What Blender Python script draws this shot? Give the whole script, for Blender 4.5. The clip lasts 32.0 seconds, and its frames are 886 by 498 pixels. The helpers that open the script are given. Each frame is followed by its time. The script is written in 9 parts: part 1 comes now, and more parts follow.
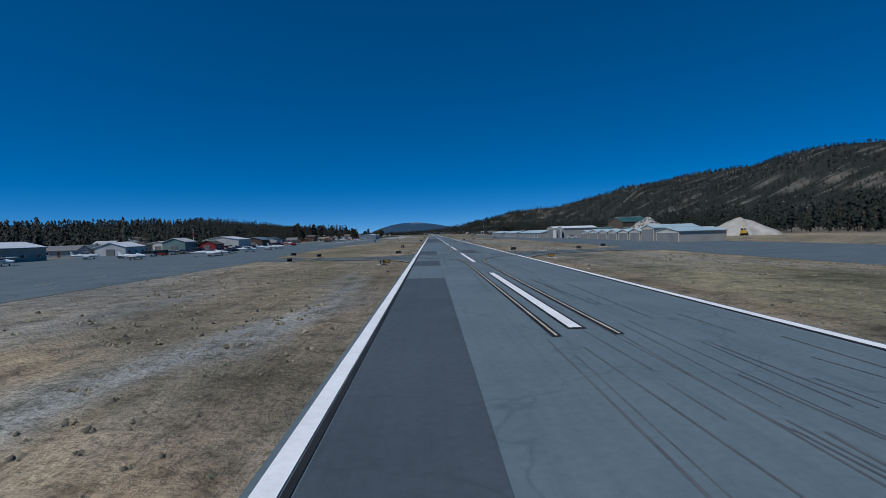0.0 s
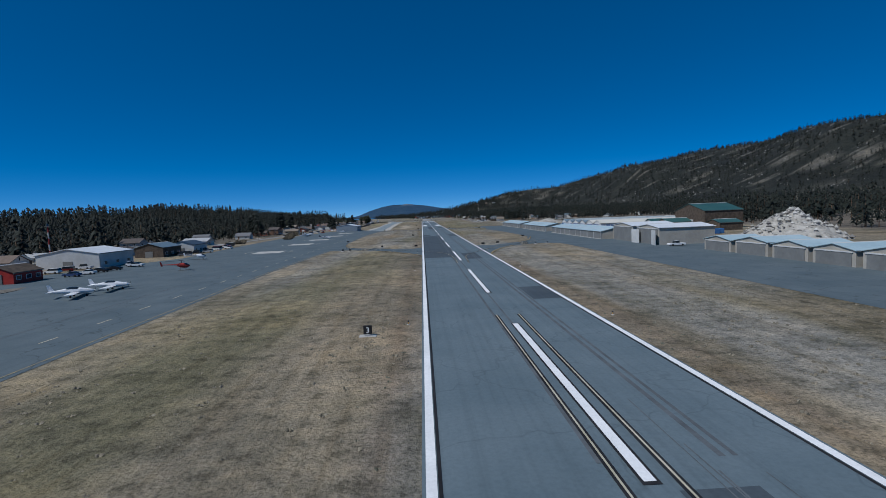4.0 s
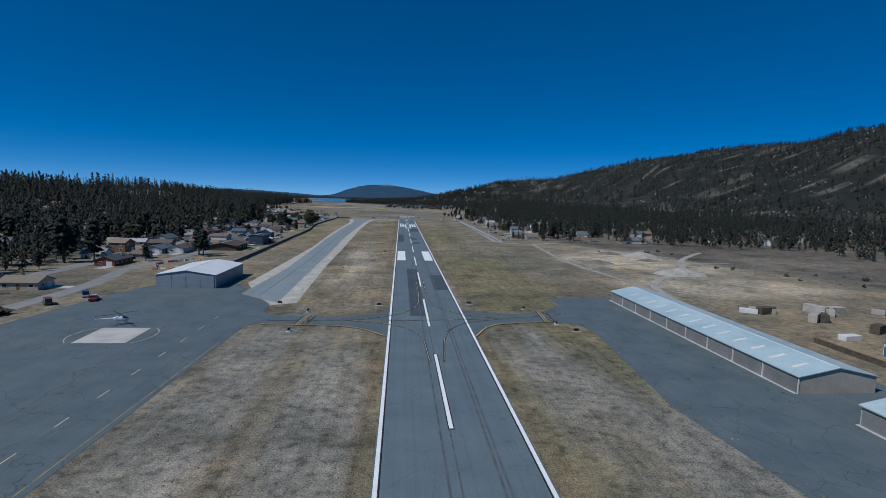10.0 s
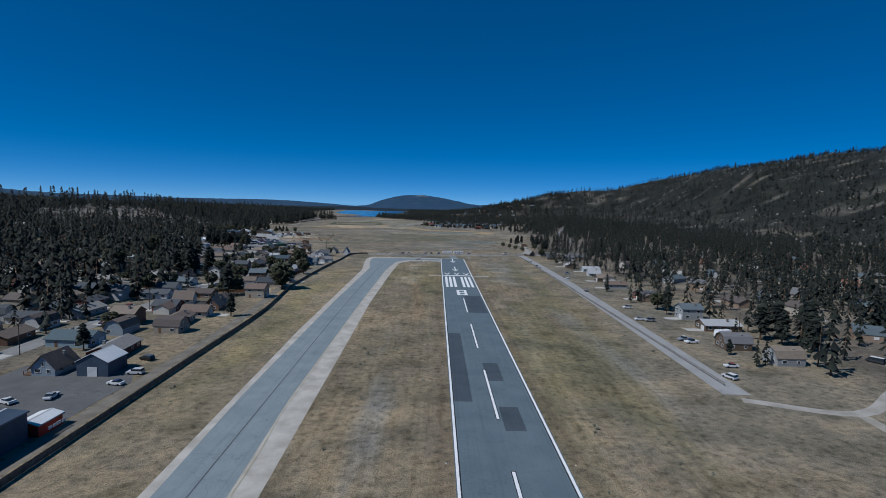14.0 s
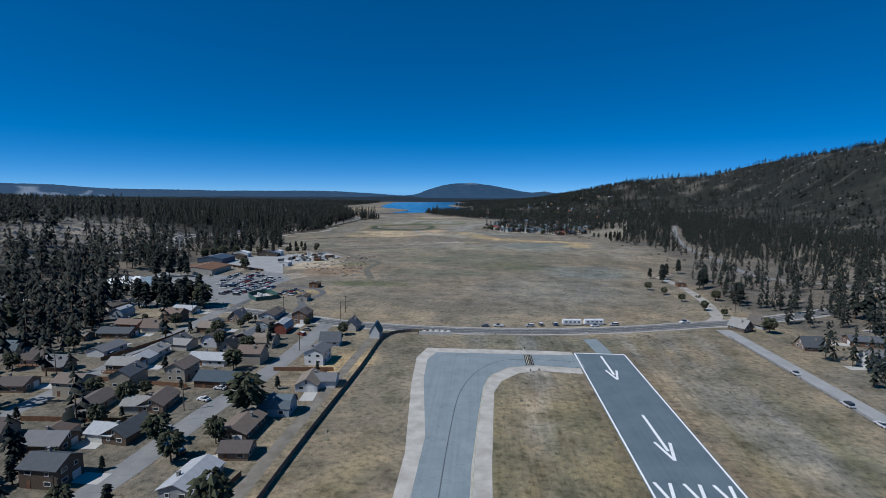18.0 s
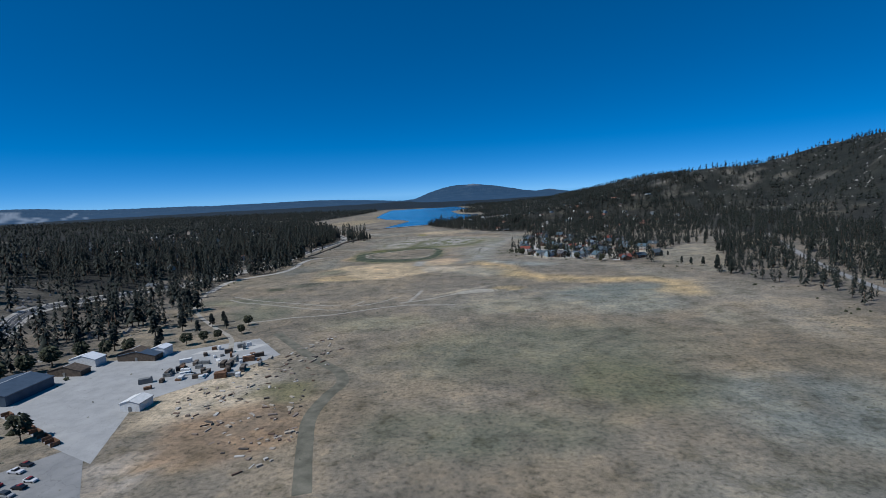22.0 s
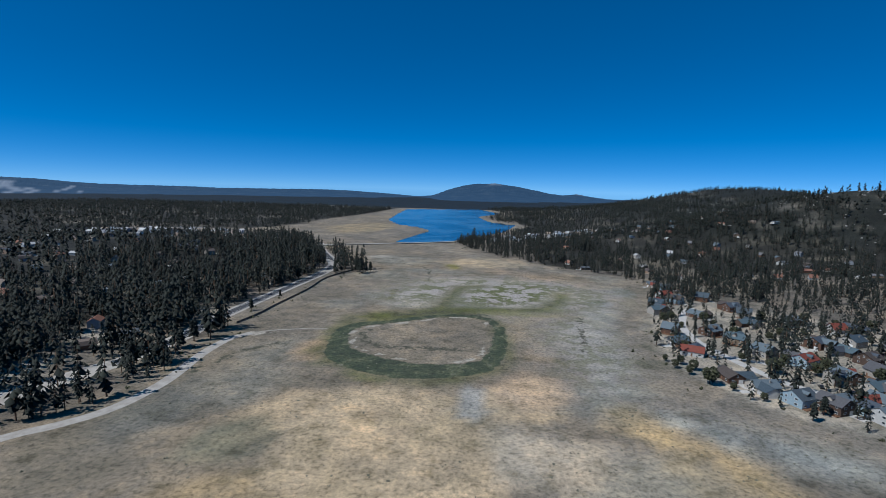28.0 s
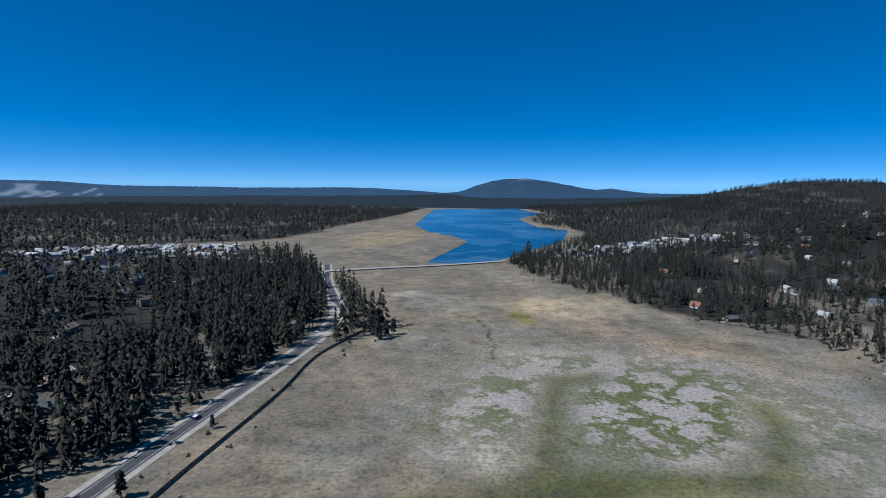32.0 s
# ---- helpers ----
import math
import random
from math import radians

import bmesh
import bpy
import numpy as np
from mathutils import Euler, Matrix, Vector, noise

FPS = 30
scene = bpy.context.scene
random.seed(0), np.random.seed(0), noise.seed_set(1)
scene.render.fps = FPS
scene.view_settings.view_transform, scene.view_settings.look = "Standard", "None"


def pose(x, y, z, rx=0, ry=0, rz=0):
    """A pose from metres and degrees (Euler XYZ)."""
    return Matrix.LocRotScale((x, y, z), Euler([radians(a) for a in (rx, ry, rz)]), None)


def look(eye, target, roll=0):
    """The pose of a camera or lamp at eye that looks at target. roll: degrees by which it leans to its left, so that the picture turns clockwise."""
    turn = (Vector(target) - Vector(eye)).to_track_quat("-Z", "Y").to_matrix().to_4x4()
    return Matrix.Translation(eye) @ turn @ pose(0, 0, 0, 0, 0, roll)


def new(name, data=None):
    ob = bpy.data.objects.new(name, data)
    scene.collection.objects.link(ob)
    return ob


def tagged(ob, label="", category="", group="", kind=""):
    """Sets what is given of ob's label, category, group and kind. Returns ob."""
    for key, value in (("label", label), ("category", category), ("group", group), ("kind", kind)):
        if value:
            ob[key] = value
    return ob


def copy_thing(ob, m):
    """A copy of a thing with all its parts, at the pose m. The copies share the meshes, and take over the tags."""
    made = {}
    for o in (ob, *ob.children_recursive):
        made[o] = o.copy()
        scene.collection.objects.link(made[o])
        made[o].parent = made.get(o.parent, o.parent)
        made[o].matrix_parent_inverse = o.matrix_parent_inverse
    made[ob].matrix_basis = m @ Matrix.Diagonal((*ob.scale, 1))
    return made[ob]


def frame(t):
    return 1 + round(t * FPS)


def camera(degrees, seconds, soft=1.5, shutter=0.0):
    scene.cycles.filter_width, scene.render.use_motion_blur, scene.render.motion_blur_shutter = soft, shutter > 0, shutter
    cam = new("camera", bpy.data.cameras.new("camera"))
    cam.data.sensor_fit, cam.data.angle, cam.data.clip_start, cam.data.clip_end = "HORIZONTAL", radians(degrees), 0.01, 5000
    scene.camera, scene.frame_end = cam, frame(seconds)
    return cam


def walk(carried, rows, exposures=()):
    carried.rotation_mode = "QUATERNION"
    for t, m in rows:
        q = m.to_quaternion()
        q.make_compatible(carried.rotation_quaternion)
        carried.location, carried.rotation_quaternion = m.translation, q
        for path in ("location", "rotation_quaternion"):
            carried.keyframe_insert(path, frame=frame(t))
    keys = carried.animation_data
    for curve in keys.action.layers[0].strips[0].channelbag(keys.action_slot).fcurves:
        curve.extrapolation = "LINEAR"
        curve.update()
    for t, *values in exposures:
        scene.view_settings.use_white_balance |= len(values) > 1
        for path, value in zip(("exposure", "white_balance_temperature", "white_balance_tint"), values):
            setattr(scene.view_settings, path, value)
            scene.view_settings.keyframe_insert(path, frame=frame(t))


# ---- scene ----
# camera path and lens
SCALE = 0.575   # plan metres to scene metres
DEG = 83.15
PATH = [  # seconds, eye, target, roll
    (0, (-7.48, 0.00, 5.25), (-5.10, 99.92, 2.06), -1.66),
    (0.5, (-7.75, 15.83, 6.38), (-6.93, 115.73, 1.97), -4.44),
    (1, (-8.17, 31.56, 7.65), (-7.40, 131.43, 2.56), -4.89),
    (1.5, (-8.71, 47.07, 8.97), (-6.63, 146.90, 3.63), -5.30),
    (2, (-9.31, 62.42, 10.15), (-3.53, 162.06, 3.98), -3.73),
    (2.5, (-9.80, 77.75, 11.09), (-1.43, 177.17, 4.34), -4.55),
    (3, (-10.19, 93.14, 11.99), (-1.95, 192.57, 5.11), -4.38),
    (3.5, (-10.50, 108.52, 12.93), (-4.74, 208.11, 5.94), -3.43),
    (4, (-10.93, 124.11, 13.91), (-6.98, 223.79, 6.88), -2.23),
    (4.5, (-11.35, 140.22, 14.79), (-7.44, 239.84, 6.95), -1.88),
    (6.5, (-12.80, 226.31, 22.75), (-7.77, 325.94, 15.68), -3.20),
    (7, (-12.27, 254.48, 24.95), (-5.12, 354.01, 18.46), -2.15),
    (7.5, (-11.66, 283.67, 27.36), (-5.63, 383.10, 18.60), -7.58),
    (8, (-10.97, 313.74, 29.62), (0.19, 412.60, 19.48), -1.80),
    (8.5, (-10.16, 344.56, 31.54), (0.57, 443.46, 21.31), 0.23),
    (9, (-9.30, 375.99, 33.18), (-4.50, 475.45, 24.00), 1.14),
    (9.5, (-8.70, 407.83, 34.64), (-1.61, 507.21, 26.14), -3.25),
    (10, (-8.37, 439.76, 35.96), (0.15, 538.85, 25.48), 1.45),
    (10.5, (-8.42, 472.00, 37.07), (-3.33, 571.30, 26.39), -1.13),
    (11, (-8.68, 504.58, 38.17), (-5.83, 604.10, 28.84), 1.09),
    (11.5, (-9.08, 537.69, 39.56), (-4.94, 637.14, 29.96), -4.04),
    (12, (-9.43, 571.05, 41.44), (-1.73, 670.36, 32.59), -4.36),
    (12.5, (-9.81, 604.50, 43.82), (-3.08, 703.88, 34.95), 6.88),
    (13, (-11.12, 637.65, 46.49), (-7.23, 737.01, 35.95), 6.96),
    (13.5, (-13.58, 669.71, 49.27), (-13.77, 769.33, 40.57), 2.34),
    (14, (-16.36, 700.34, 51.97), (-14.88, 799.94, 43.19), 1.48),
    (14.5, (-19.26, 730.17, 54.56), (-19.31, 829.77, 45.63), 2.11),
    (16.5, (-37.07, 859.98, 65.49), (-46.04, 959.18, 56.56), 0.31),
    (17, (-42.57, 893.56, 67.65), (-51.32, 992.66, 57.53), -3.64),
    (17.5, (-47.88, 927.08, 69.92), (-53.52, 1026.35, 59.26), 1.32),
    (18, (-52.72, 960.28, 72.28), (-60.77, 1059.29, 60.77), 0.39),
    (18.5, (-57.17, 993.03, 74.50), (-66.43, 1091.89, 62.64), -0.82),
    (19, (-61.32, 1025.52, 76.57), (-70.39, 1124.42, 64.90), -0.24),
    (19.5, (-65.37, 1057.99, 78.60), (-72.52, 1156.85, 65.27), 0.42),
    (20, (-69.38, 1090.72, 80.45), (-76.07, 1189.81, 68.74), 0.02),
    (20.5, (-73.41, 1123.85, 82.36), (-83.98, 1222.66, 71.23), -0.93),
    (21, (-77.59, 1156.94, 84.25), (-86.01, 1255.92, 72.75), -2.77),
    (21.5, (-81.89, 1189.91, 86.09), (-89.24, 1288.92, 74.15), -4.82),
    (22, (-86.25, 1222.69, 87.91), (-94.82, 1321.69, 76.74), -2.69),
    (22.5, (-90.71, 1255.27, 89.72), (-100.42, 1354.09, 77.85), -2.21),
    (23, (-95.30, 1287.63, 91.57), (-103.48, 1386.53, 79.26), -4.75),
    (23.5, (-99.93, 1320.01, 93.48), (-106.66, 1418.88, 80.09), -4.40),
    (24, (-104.57, 1352.56, 95.46), (-110.20, 1451.66, 83.34), -5.20),
    (24.5, (-109.37, 1385.21, 97.45), (-110.12, 1484.41, 84.84), -2.44),
    (25, (-114.45, 1417.82, 99.40), (-115.97, 1517.18, 88.18), 1.48),
    (25.5, (-119.93, 1450.30, 101.27), (-123.50, 1549.61, 90.11), 1.95),
    (27.5, (-152.34, 1574.89, 104.36), (-162.77, 1673.66, 92.75), 0.75),
    (28, (-160.30, 1605.55, 105.81), (-171.30, 1704.23, 93.88), 1.35),
    (28.5, (-168.25, 1636.23, 107.32), (-181.88, 1734.62, 95.75), 1.16),
    (29, (-176.18, 1666.90, 108.85), (-189.48, 1765.28, 96.86), -1.13),
    (29.5, (-184.01, 1697.42, 110.26), (-196.89, 1795.89, 98.47), 1.30),
    (30, (-191.71, 1727.86, 111.58), (-209.67, 1825.40, 98.88), -1.30),
    (30.5, (-199.32, 1758.23, 112.92), (-214.48, 1856.08, 98.94), -3.01),
    (31, (-206.76, 1788.42, 114.19), (-218.57, 1886.62, 99.47), -0.48),
    (31.5, (-213.94, 1818.20, 115.30), (-227.19, 1916.34, 101.40), 1.23),
    (32, (-221.03, 1847.72, 116.25), (-237.04, 1945.58, 103.34), 0.41),
]
cam = camera(DEG, 32.0, 0.6)
EXPOSURE = [(t, e, 5800, 9) for t, e in ((0, -0.05), (4, 0.0), (9, 0.0), (11, -0.1), (13, -0.22), (14.5, 0.1), (17, 0.22), (20, 0.25), (24, 0.27), (28, 0.3), (32, 0.45))]
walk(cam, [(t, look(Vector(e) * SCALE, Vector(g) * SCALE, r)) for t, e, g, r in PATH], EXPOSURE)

import itertools

# ---- light ----
SUN_EL, SUN_AZ = 51.0, 243.0      # height; bearing from +y towards +x, degrees
sun_dir = Vector((math.sin(radians(SUN_AZ)) * math.cos(radians(SUN_EL)), math.cos(radians(SUN_AZ)) * math.cos(radians(SUN_EL)), math.sin(radians(SUN_EL))))
world = bpy.data.worlds.new("sky")
world.use_nodes = True
scene.world = world
wt = world.node_tree
sky = wt.nodes.new("ShaderNodeTexSky")
sky.sky_type = "NISHITA"
sky.sun_disc = False
sky.sun_elevation = radians(SUN_EL)
sky.sun_rotation = radians(SUN_AZ)
sky.altitude = 4500
sky.air_density = 0.4
sky.dust_density = 0.0
sky.ozone_density = 6.0
vivid = wt.nodes.new("ShaderNodeHueSaturation")
vivid.inputs["Saturation"].default_value = 1.52
vivid.inputs["Hue"].default_value = 0.497
softer = wt.nodes.new("ShaderNodeGamma")
softer.inputs["Gamma"].default_value = 0.66
wt.links.new(sky.outputs[0], softer.inputs["Color"])
wt.links.new(softer.outputs[0], vivid.inputs["Color"])
wt.links.new(vivid.outputs[0], wt.nodes["Background"].inputs[0])
wt.nodes["Background"].inputs[1].default_value = 0.163
sun_data = bpy.data.lights.new("sun", "SUN")
sun_data.energy, sun_data.angle, sun_data.color = 3.2, radians(0.5), (1.0, 0.95, 0.88)
sun = new("sun", sun_data)
sun.matrix_world = look(sun_dir * 100, (0, 0, 0))


# ---- materials ----
def nodes_of(name, rough=0.9, metal=0.0):
    m = bpy.data.materials.new(name)
    m.use_nodes = True
    t = m.node_tree
    b = t.nodes["Principled BSDF"]
    b.inputs["Roughness"].default_value = rough
    b.inputs["Metallic"].default_value = metal
    b.inputs["Specular IOR Level"].default_value = 0.3
    return m, t, b


def noise_node(t, vec, scale, detail=4.0, rough=0.55):
    n = t.nodes.new("ShaderNodeTexNoise")
    n.inputs["Scale"].default_value = scale
    n.inputs["Detail"].default_value = detail
    n.inputs["Roughness"].default_value = rough
    t.links.new(vec, n.inputs["Vector"])
    return n.outputs["Fac"]


def ramp(t, fac, stops, constant=False):
    r = t.nodes.new("ShaderNodeValToRGB")
    e = r.color_ramp.elements
    while len(e) < len(stops):
        e.new(0.5)
    for k, (p, c) in enumerate(stops):
        e[k].position, e[k].color = p, (*c, 1) if len(c) == 3 else c
    if constant:
        r.color_ramp.interpolation = "CONSTANT"
    t.links.new(fac, r.inputs[0])
    return r.outputs[0]


def mix(t, kind, fac, a, b):
    n = t.nodes.new("ShaderNodeMix")
    n.data_type, n.blend_type = "RGBA", kind
    for sock, v in ((n.inputs[0], fac), (n.inputs[6], a), (n.inputs[7], b)):
        if isinstance(v, (int, float)):
            sock.default_value = v
        elif isinstance(v, tuple):
            sock.default_value = (*v, 1)
        else:
            t.links.new(v, sock)
    return n.outputs[2]


def bump(t, b, height, strength, dist):
    n = t.nodes.new("ShaderNodeBump")
    n.inputs["Strength"].default_value, n.inputs["Distance"].default_value = strength, dist
    t.links.new(height, n.inputs["Height"])
    t.links.new(n.outputs[0], b.inputs["Normal"])


def place_of(t):
    n = t.nodes.new("ShaderNodeVectorMath")
    n.operation = "SCALE"
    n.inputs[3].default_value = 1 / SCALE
    t.links.new(t.nodes.new("ShaderNodeNewGeometry").outputs["Position"], n.inputs[0])
    return n.outputs[0]


def plain(name, a, b2, scale=0.6, fine=9.0, rough=0.85, metal=0.0, bmp=0.0, wear=0.5):
    """Two tones of one surface, mottled at two scales."""
    m, t, b = nodes_of(name, rough, metal)
    v = place_of(t)
    big, small = noise_node(t, v, scale, 5), noise_node(t, v, fine, 3)
    c = ramp(t, big, [(0.35, a), (0.65, b2)])
    c = mix(t, "MULTIPLY", wear, c, ramp(t, small, [(0.3, (0.72,) * 3), (0.65, (1.0,) * 3)]))
    t.links.new(c, b.inputs["Base Color"])
    if bmp:
        bump(t, b, small, 0.5, bmp)
    return m


def by_object(name, colours, rough=0.75, metal=0.0, scale=1.2, line=None, island=False):
    """A coat whose colour is one of a few, thing by thing."""
    m, t, b = nodes_of(name, rough, metal)
    info = t.nodes.new("ShaderNodeNewGeometry").outputs["Random Per Island"] if island else t.nodes.new("ShaderNodeObjectInfo").outputs["Random"]
    c = ramp(t, info, [(k / len(colours), c) for k, c in enumerate(colours)], True)
    v = place_of(t)
    c = mix(t, "MULTIPLY", 0.6, c, ramp(t, noise_node(t, v, scale, 5), [(0.3, (0.7,) * 3), (0.7, (1.0,) * 3)]))
    if line:
        w = t.nodes.new("ShaderNodeTexWave")
        w.bands_direction, w.wave_profile = line[0], "SAW"
        w.inputs["Scale"].default_value = line[1]
        t.links.new(v, w.inputs["Vector"])
        bump(t, b, w.outputs["Fac"], 0.6, line[2])
        c = mix(t, "MULTIPLY", 0.45, c, ramp(t, w.outputs["Fac"], [(0.0, (0.6,) * 3), (0.2, (1.0,) * 3)]))
    t.links.new(c, b.inputs["Base Color"])
    return m


def glass_dark(name, tint=(0.02, 0.03, 0.04)):
    m, t, b = nodes_of(name, 0.08)
    b.inputs["Base Color"].default_value = (*tint, 1)
    b.inputs["Specular IOR Level"].default_value = 0.6
    return m


def step_of(t, value, lo, hi):
    n = t.nodes.new("ShaderNodeMapRange")
    n.inputs["From Min"].default_value, n.inputs["From Max"].default_value = lo, hi
    n.inputs["To Max"].default_value = 0.92
    t.links.new(value, n.inputs["Value"])
    return n.outputs[0]


def ground_material():
    m, t, b = nodes_of("ground", 0.95)
    v = place_of(t)
    col = t.nodes.new("ShaderNodeVertexColor")
    col.layer_name = "tone"
    tuft, grain, wide = noise_node(t, v, 0.5, 6, 0.65), noise_node(t, v, 3.0, 4, 0.7), noise_node(t, v, 0.03, 5, 0.6)
    c = mix(t, "MULTIPLY", 0.72, col.outputs[0], ramp(t, tuft, [(0.36, (0.36, 0.36, 0.32)), (0.47, (0.9,) * 3), (0.64, (1.3, 1.26, 1.2))]))
    c = mix(t, "MULTIPLY", 0.75, c, ramp(t, grain, [(0.36, (0.4, 0.4, 0.37)), (0.5, (1.0,) * 3), (0.68, (1.35,) * 3)]))
    c = mix(t, "MULTIPLY", 0.6, c, ramp(t, wide, [(0.3, (0.72, 0.74, 0.74)), (0.7, (1.2, 1.15, 1.06))]))
    growth, bare = noise_node(t, v, 0.075, 9, 0.72), noise_node(t, v, 0.02, 10, 0.7)
    c = mix(t, "MULTIPLY", 0.9, c, ramp(t, growth, [(0.36, (0.53, 0.53, 0.455)), (0.48, (0.96, 0.95, 0.92)), (0.62, (1.3, 1.24, 1.14))]))
    c = mix(t, "MULTIPLY", 0.6, c, ramp(t, bare, [(0.4, (0.78, 0.8, 0.76)), (0.5, (1.0,) * 3), (0.56, (1.3, 1.22, 1.1))]))
    # streaks along the runway, from mowing and wheels
    mp = t.nodes.new("ShaderNodeMapping")
    mp.inputs["Scale"].default_value = (0.55, 0.035, 1)
    t.links.new(v, mp.inputs["Vector"])
    strip_mask = t.nodes.new("ShaderNodeVertexColor")
    strip_mask.layer_name = "ditch"
    lines = noise_node(t, mp.outputs[0], 1.0, 6, 0.72)
    c = mix(t, "MIX", strip_mask.outputs["Alpha"], c, mix(t, "MULTIPLY", 0.55, c, ramp(t, lines, [(0.36, (0.62, 0.58, 0.5)), (0.5, (1.0,) * 3), (0.62, (1.2, 1.2, 1.22))])))
    # crisp tangle of bleached silt and green growth where the meadow was last wet
    wet = t.nodes.new("ShaderNodeMath")
    wet.operation = "SUBTRACT"
    wet.inputs[0].default_value = 1.0
    t.links.new(col.outputs["Alpha"], wet.inputs[1])
    for n_scale, off, stops, tint in ((0.02, 0.0, [(0.38, (0,) * 3), (0.43, (1,) * 3)], (0.4, 0.365, 0.325)), (0.024, 400.0, [(0.44, (0,) * 3), (0.465, (1,) * 3), (0.515, (1,) * 3), (0.54, (0,) * 3)], (0.13, 0.14, 0.055))):
        mv = t.nodes.new("ShaderNodeVectorMath")
        mv.inputs[1].default_value = (off, 0, 0)
        t.links.new(v, mv.inputs[0])
        mk = t.nodes.new("ShaderNodeMath")
        mk.operation = "MULTIPLY"
        t.links.new(ramp(t, noise_node(t, mv.outputs[0], n_scale, 10, 0.68), stops), mk.inputs[0])
        t.links.new(wet.outputs[0], mk.inputs[1])
        c = mix(t, "MIX", mk.outputs[0], c, mix(t, "MULTIPLY", 0.8, tint, ramp(t, tuft, [(0.38, (0.5,) * 3), (0.6, (1.15,) * 3)])))
    # weedy ditch, pale banks and dark brush, with ragged edges
    edge = t.nodes.new("ShaderNodeVertexColor")
    edge.layer_name = "ditch"
    part_of = t.nodes.new("ShaderNodeSeparateColor")
    t.links.new(edge.outputs[0], part_of.inputs[0])
    weeds = ramp(t, noise_node(t, v, 0.09, 7, 0.7), [(0.38, (0.028, 0.042, 0.026)), (0.51, (0.05, 0.068, 0.038)), (0.58, (0.09, 0.105, 0.055)), (0.66, (0.17, 0.165, 0.11)), (0.75, (0.27, 0.25, 0.19))])
    for k, n_scale, gain, tint in ((0, 0.12, 0.5, weeds), (1, 0.16, 0.55, (0.4, 0.365, 0.295)), (2, 0.2, 0.9, (0.075, 0.075, 0.05))):
        add = t.nodes.new("ShaderNodeMath")
        add.operation = "MULTIPLY_ADD"
        add.inputs[1].default_value = gain
        t.links.new(noise_node(t, v, n_scale, 7, 0.65), add.inputs[0])
        t.links.new(part_of.outputs[k], add.inputs[2])
        c = mix(t, "MIX", step_of(t, add.outputs[0], 0.485 + gain / 2, 0.55 + gain / 2), c, mix(t, "MULTIPLY", 0.9, tint, ramp(t, tuft, [(0.36, (0.5,) * 3), (0.5, (0.95,) * 3), (0.64, (1.25,) * 3)])))
    t.links.new(c, b.inputs["Base Color"])
    bump(t, b, grain, 0.6, 0.25)
    return m


def asphalt(name, a, b2, cracks=0.5, streak=0.0):
    m, t, b = nodes_of(name, 0.88)
    v = place_of(t)
    big, small = noise_node(t, v, 0.12, 6, 0.6), noise_node(t, v, 3.0, 4, 0.7)
    c = ramp(t, big, [(0.3, a), (0.7, b2)])
    c = mix(t, "MULTIPLY", 0.6, c, ramp(t, small, [(0.3, (0.8,) * 3), (0.6, (1.05,) * 3)]))
    vo = t.nodes.new("ShaderNodeTexVoronoi")
    vo.feature = "DISTANCE_TO_EDGE"
    vo.inputs["Scale"].default_value = 0.09
    warp = t.nodes.new("ShaderNodeVectorMath")
    warp.operation = "ADD"
    nz = t.nodes.new("ShaderNodeTexNoise")
    nz.inputs["Scale"].default_value = 0.25
    sc = t.nodes.new("ShaderNodeVectorMath")
    sc.operation = "SCALE"
    sc.inputs[3].default_value = 6.0
    t.links.new(v, nz.inputs["Vector"])
    t.links.new(nz.outputs["Color"], sc.inputs[0])
    t.links.new(v, warp.inputs[0])
    t.links.new(sc.outputs[0], warp.inputs[1])
    t.links.new(warp.outputs[0], vo.inputs["Vector"])
    c = mix(t, "MULTIPLY", cracks, c, ramp(t, vo.outputs["Distance"], [(0.0, (0.45,) * 3), (0.012, (1.0,) * 3)]))
    if streak:
        mp = t.nodes.new("ShaderNodeMapping")
        mp.inputs["Scale"].default_value = (1.1, 0.012, 1)
        t.links.new(v, mp.inputs["Vector"])
        s = noise_node(t, mp.outputs[0], 1.0, 5, 0.7)
        c = mix(t, "MULTIPLY", streak, c, ramp(t, s, [(0.33, (0.62,) * 3), (0.5, (1.0,) * 3), (0.7, (1.12,) * 3)]))
    t.links.new(c, b.inputs["Base Color"])
    bump(t, b, small, 0.3, 0.02)
    return m


def leaf_material(name, dark, light):
    m, t, b = nodes_of(name, 0.8)
    g = t.nodes.new("ShaderNodeNewGeometry")
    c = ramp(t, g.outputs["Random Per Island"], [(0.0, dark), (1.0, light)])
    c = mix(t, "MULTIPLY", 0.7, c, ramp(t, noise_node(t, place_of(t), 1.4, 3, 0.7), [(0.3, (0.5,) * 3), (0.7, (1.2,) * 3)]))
    t.links.new(c, b.inputs["Base Color"])
    return m


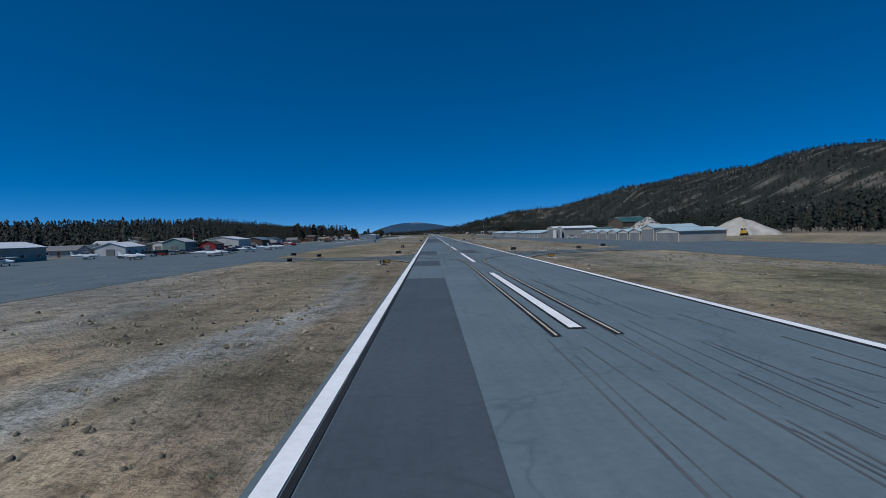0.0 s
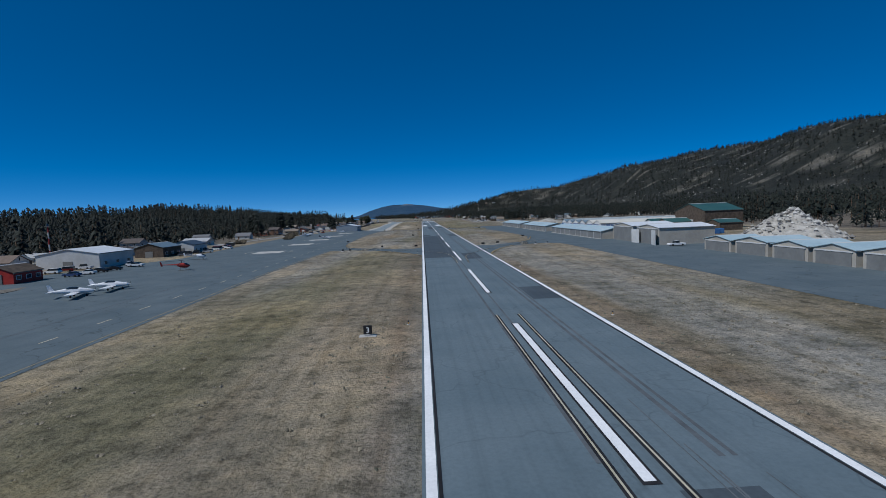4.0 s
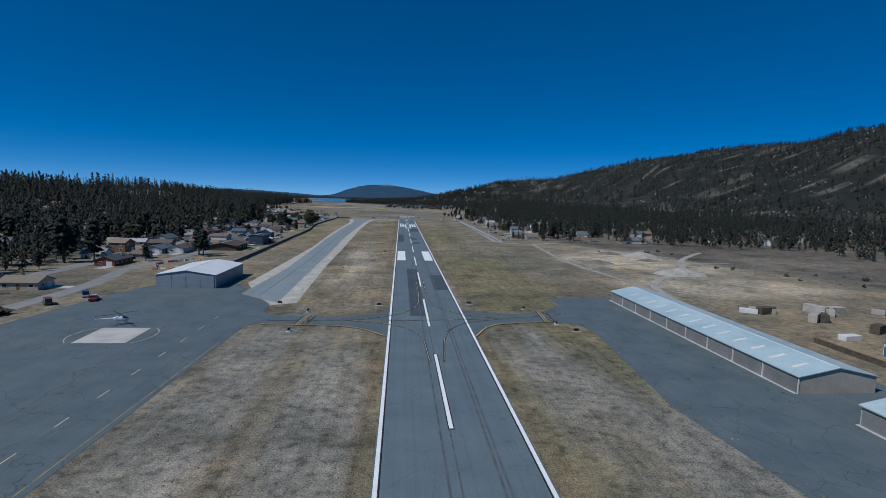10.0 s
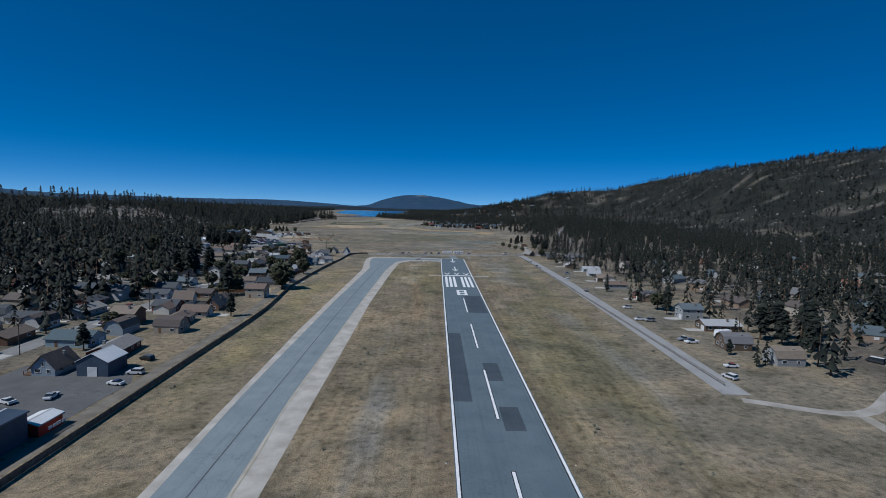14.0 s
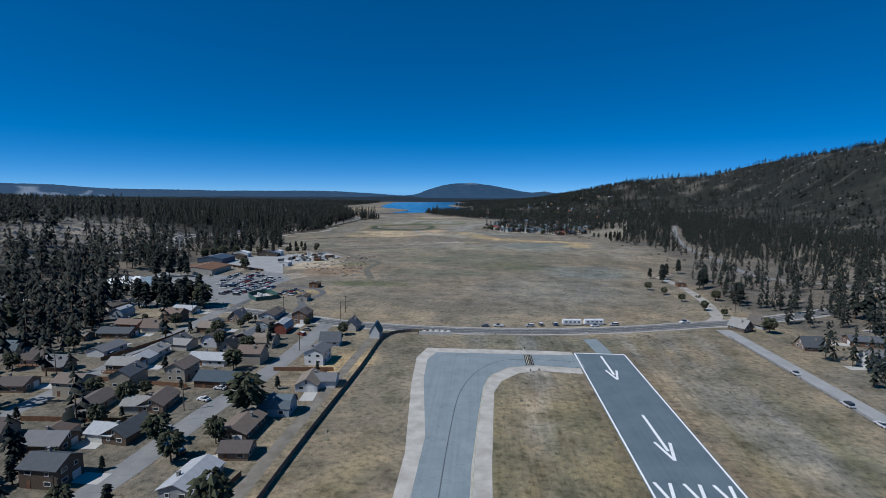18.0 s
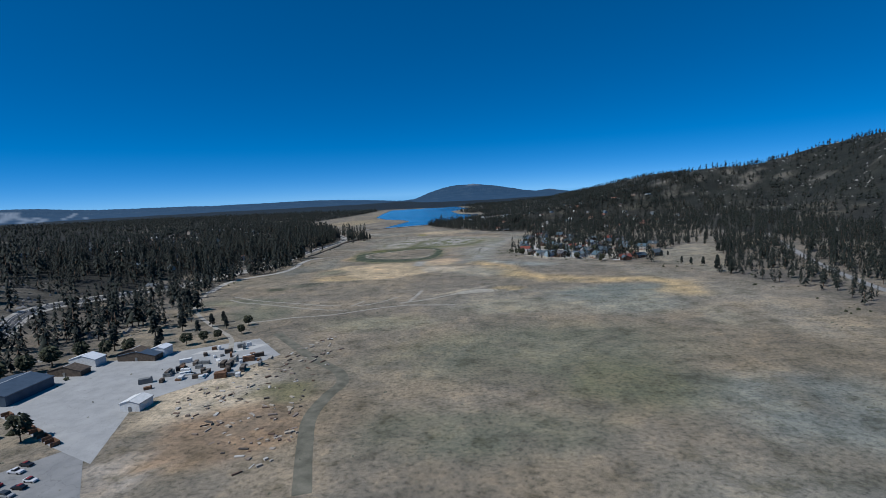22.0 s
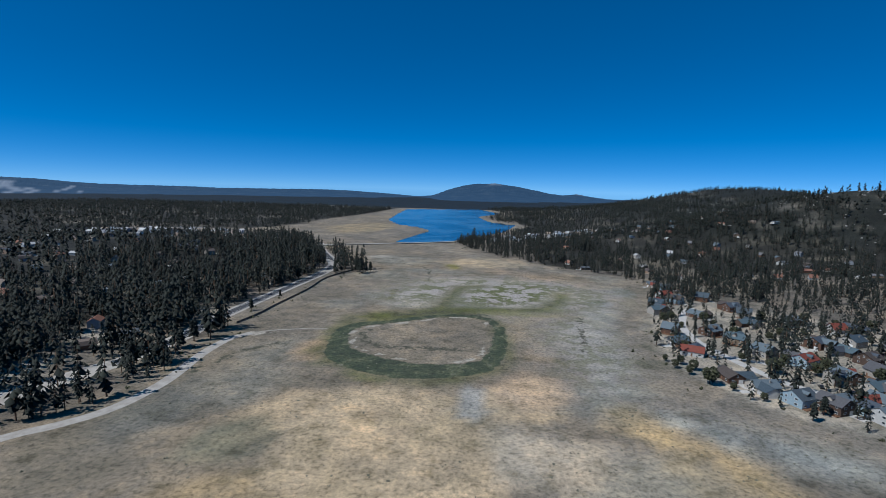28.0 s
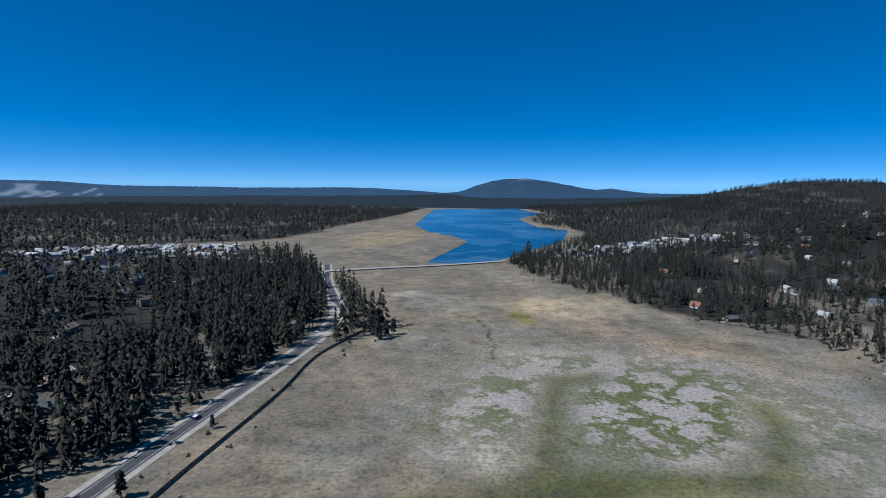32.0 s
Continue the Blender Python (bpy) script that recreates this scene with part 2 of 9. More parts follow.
M = {
    "ground": ground_material(),
    "runway": asphalt("runway_asphalt", (0.108, 0.147, 0.169), (0.143, 0.184, 0.206), 0.35, 0.34),
    "patch": asphalt("dark_sealcoat", (0.056, 0.073, 0.088), (0.078, 0.097, 0.112), 0.2, 0.3),
    "apron": asphalt("apron_asphalt", (0.084, 0.112, 0.126), (0.125, 0.155, 0.168), 0.7, 0.25),
    "taxi": asphalt("taxiway_asphalt", (0.2, 0.24, 0.255), (0.265, 0.305, 0.315), 0.4, 0.3),
    "dark_road": asphalt("dark_road_asphalt", (0.055, 0.058, 0.062), (0.085, 0.088, 0.092), 0.4),
    "road": asphalt("road_asphalt", (0.1, 0.1, 0.1), (0.15, 0.15, 0.148), 0.5),
    "street": asphalt("street_asphalt", (0.2, 0.2, 0.195), (0.28, 0.275, 0.265), 0.5),
    "shoulder": plain("gravel_shoulder", (0.33, 0.305, 0.265), (0.46, 0.43, 0.38), 0.2, 4.0, 0.95),
    "track": plain("bleached_track", (0.28, 0.255, 0.21), (0.4, 0.365, 0.305), 0.2, 4.0, 0.95),
    "ruts": plain("rutted_earth", (0.1, 0.096, 0.07), (0.2, 0.185, 0.14), 0.15, 2.0, 0.95),
    "dirt": plain("bare_dirt", (0.16, 0.142, 0.115), (0.25, 0.225, 0.185), 0.2, 3.0, 0.95),
    "old_boards": plain("old_fence_boards", (0.12, 0.1, 0.08), (0.2, 0.17, 0.14), 0.8, 6, 0.9),
    "pale_road": asphalt("pale_road_surface", (0.29, 0.29, 0.28), (0.38, 0.375, 0.36), 0.4),
    "concrete": plain("pale_concrete", (0.42, 0.41, 0.38), (0.55, 0.53, 0.49), 0.15, 3.0, 0.9),
    "yard": asphalt("yard_surface", (0.29, 0.29, 0.28), (0.39, 0.385, 0.37), 0.3),
    "pale_shoulder": plain("pale_crushed_stone", (0.4, 0.37, 0.32), (0.56, 0.525, 0.465), 0.2, 4.0, 0.95),
    "white": plain("white_paint", (0.8, 0.8, 0.79), (0.9, 0.9, 0.89), 0.3, 5.0, 0.7, wear=0.35),
    "yellow": plain("yellow_paint", (0.42, 0.385, 0.27), (0.57, 0.53, 0.41), 0.3, 4.0, 0.7),
    "faded": plain("worn_yellow_paint", (0.17, 0.165, 0.14), (0.34, 0.28, 0.14), 0.5, 3.0, 0.8),
    "black": plain("black_paint", (0.012, 0.012, 0.013), (0.03, 0.03, 0.032), 0.3, 4.0, 0.8),
    "rubber": plain("tyre_rubber_mark", (0.085, 0.096, 0.106), (0.13, 0.145, 0.157), 0.4, 6.0, 0.9),
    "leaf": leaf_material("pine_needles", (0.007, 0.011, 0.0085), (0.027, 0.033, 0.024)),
    "bush": leaf_material("bush_leaves", (0.025, 0.028, 0.014), (0.065, 0.07, 0.034)),
    "bark": plain("bark", (0.07, 0.045, 0.03), (0.14, 0.09, 0.06), 1.0, 8.0),
    "water": None,
}
M["far_range"], ft, fb = nodes_of("hazed_distant_woods", 1.0)
fv = place_of(ft)
# base tones shifted to blue, distance haze put into the colour
fc = ramp(ft, noise_node(ft, fv, 0.007, 9, 0.7), [(0.38, (0.006, 0.012, 0.017)), (0.54, (0.013, 0.021, 0.027)), (0.64, (0.028, 0.036, 0.038)), (0.74, (0.11, 0.11, 0.105))])
fc = mix(ft, "MULTIPLY", 0.8, fc, ramp(ft, noise_node(ft, fv, 0.06, 5, 0.7), [(0.35, (0.5,) * 3), (0.6, (1.1,) * 3)]))
fbare = ft.nodes.new("ShaderNodeVertexColor")
fbare.layer_name = "bare"
ft.links.new(mix(ft, "MIX", fbare.outputs[0], fc, (0.17, 0.18, 0.185)), fb.inputs["Base Color"])
fb.inputs["Emission Color"].default_value = (0.04, 0.13, 0.28, 1)     # blue air haze put in as a faint glow
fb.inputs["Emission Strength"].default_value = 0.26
M["water"], wtree, wb = nodes_of("lake_water", 0.12)
wv = place_of(wtree)
wtree.links.new(ramp(wtree, noise_node(wtree, wv, 0.006, 6, 0.6), [(0.36, (0.008, 0.034, 0.07)), (0.5, (0.016, 0.055, 0.105)), (0.56, (0.075, 0.15, 0.2)), (0.6, (0.03, 0.085, 0.14)), (0.68, (0.1, 0.17, 0.21)), (0.74, (0.025, 0.075, 0.13))]), wb.inputs["Base Color"])
bump(wtree, wb, noise_node(wtree, place_of(wtree), 0.08, 6, 0.7), 0.25, 1.0)


# ---- mesh helpers ----
def mesh_of(name, verts, faces, mats):
    me = bpy.data.meshes.new(name)
    me.from_pydata([tuple(v) for v in verts], [], faces)
    for m in mats if isinstance(mats, (list, tuple)) else [mats]:
        me.materials.append(m)
    me.update()
    return me


def part(name, me, parent=None, label="", at=None, kind="", category=""):
    ob = new(name, me)
    ob.parent = parent
    if at is not None:
        ob.matrix_basis = at
    return tagged(ob, label, category, "", kind)


def empty(name, m, label, category, group=""):
    ob = new(name)
    ob.empty_display_size = 0.5
    ob.matrix_basis = m
    return tagged(ob, label, category, group)


def box_data(x0, y0, z0, x1, y1, z1, bevel=0.0):
    if bevel <= 0:
        v = [(x, y, z) for z in (z0, z1) for y in (y0, y1) for x in (x0, x1)]
        return v, [(0, 2, 3, 1), (4, 5, 7, 6), (0, 1, 5, 4), (2, 6, 7, 3), (0, 4, 6, 2), (1, 3, 7, 5)]
    b = bevel
    rings = []
    for z, i in ((z0, b), (z0 + b, 0), (z1 - b, 0), (z1, b)):
        rings.append([(x0 + i + c, y0 + i, z) if 0 else p for c in (0,) for p in (
            (x0 + i + b, y0 + i, z), (x1 - i - b, y0 + i, z), (x1 - i, y0 + i + b, z), (x1 - i, y1 - i - b, z),
            (x1 - i - b, y1 - i, z), (x0 + i + b, y1 - i, z), (x0 + i, y1 - i - b, z), (x0 + i, y0 + i + b, z))])
    v = [p for r in rings for p in r]
    f = [tuple(range(7, -1, -1)), tuple(range(24, 32))]
    for k in range(3):
        for j in range(8):
            f.append((k * 8 + j, k * 8 + (j + 1) % 8, k * 8 + 8 + (j + 1) % 8, k * 8 + 8 + j))
    return v, f


def joined(*pieces):
    v, f = [], []
    for pv, pf in pieces:
        n = len(v)
        v += list(pv)
        f += [tuple(n + i for i in q) for q in pf]
    return v, f


def box(name, mat, x0, y0, z0, x1, y1, z1, bevel=0.0):
    return mesh_of(name, *box_data(x0, y0, z0, x1, y1, z1, bevel), mat)


def tube_data(rings, caps=True, n=8):
    """rings of (centre, radius_x, radius_z, axis point) along y: (x, y, z, rx, rz)."""
    v, f = [], []
    for x, y, z, rx, rz in rings:
        v += [(x + rx * math.cos(2 * math.pi * k / n), y, z + rz * math.sin(2 * math.pi * k / n)) for k in range(n)]
    for r in range(len(rings) - 1):
        f += [(r * n + k, r * n + n + k, r * n + n + (k + 1) % n, r * n + (k + 1) % n) for k in range(n)]
    if caps:
        f += [tuple(range(n)), tuple(range(len(v) - 1, len(v) - n - 1, -1))]
    return v, f


def pole_data(x, y, z0, z1, r0, r1, n=8):
    v = [(x + r * math.cos(2 * math.pi * k / n), y + r * math.sin(2 * math.pi * k / n), z) for z, r in ((z0, r0), (z1, r1)) for k in range(n)]
    f = [(k, (k + 1) % n, n + (k + 1) % n, n + k) for k in range(n)] + [tuple(range(n - 1, -1, -1)), tuple(range(n, 2 * n))]
    return v, f


def smooth_line(pts, step=4.0):
    """Catmull-Rom through the points of a plan."""
    p = [np.array(q, float) for q in pts]
    p = [2 * p[0] - p[1]] + p + [2 * p[-1] - p[-2]]
    out = []
    for a, b, c, d in zip(p, p[1:], p[2:], p[3:]):
        n = max(1, int(np.linalg.norm(c - b) / step))
        for k in range(n):
            t = k / n
            out.append(0.5 * (2 * b + (c - a) * t + (2 * a - 5 * b + 4 * c - d) * t * t + (3 * b - a - 3 * c + d) * t ** 3))
    return np.array(out + [p[-2]])


def ribbon_data(pts, width, z, step=4.0, curve=True, wob=0.0, follow=False):
    q = smooth_line(pts, step) if curve else np.array(pts, float)
    d = np.gradient(q, axis=0)
    d /= np.linalg.norm(d, axis=1)[:, None] + 1e-9
    nrm = np.stack([-d[:, 1], d[:, 0]], 1)
    v = []
    for k, (c, n) in enumerate(zip(q, nrm)):
        a = width / 2 * (1 + wob * noise.noise((c[0] * 0.08, c[1] * 0.08, 3.1)))
        b = width / 2 * (1 + wob * noise.noise((c[0] * 0.08, c[1] * 0.08, 9.7)))
        for s in (a, -b):
            x, y = c[0] + n[0] * s, c[1] + n[1] * s
            v.append((x, y, z + (float(height(np.array(x), np.array(y))) if follow else 0)))
    return v, [(2 * k + 1, 2 * k + 3, 2 * k + 2, 2 * k) for k in range(len(q) - 1)]


def flat(name, mat, pts, z, kind="structure", label="", category="", parent=None):
    """A flat piece of ground cover with the given outline."""
    bm = bmesh.new()
    f = bm.faces.new([bm.verts.new((x, y, z)) for x, y in pts])
    bmesh.ops.recalc_face_normals(bm, faces=[f])
    if f.normal.z < 0:
        f.normal_flip()
    bmesh.ops.triangulate(bm, faces=[f])
    me = bpy.data.meshes.new(name)
    bm.to_mesh(me)
    bm.free()
    me.materials.append(mat)
    return part(name, me, parent, label, kind=kind, category=category)


# ---- ground: one sheet with the valley, the hills and the far ranges ----
def bumps(x, y, rows):
    z = np.zeros(np.broadcast(x, y).shape)
    for cx, cy, sx, sy, turn, h in rows:
        c, s = math.cos(radians(turn)), math.sin(radians(turn))
        u, v = (x - cx) * c + (y - cy) * s, -(x - cx) * s + (y - cy) * c
        z = z + h * np.exp(-0.5 * ((u / sx) ** 2 + (v / sy) ** 2))
    return z


# x, y, half length, half width, turn, height
NORTH_RANGE = [(452, 3225, 154, 452, 0, 35), (500, 2696, 257, 112, 0, 74), (937, 2571, 167, 283, 0, 94), (1298, 2475, 331, 496, 0, 150), (1774, 1933, 425, 504, 0, 190), (1716, 1013, 400, 509, 0, 150), (955, 4021, 366, 541, 0, 121), (1232, 1611, 229, 297, 0, 71), (900, 2171, 89, 203, 0, 49)]
SOUTH_RANGE = [(-468, 1287, 133, 292, 0, 25), (-507, 1682, 158, 199, 0, 35), (-644, 2230, 173, 257, 0, 21), (-1727, 2113, 356, 785, 0, 39), (-1524, 894, 393, 700, 0, 39), (-1704, -202, 499, 699, 0, 54)]
HILLS = NORTH_RANGE + SOUTH_RANGE
LAKE = [(-372, 2568), (-340, 2566), (-290, 2575), (-255, 2615), (-200, 2760), (-139, 2896), (-105, 3167), (-190, 3290), (-240, 3600), (-150, 3900),
        (-260, 4330), (-640, 4150), (-580, 3600), (-535, 3246), (-453, 3040), (-392, 2980), (-340, 2871), (-352, 2760), (-366, 2640)]
SHORE_LEFT = [(-190, -400), (-166, 200), (-147, 450), (-175, 800), (-250, 1235), (-285, 1330), (-330, 1500), (-345, 1620), (-372, 1750), (-352, 1795), (-343, 1850), (-351, 1890), (-352, 1930), (-359, 1960), (-358, 2020), (-358, 2150), (-335, 2200), (-320, 2225),
              (-350, 2270), (-400, 2360), (-470, 2450), (-560, 2560), (-640, 2800), (-720, 3050), (-700, 3400), (-680, 3700), (-700, 4300), (-700, 5200)]
SHORE_RIGHT = [(160, -400), (175, 300), (200, 640), (150, 760), (122, 840), (130, 1000), (110, 1235), (100, 1300), (112, 1400), (150, 1500), (165, 1600), (135, 1690), (118, 1750),
               (100, 1790), (68, 1806), (38, 1820), (10, 1836), (-17, 1852), (-34, 1872), (-46, 1898), (-55, 1920), (-53, 1950), (-47, 1985), (-40, 2010), (-31, 2055), (-25, 2085), (0, 2150), (10, 2205), (5, 2225), (-30, 2265), (-70, 2305), (-145, 2380), (-200, 2470), (-250, 2590),
               (-190, 2780), (-130, 2896), (-80, 3100), (-110, 3230), (-180, 3330), (-225, 3600), (-130, 3900), (-230, 4330), (0, 5200)]


def side(x, y, line):
    """How far x lies to the right of a line that runs along y."""
    p = np.array(line, float)
    return x - np.interp(y, p[:, 1], p[:, 0])


def inside(x, y, poly):
    hit = np.zeros(np.broadcast(x, y).shape, bool)
    for (ax, ay), (bx, by) in zip(poly, poly[1:] + poly[:1]):
        if ay != by:
            hit ^= ((ay > y) != (by > y)) & (x < (bx - ax) * (y - ay) / (by - ay) + ax)
    return hit


def hash_noise(x, y, scale, seed):
    """Smooth value noise on a plan, for arrays."""
    u, v = x / scale + seed * 17.3, y / scale + seed * 31.7
    i, j = np.floor(u), np.floor(v)
    a, b = u - i, v - j
    a, b = a * a * (3 - 2 * a), b * b * (3 - 2 * b)

    def r(p, q):
        n = np.sin(p * 127.1 + q * 311.7 + seed * 74.7) * 43758.5453
        return n - np.floor(n)
    return (r(i, j) * (1 - a) + r(i + 1, j) * a) * (1 - b) + (r(i, j + 1) * (1 - a) + r(i + 1, j + 1) * a) * b


def fractal(x, y, scale, seed):
    return sum(hash_noise(x, y, scale / 2 ** k, seed + k) / 2 ** (k + 1) for k in range(4)) / 0.9375


def height(x, y):
    z = bumps(x, y, HILLS)
    open_l, open_r = side(x, y, SHORE_LEFT), side(x, y, SHORE_RIGHT)
    # the valley floor stays level between the two edges
    rise = np.clip(np.maximum(-open_l - 40, open_r - 60) / 260, 0, 1)
    z = z * rise * (0.78 + 0.44 * fractal(x, y, 420.0, 3)) + 5 * rise * fractal(x, y, 90.0, 5)
    # the lake's basin
    p = np.array(LAKE, float)
    d = np.full(np.broadcast(x, y).shape, 1e9)
    for (ax, ay), (bx, by) in zip(LAKE, LAKE[1:] + LAKE[:1]):
        t = np.clip(((x - ax) * (bx - ax) + (y - ay) * (by - ay)) / ((bx - ax) ** 2 + (by - ay) ** 2), 0, 1)
        d = np.minimum(d, np.hypot(x - ax - t * (bx - ax), y - ay - t * (by - ay)))
    z = z - np.where(inside(x, y, LAKE), np.clip(d / 15, 0, 1) * 3.0 + 0.1, 0)
    return z


def near_line(x, y, pts):
    d = np.full(np.broadcast(x, y).shape, 1e9)
    for (ax, ay), (bx, by) in zip(pts, pts[1:]):
        t = np.clip(((x - ax) * (bx - ax) + (y - ay) * (by - ay)) / ((bx - ax) ** 2 + (by - ay) ** 2 + 1e-9), 0, 1)
        d = np.minimum(d, np.hypot(x - ax - t * (bx - ax), y - ay - t * (by - ay)))
    return d


# patches of the open ground: x, y, half width, half length, turn, edge, colour
TAN, PALE, GREEN, GREY, OCHRE, SAGE = (0.42, 0.345, 0.245), (0.43, 0.38, 0.31), (0.155, 0.16, 0.095), (0.235, 0.225, 0.195), (0.4, 0.315, 0.195), (0.185, 0.183, 0.14)
BROWN, DARK = (0.235, 0.195, 0.145), (0.15, 0.145, 0.112)
PATCHES = []


def patches(*rows):
    PATCHES.extend(rows)


patches((-150, 540, 32, 190, 0, 0.3, (0.17, 0.152, 0.125)), (-18.6, 10, 2.8, 75, 0, 0.4, (0.27, 0.28, 0.28)), (-25, 90, 3, 60, 0, 0.5, (0.2, 0.18, 0.11)), (-190, 1010, 80, 250, 0, 0.25, (0.17, 0.155, 0.13)), (100, 1040, 28, 190, 0, 0.25, (0.2, 0.185, 0.155)))
patches((-215, 1820, 66, 48, 0, 0.2, TAN), (-232, 1762, 44, 24, 15, 0.3, OCHRE), (-142, 1852, 22, 28, 0, 0.25, TAN), (-168, 1842, 11, 18, 0, 0.3, (0.25, 0.26, 0.26)), (-86, 2002, 12, 18, 0, 0.4, (0.12, 0.12, 0.08)), (-20, 1620, 130, 60, 0, 0.5, GREY), (-60, 1500, 110, 60, 10, 0.5, SAGE), (-90, 1400, 60, 25, 0, 0.5, SAGE), (0, 1440, 60, 20, -10, 0.4, DARK), (-140, 1340, 40, 14, 0, 0.5, GREEN))
patches((-170, 1300, 20, 9, 0, 0.5, OCHRE), (0, 1330, 70, 60, 0, 0.5, GREY), (-110, 1660, 45, 5, 38, 0.4, PALE), (-275, 1715, 22, 10, 0, 0.4, DARK), (-300, 1640, 60, 20, 0, 0.5, SAGE), (-100, 2120, 40, 30, 0, 0.35, PALE), (-200, 2180, 45, 22, 0, 0.35, PALE), (-225, 2090, 22, 26, 30, 0.5, PALE))
patches((-240, 2240, 60, 25, 0, 0.5, GREY), (-70, 2220, 70, 40, -20, 0.5, BROWN), (-300, 2330, 60, 60, 0, 0.5, GREY), (-180, 2330, 80, 60, 0, 0.5, TAN), (-20, 2000, 25, 60, 0, 0.4, GREY), (-55, 1950, 12, 9, 0, 0.3, DARK), (-60, 1915, 14, 9, 0, 0.3, DARK))
patches((-170, 2010, 10, 40, 60, 0.4, BROWN), (-520, 2900, 90, 200, 0, 0.3, (0.3, 0.25, 0.17)), (40, 720, 45, 70, 0, 0.6, SAGE), (30, 560, 10, 50, 0, 0.6, DARK), (-35, 450, 8, 120, 0, 0.6, BROWN), (-30, 700, 12, 90, 0, 0.6, PALE), (-85, 950, 8, 180, 0, 0.5, (0.245, 0.215, 0.13)), (120, 720, 45, 45, 0, 0.5, PALE), (130, 640, 60, 30, 0, 0.5, PALE), (-160, 1420, 26, 34, 0, 0.4, BROWN))
patches((30, 1930, 70, 80, 0, 0.4, PALE), (-250, 2090, 14, 22, 0, 0.5, GREEN), (-165, 2160, 26, 10, 10, 0.5, GREEN), (-93, 2107, 10, 24, 0, 0.5, GREEN), (-140, 2192, 26, 10, 0, 0.4, PALE), (150, 730, 55, 70, 0, 0.4, PALE))
patches((-190, 1380, 26, 12, 0, 0.4, PALE), (-210, 1440, 34, 40, 0, 0.4, PALE), (-115, 1160, 18, 18, 0, 0.4, OCHRE), (-112, 1130, 16, 12, 0, 0.4, BROWN), (-20, 1195, 60, 12, 0, 0.5, SAGE), (40, 1100, 22, 90, 0, 0.5, GREY), (45, 930, 20, 60, 0, 0.5, BROWN), (-30, 1080, 10, 60, 0, 0.4, PALE), (-26, 980, 4, 90, 0, 0.4, (0.27, 0.21, 0.14)))
# green hollows, bleached silt and rosy grass where the meadow was last wet
LUSH, LIME, SILT, ROSE = (0.105, 0.125, 0.05), (0.2, 0.185, 0.06), (0.34, 0.32, 0.285), (0.33, 0.265, 0.2)
patches((-180, 2136, 22, 14, 0, 0.4, LUSH), (-198, 2094, 10, 34, 12, 0.5, LUSH), (-166, 2052, 16, 16, 0, 0.4, LUSH), (-100, 2092, 9, 26, -14, 0.4, LIME), (-118, 2062, 20, 8, 20, 0.4, LIME), (-106, 2132, 14, 7, 0, 0.5, LIME))
patches((-251, 2098, 13, 9, 20, 0.4, LIME), (-262, 2069, 7, 5, 0, 0.4, LIME), (-221, 2285, 12, 30, 25, 0.5, LIME), (-233, 2144, 18, 12, 20, 0.5, LIME), (-200, 2040, 26, 12, 0, 0.5, LUSH))
patches((-229, 2086, 20, 22, 0, 0.4, SILT), (-175, 2178, 26, 16, 0, 0.4, SILT), (-146, 2118, 28, 20, 0, 0.4, SILT), (-130, 2078, 20, 16, 0, 0.4, SILT), (-247, 2049, 24, 14, 0, 0.4, SILT), (-340, 2362, 24, 20, 0, 0.4, SILT))
patches((-130, 2220, 22, 28, 20, 0.6, ROSE), (-92, 2206, 22, 28, 20, 0.6, ROSE), (-70, 2188, 14, 30, 15, 0.6, ROSE), (-162, 2254, 22, 30, 20, 0.6, ROSE))
patches((-62, 2090, 14, 26, 0, 0.4, (0.22, 0.245, 0.26)), (-34, 2150, 16, 34, 0, 0.4, (0.2, 0.21, 0.2)), (-32, 2225, 30, 34, 0, 0.5, GREY), (-280, 2076, 22, 28, 0, 0.5, GREY), (-303, 2040, 26, 24, 0, 0.5, GREY), (-288, 2230, 14, 12, 0, 0.3, DARK), (-300, 2200, 44, 40, 0, 0.6, GREY))
patches((-153, 1800, 34, 30, 0, 0.4, PALE), (-125, 1790, 30, 26, 0, 0.4, PALE), (-180, 1788, 24, 26, 0, 0.4, PALE), (-148, 1872, 12, 20, 0, 0.4, ROSE), (-134, 1918, 9, 30, 0, 0.4, ROSE), (-277, 1910, 13, 26, 15, 0.25, (0.45, 0.33, 0.225)), (-315, 1830, 26, 60, 0, 0.5, (0.18, 0.175, 0.155)), (-300, 1905, 20, 40, 0, 0.5, (0.22, 0.21, 0.18)))
patches((-292, 1854, 26, 34, 0, 0.4, GREY), (-268, 1800, 18, 26, 0, 0.4, SAGE), (-170, 1862, 7, 14, 0, 0.4, GREY), (-116, 1850, 16, 26, 0, 0.5, (0.27, 0.265, 0.24)), (-90, 1770, 40, 40, 0, 0.4, (0.33, 0.305, 0.25)))
patches((-262, 1600, 34, 34, 0, 0.5, SAGE), (-60, 1600, 60, 26, 0, 0.6, (0.27, 0.255, 0.205)), (20, 1600, 50, 40, 0, 0.6, (0.25, 0.25, 0.215)), (-160, 1560, 60, 26, 0, 0.6, (0.225, 0.215, 0.165)))
patches((-206, 1802, 50, 62, 12, 0.14, TAN), (-295, 1698, 13, 9, 0, 0.3, (0.07, 0.075, 0.045)), (-236, 2082, 21, 48, 14, 0.16, (0.39, 0.36, 0.315)), (-136, 2098, 27, 52, -8, 0.16, (0.39, 0.36, 0.315)), (-182, 2141, 24, 13, 20, 0.3, LUSH), (-188, 2062, 26, 26, 0, 0.3, LUSH), (-160, 2038, 58, 9, -4, 0.3, LIME), (-103, 2084, 9, 36, -12, 0.3, LUSH))
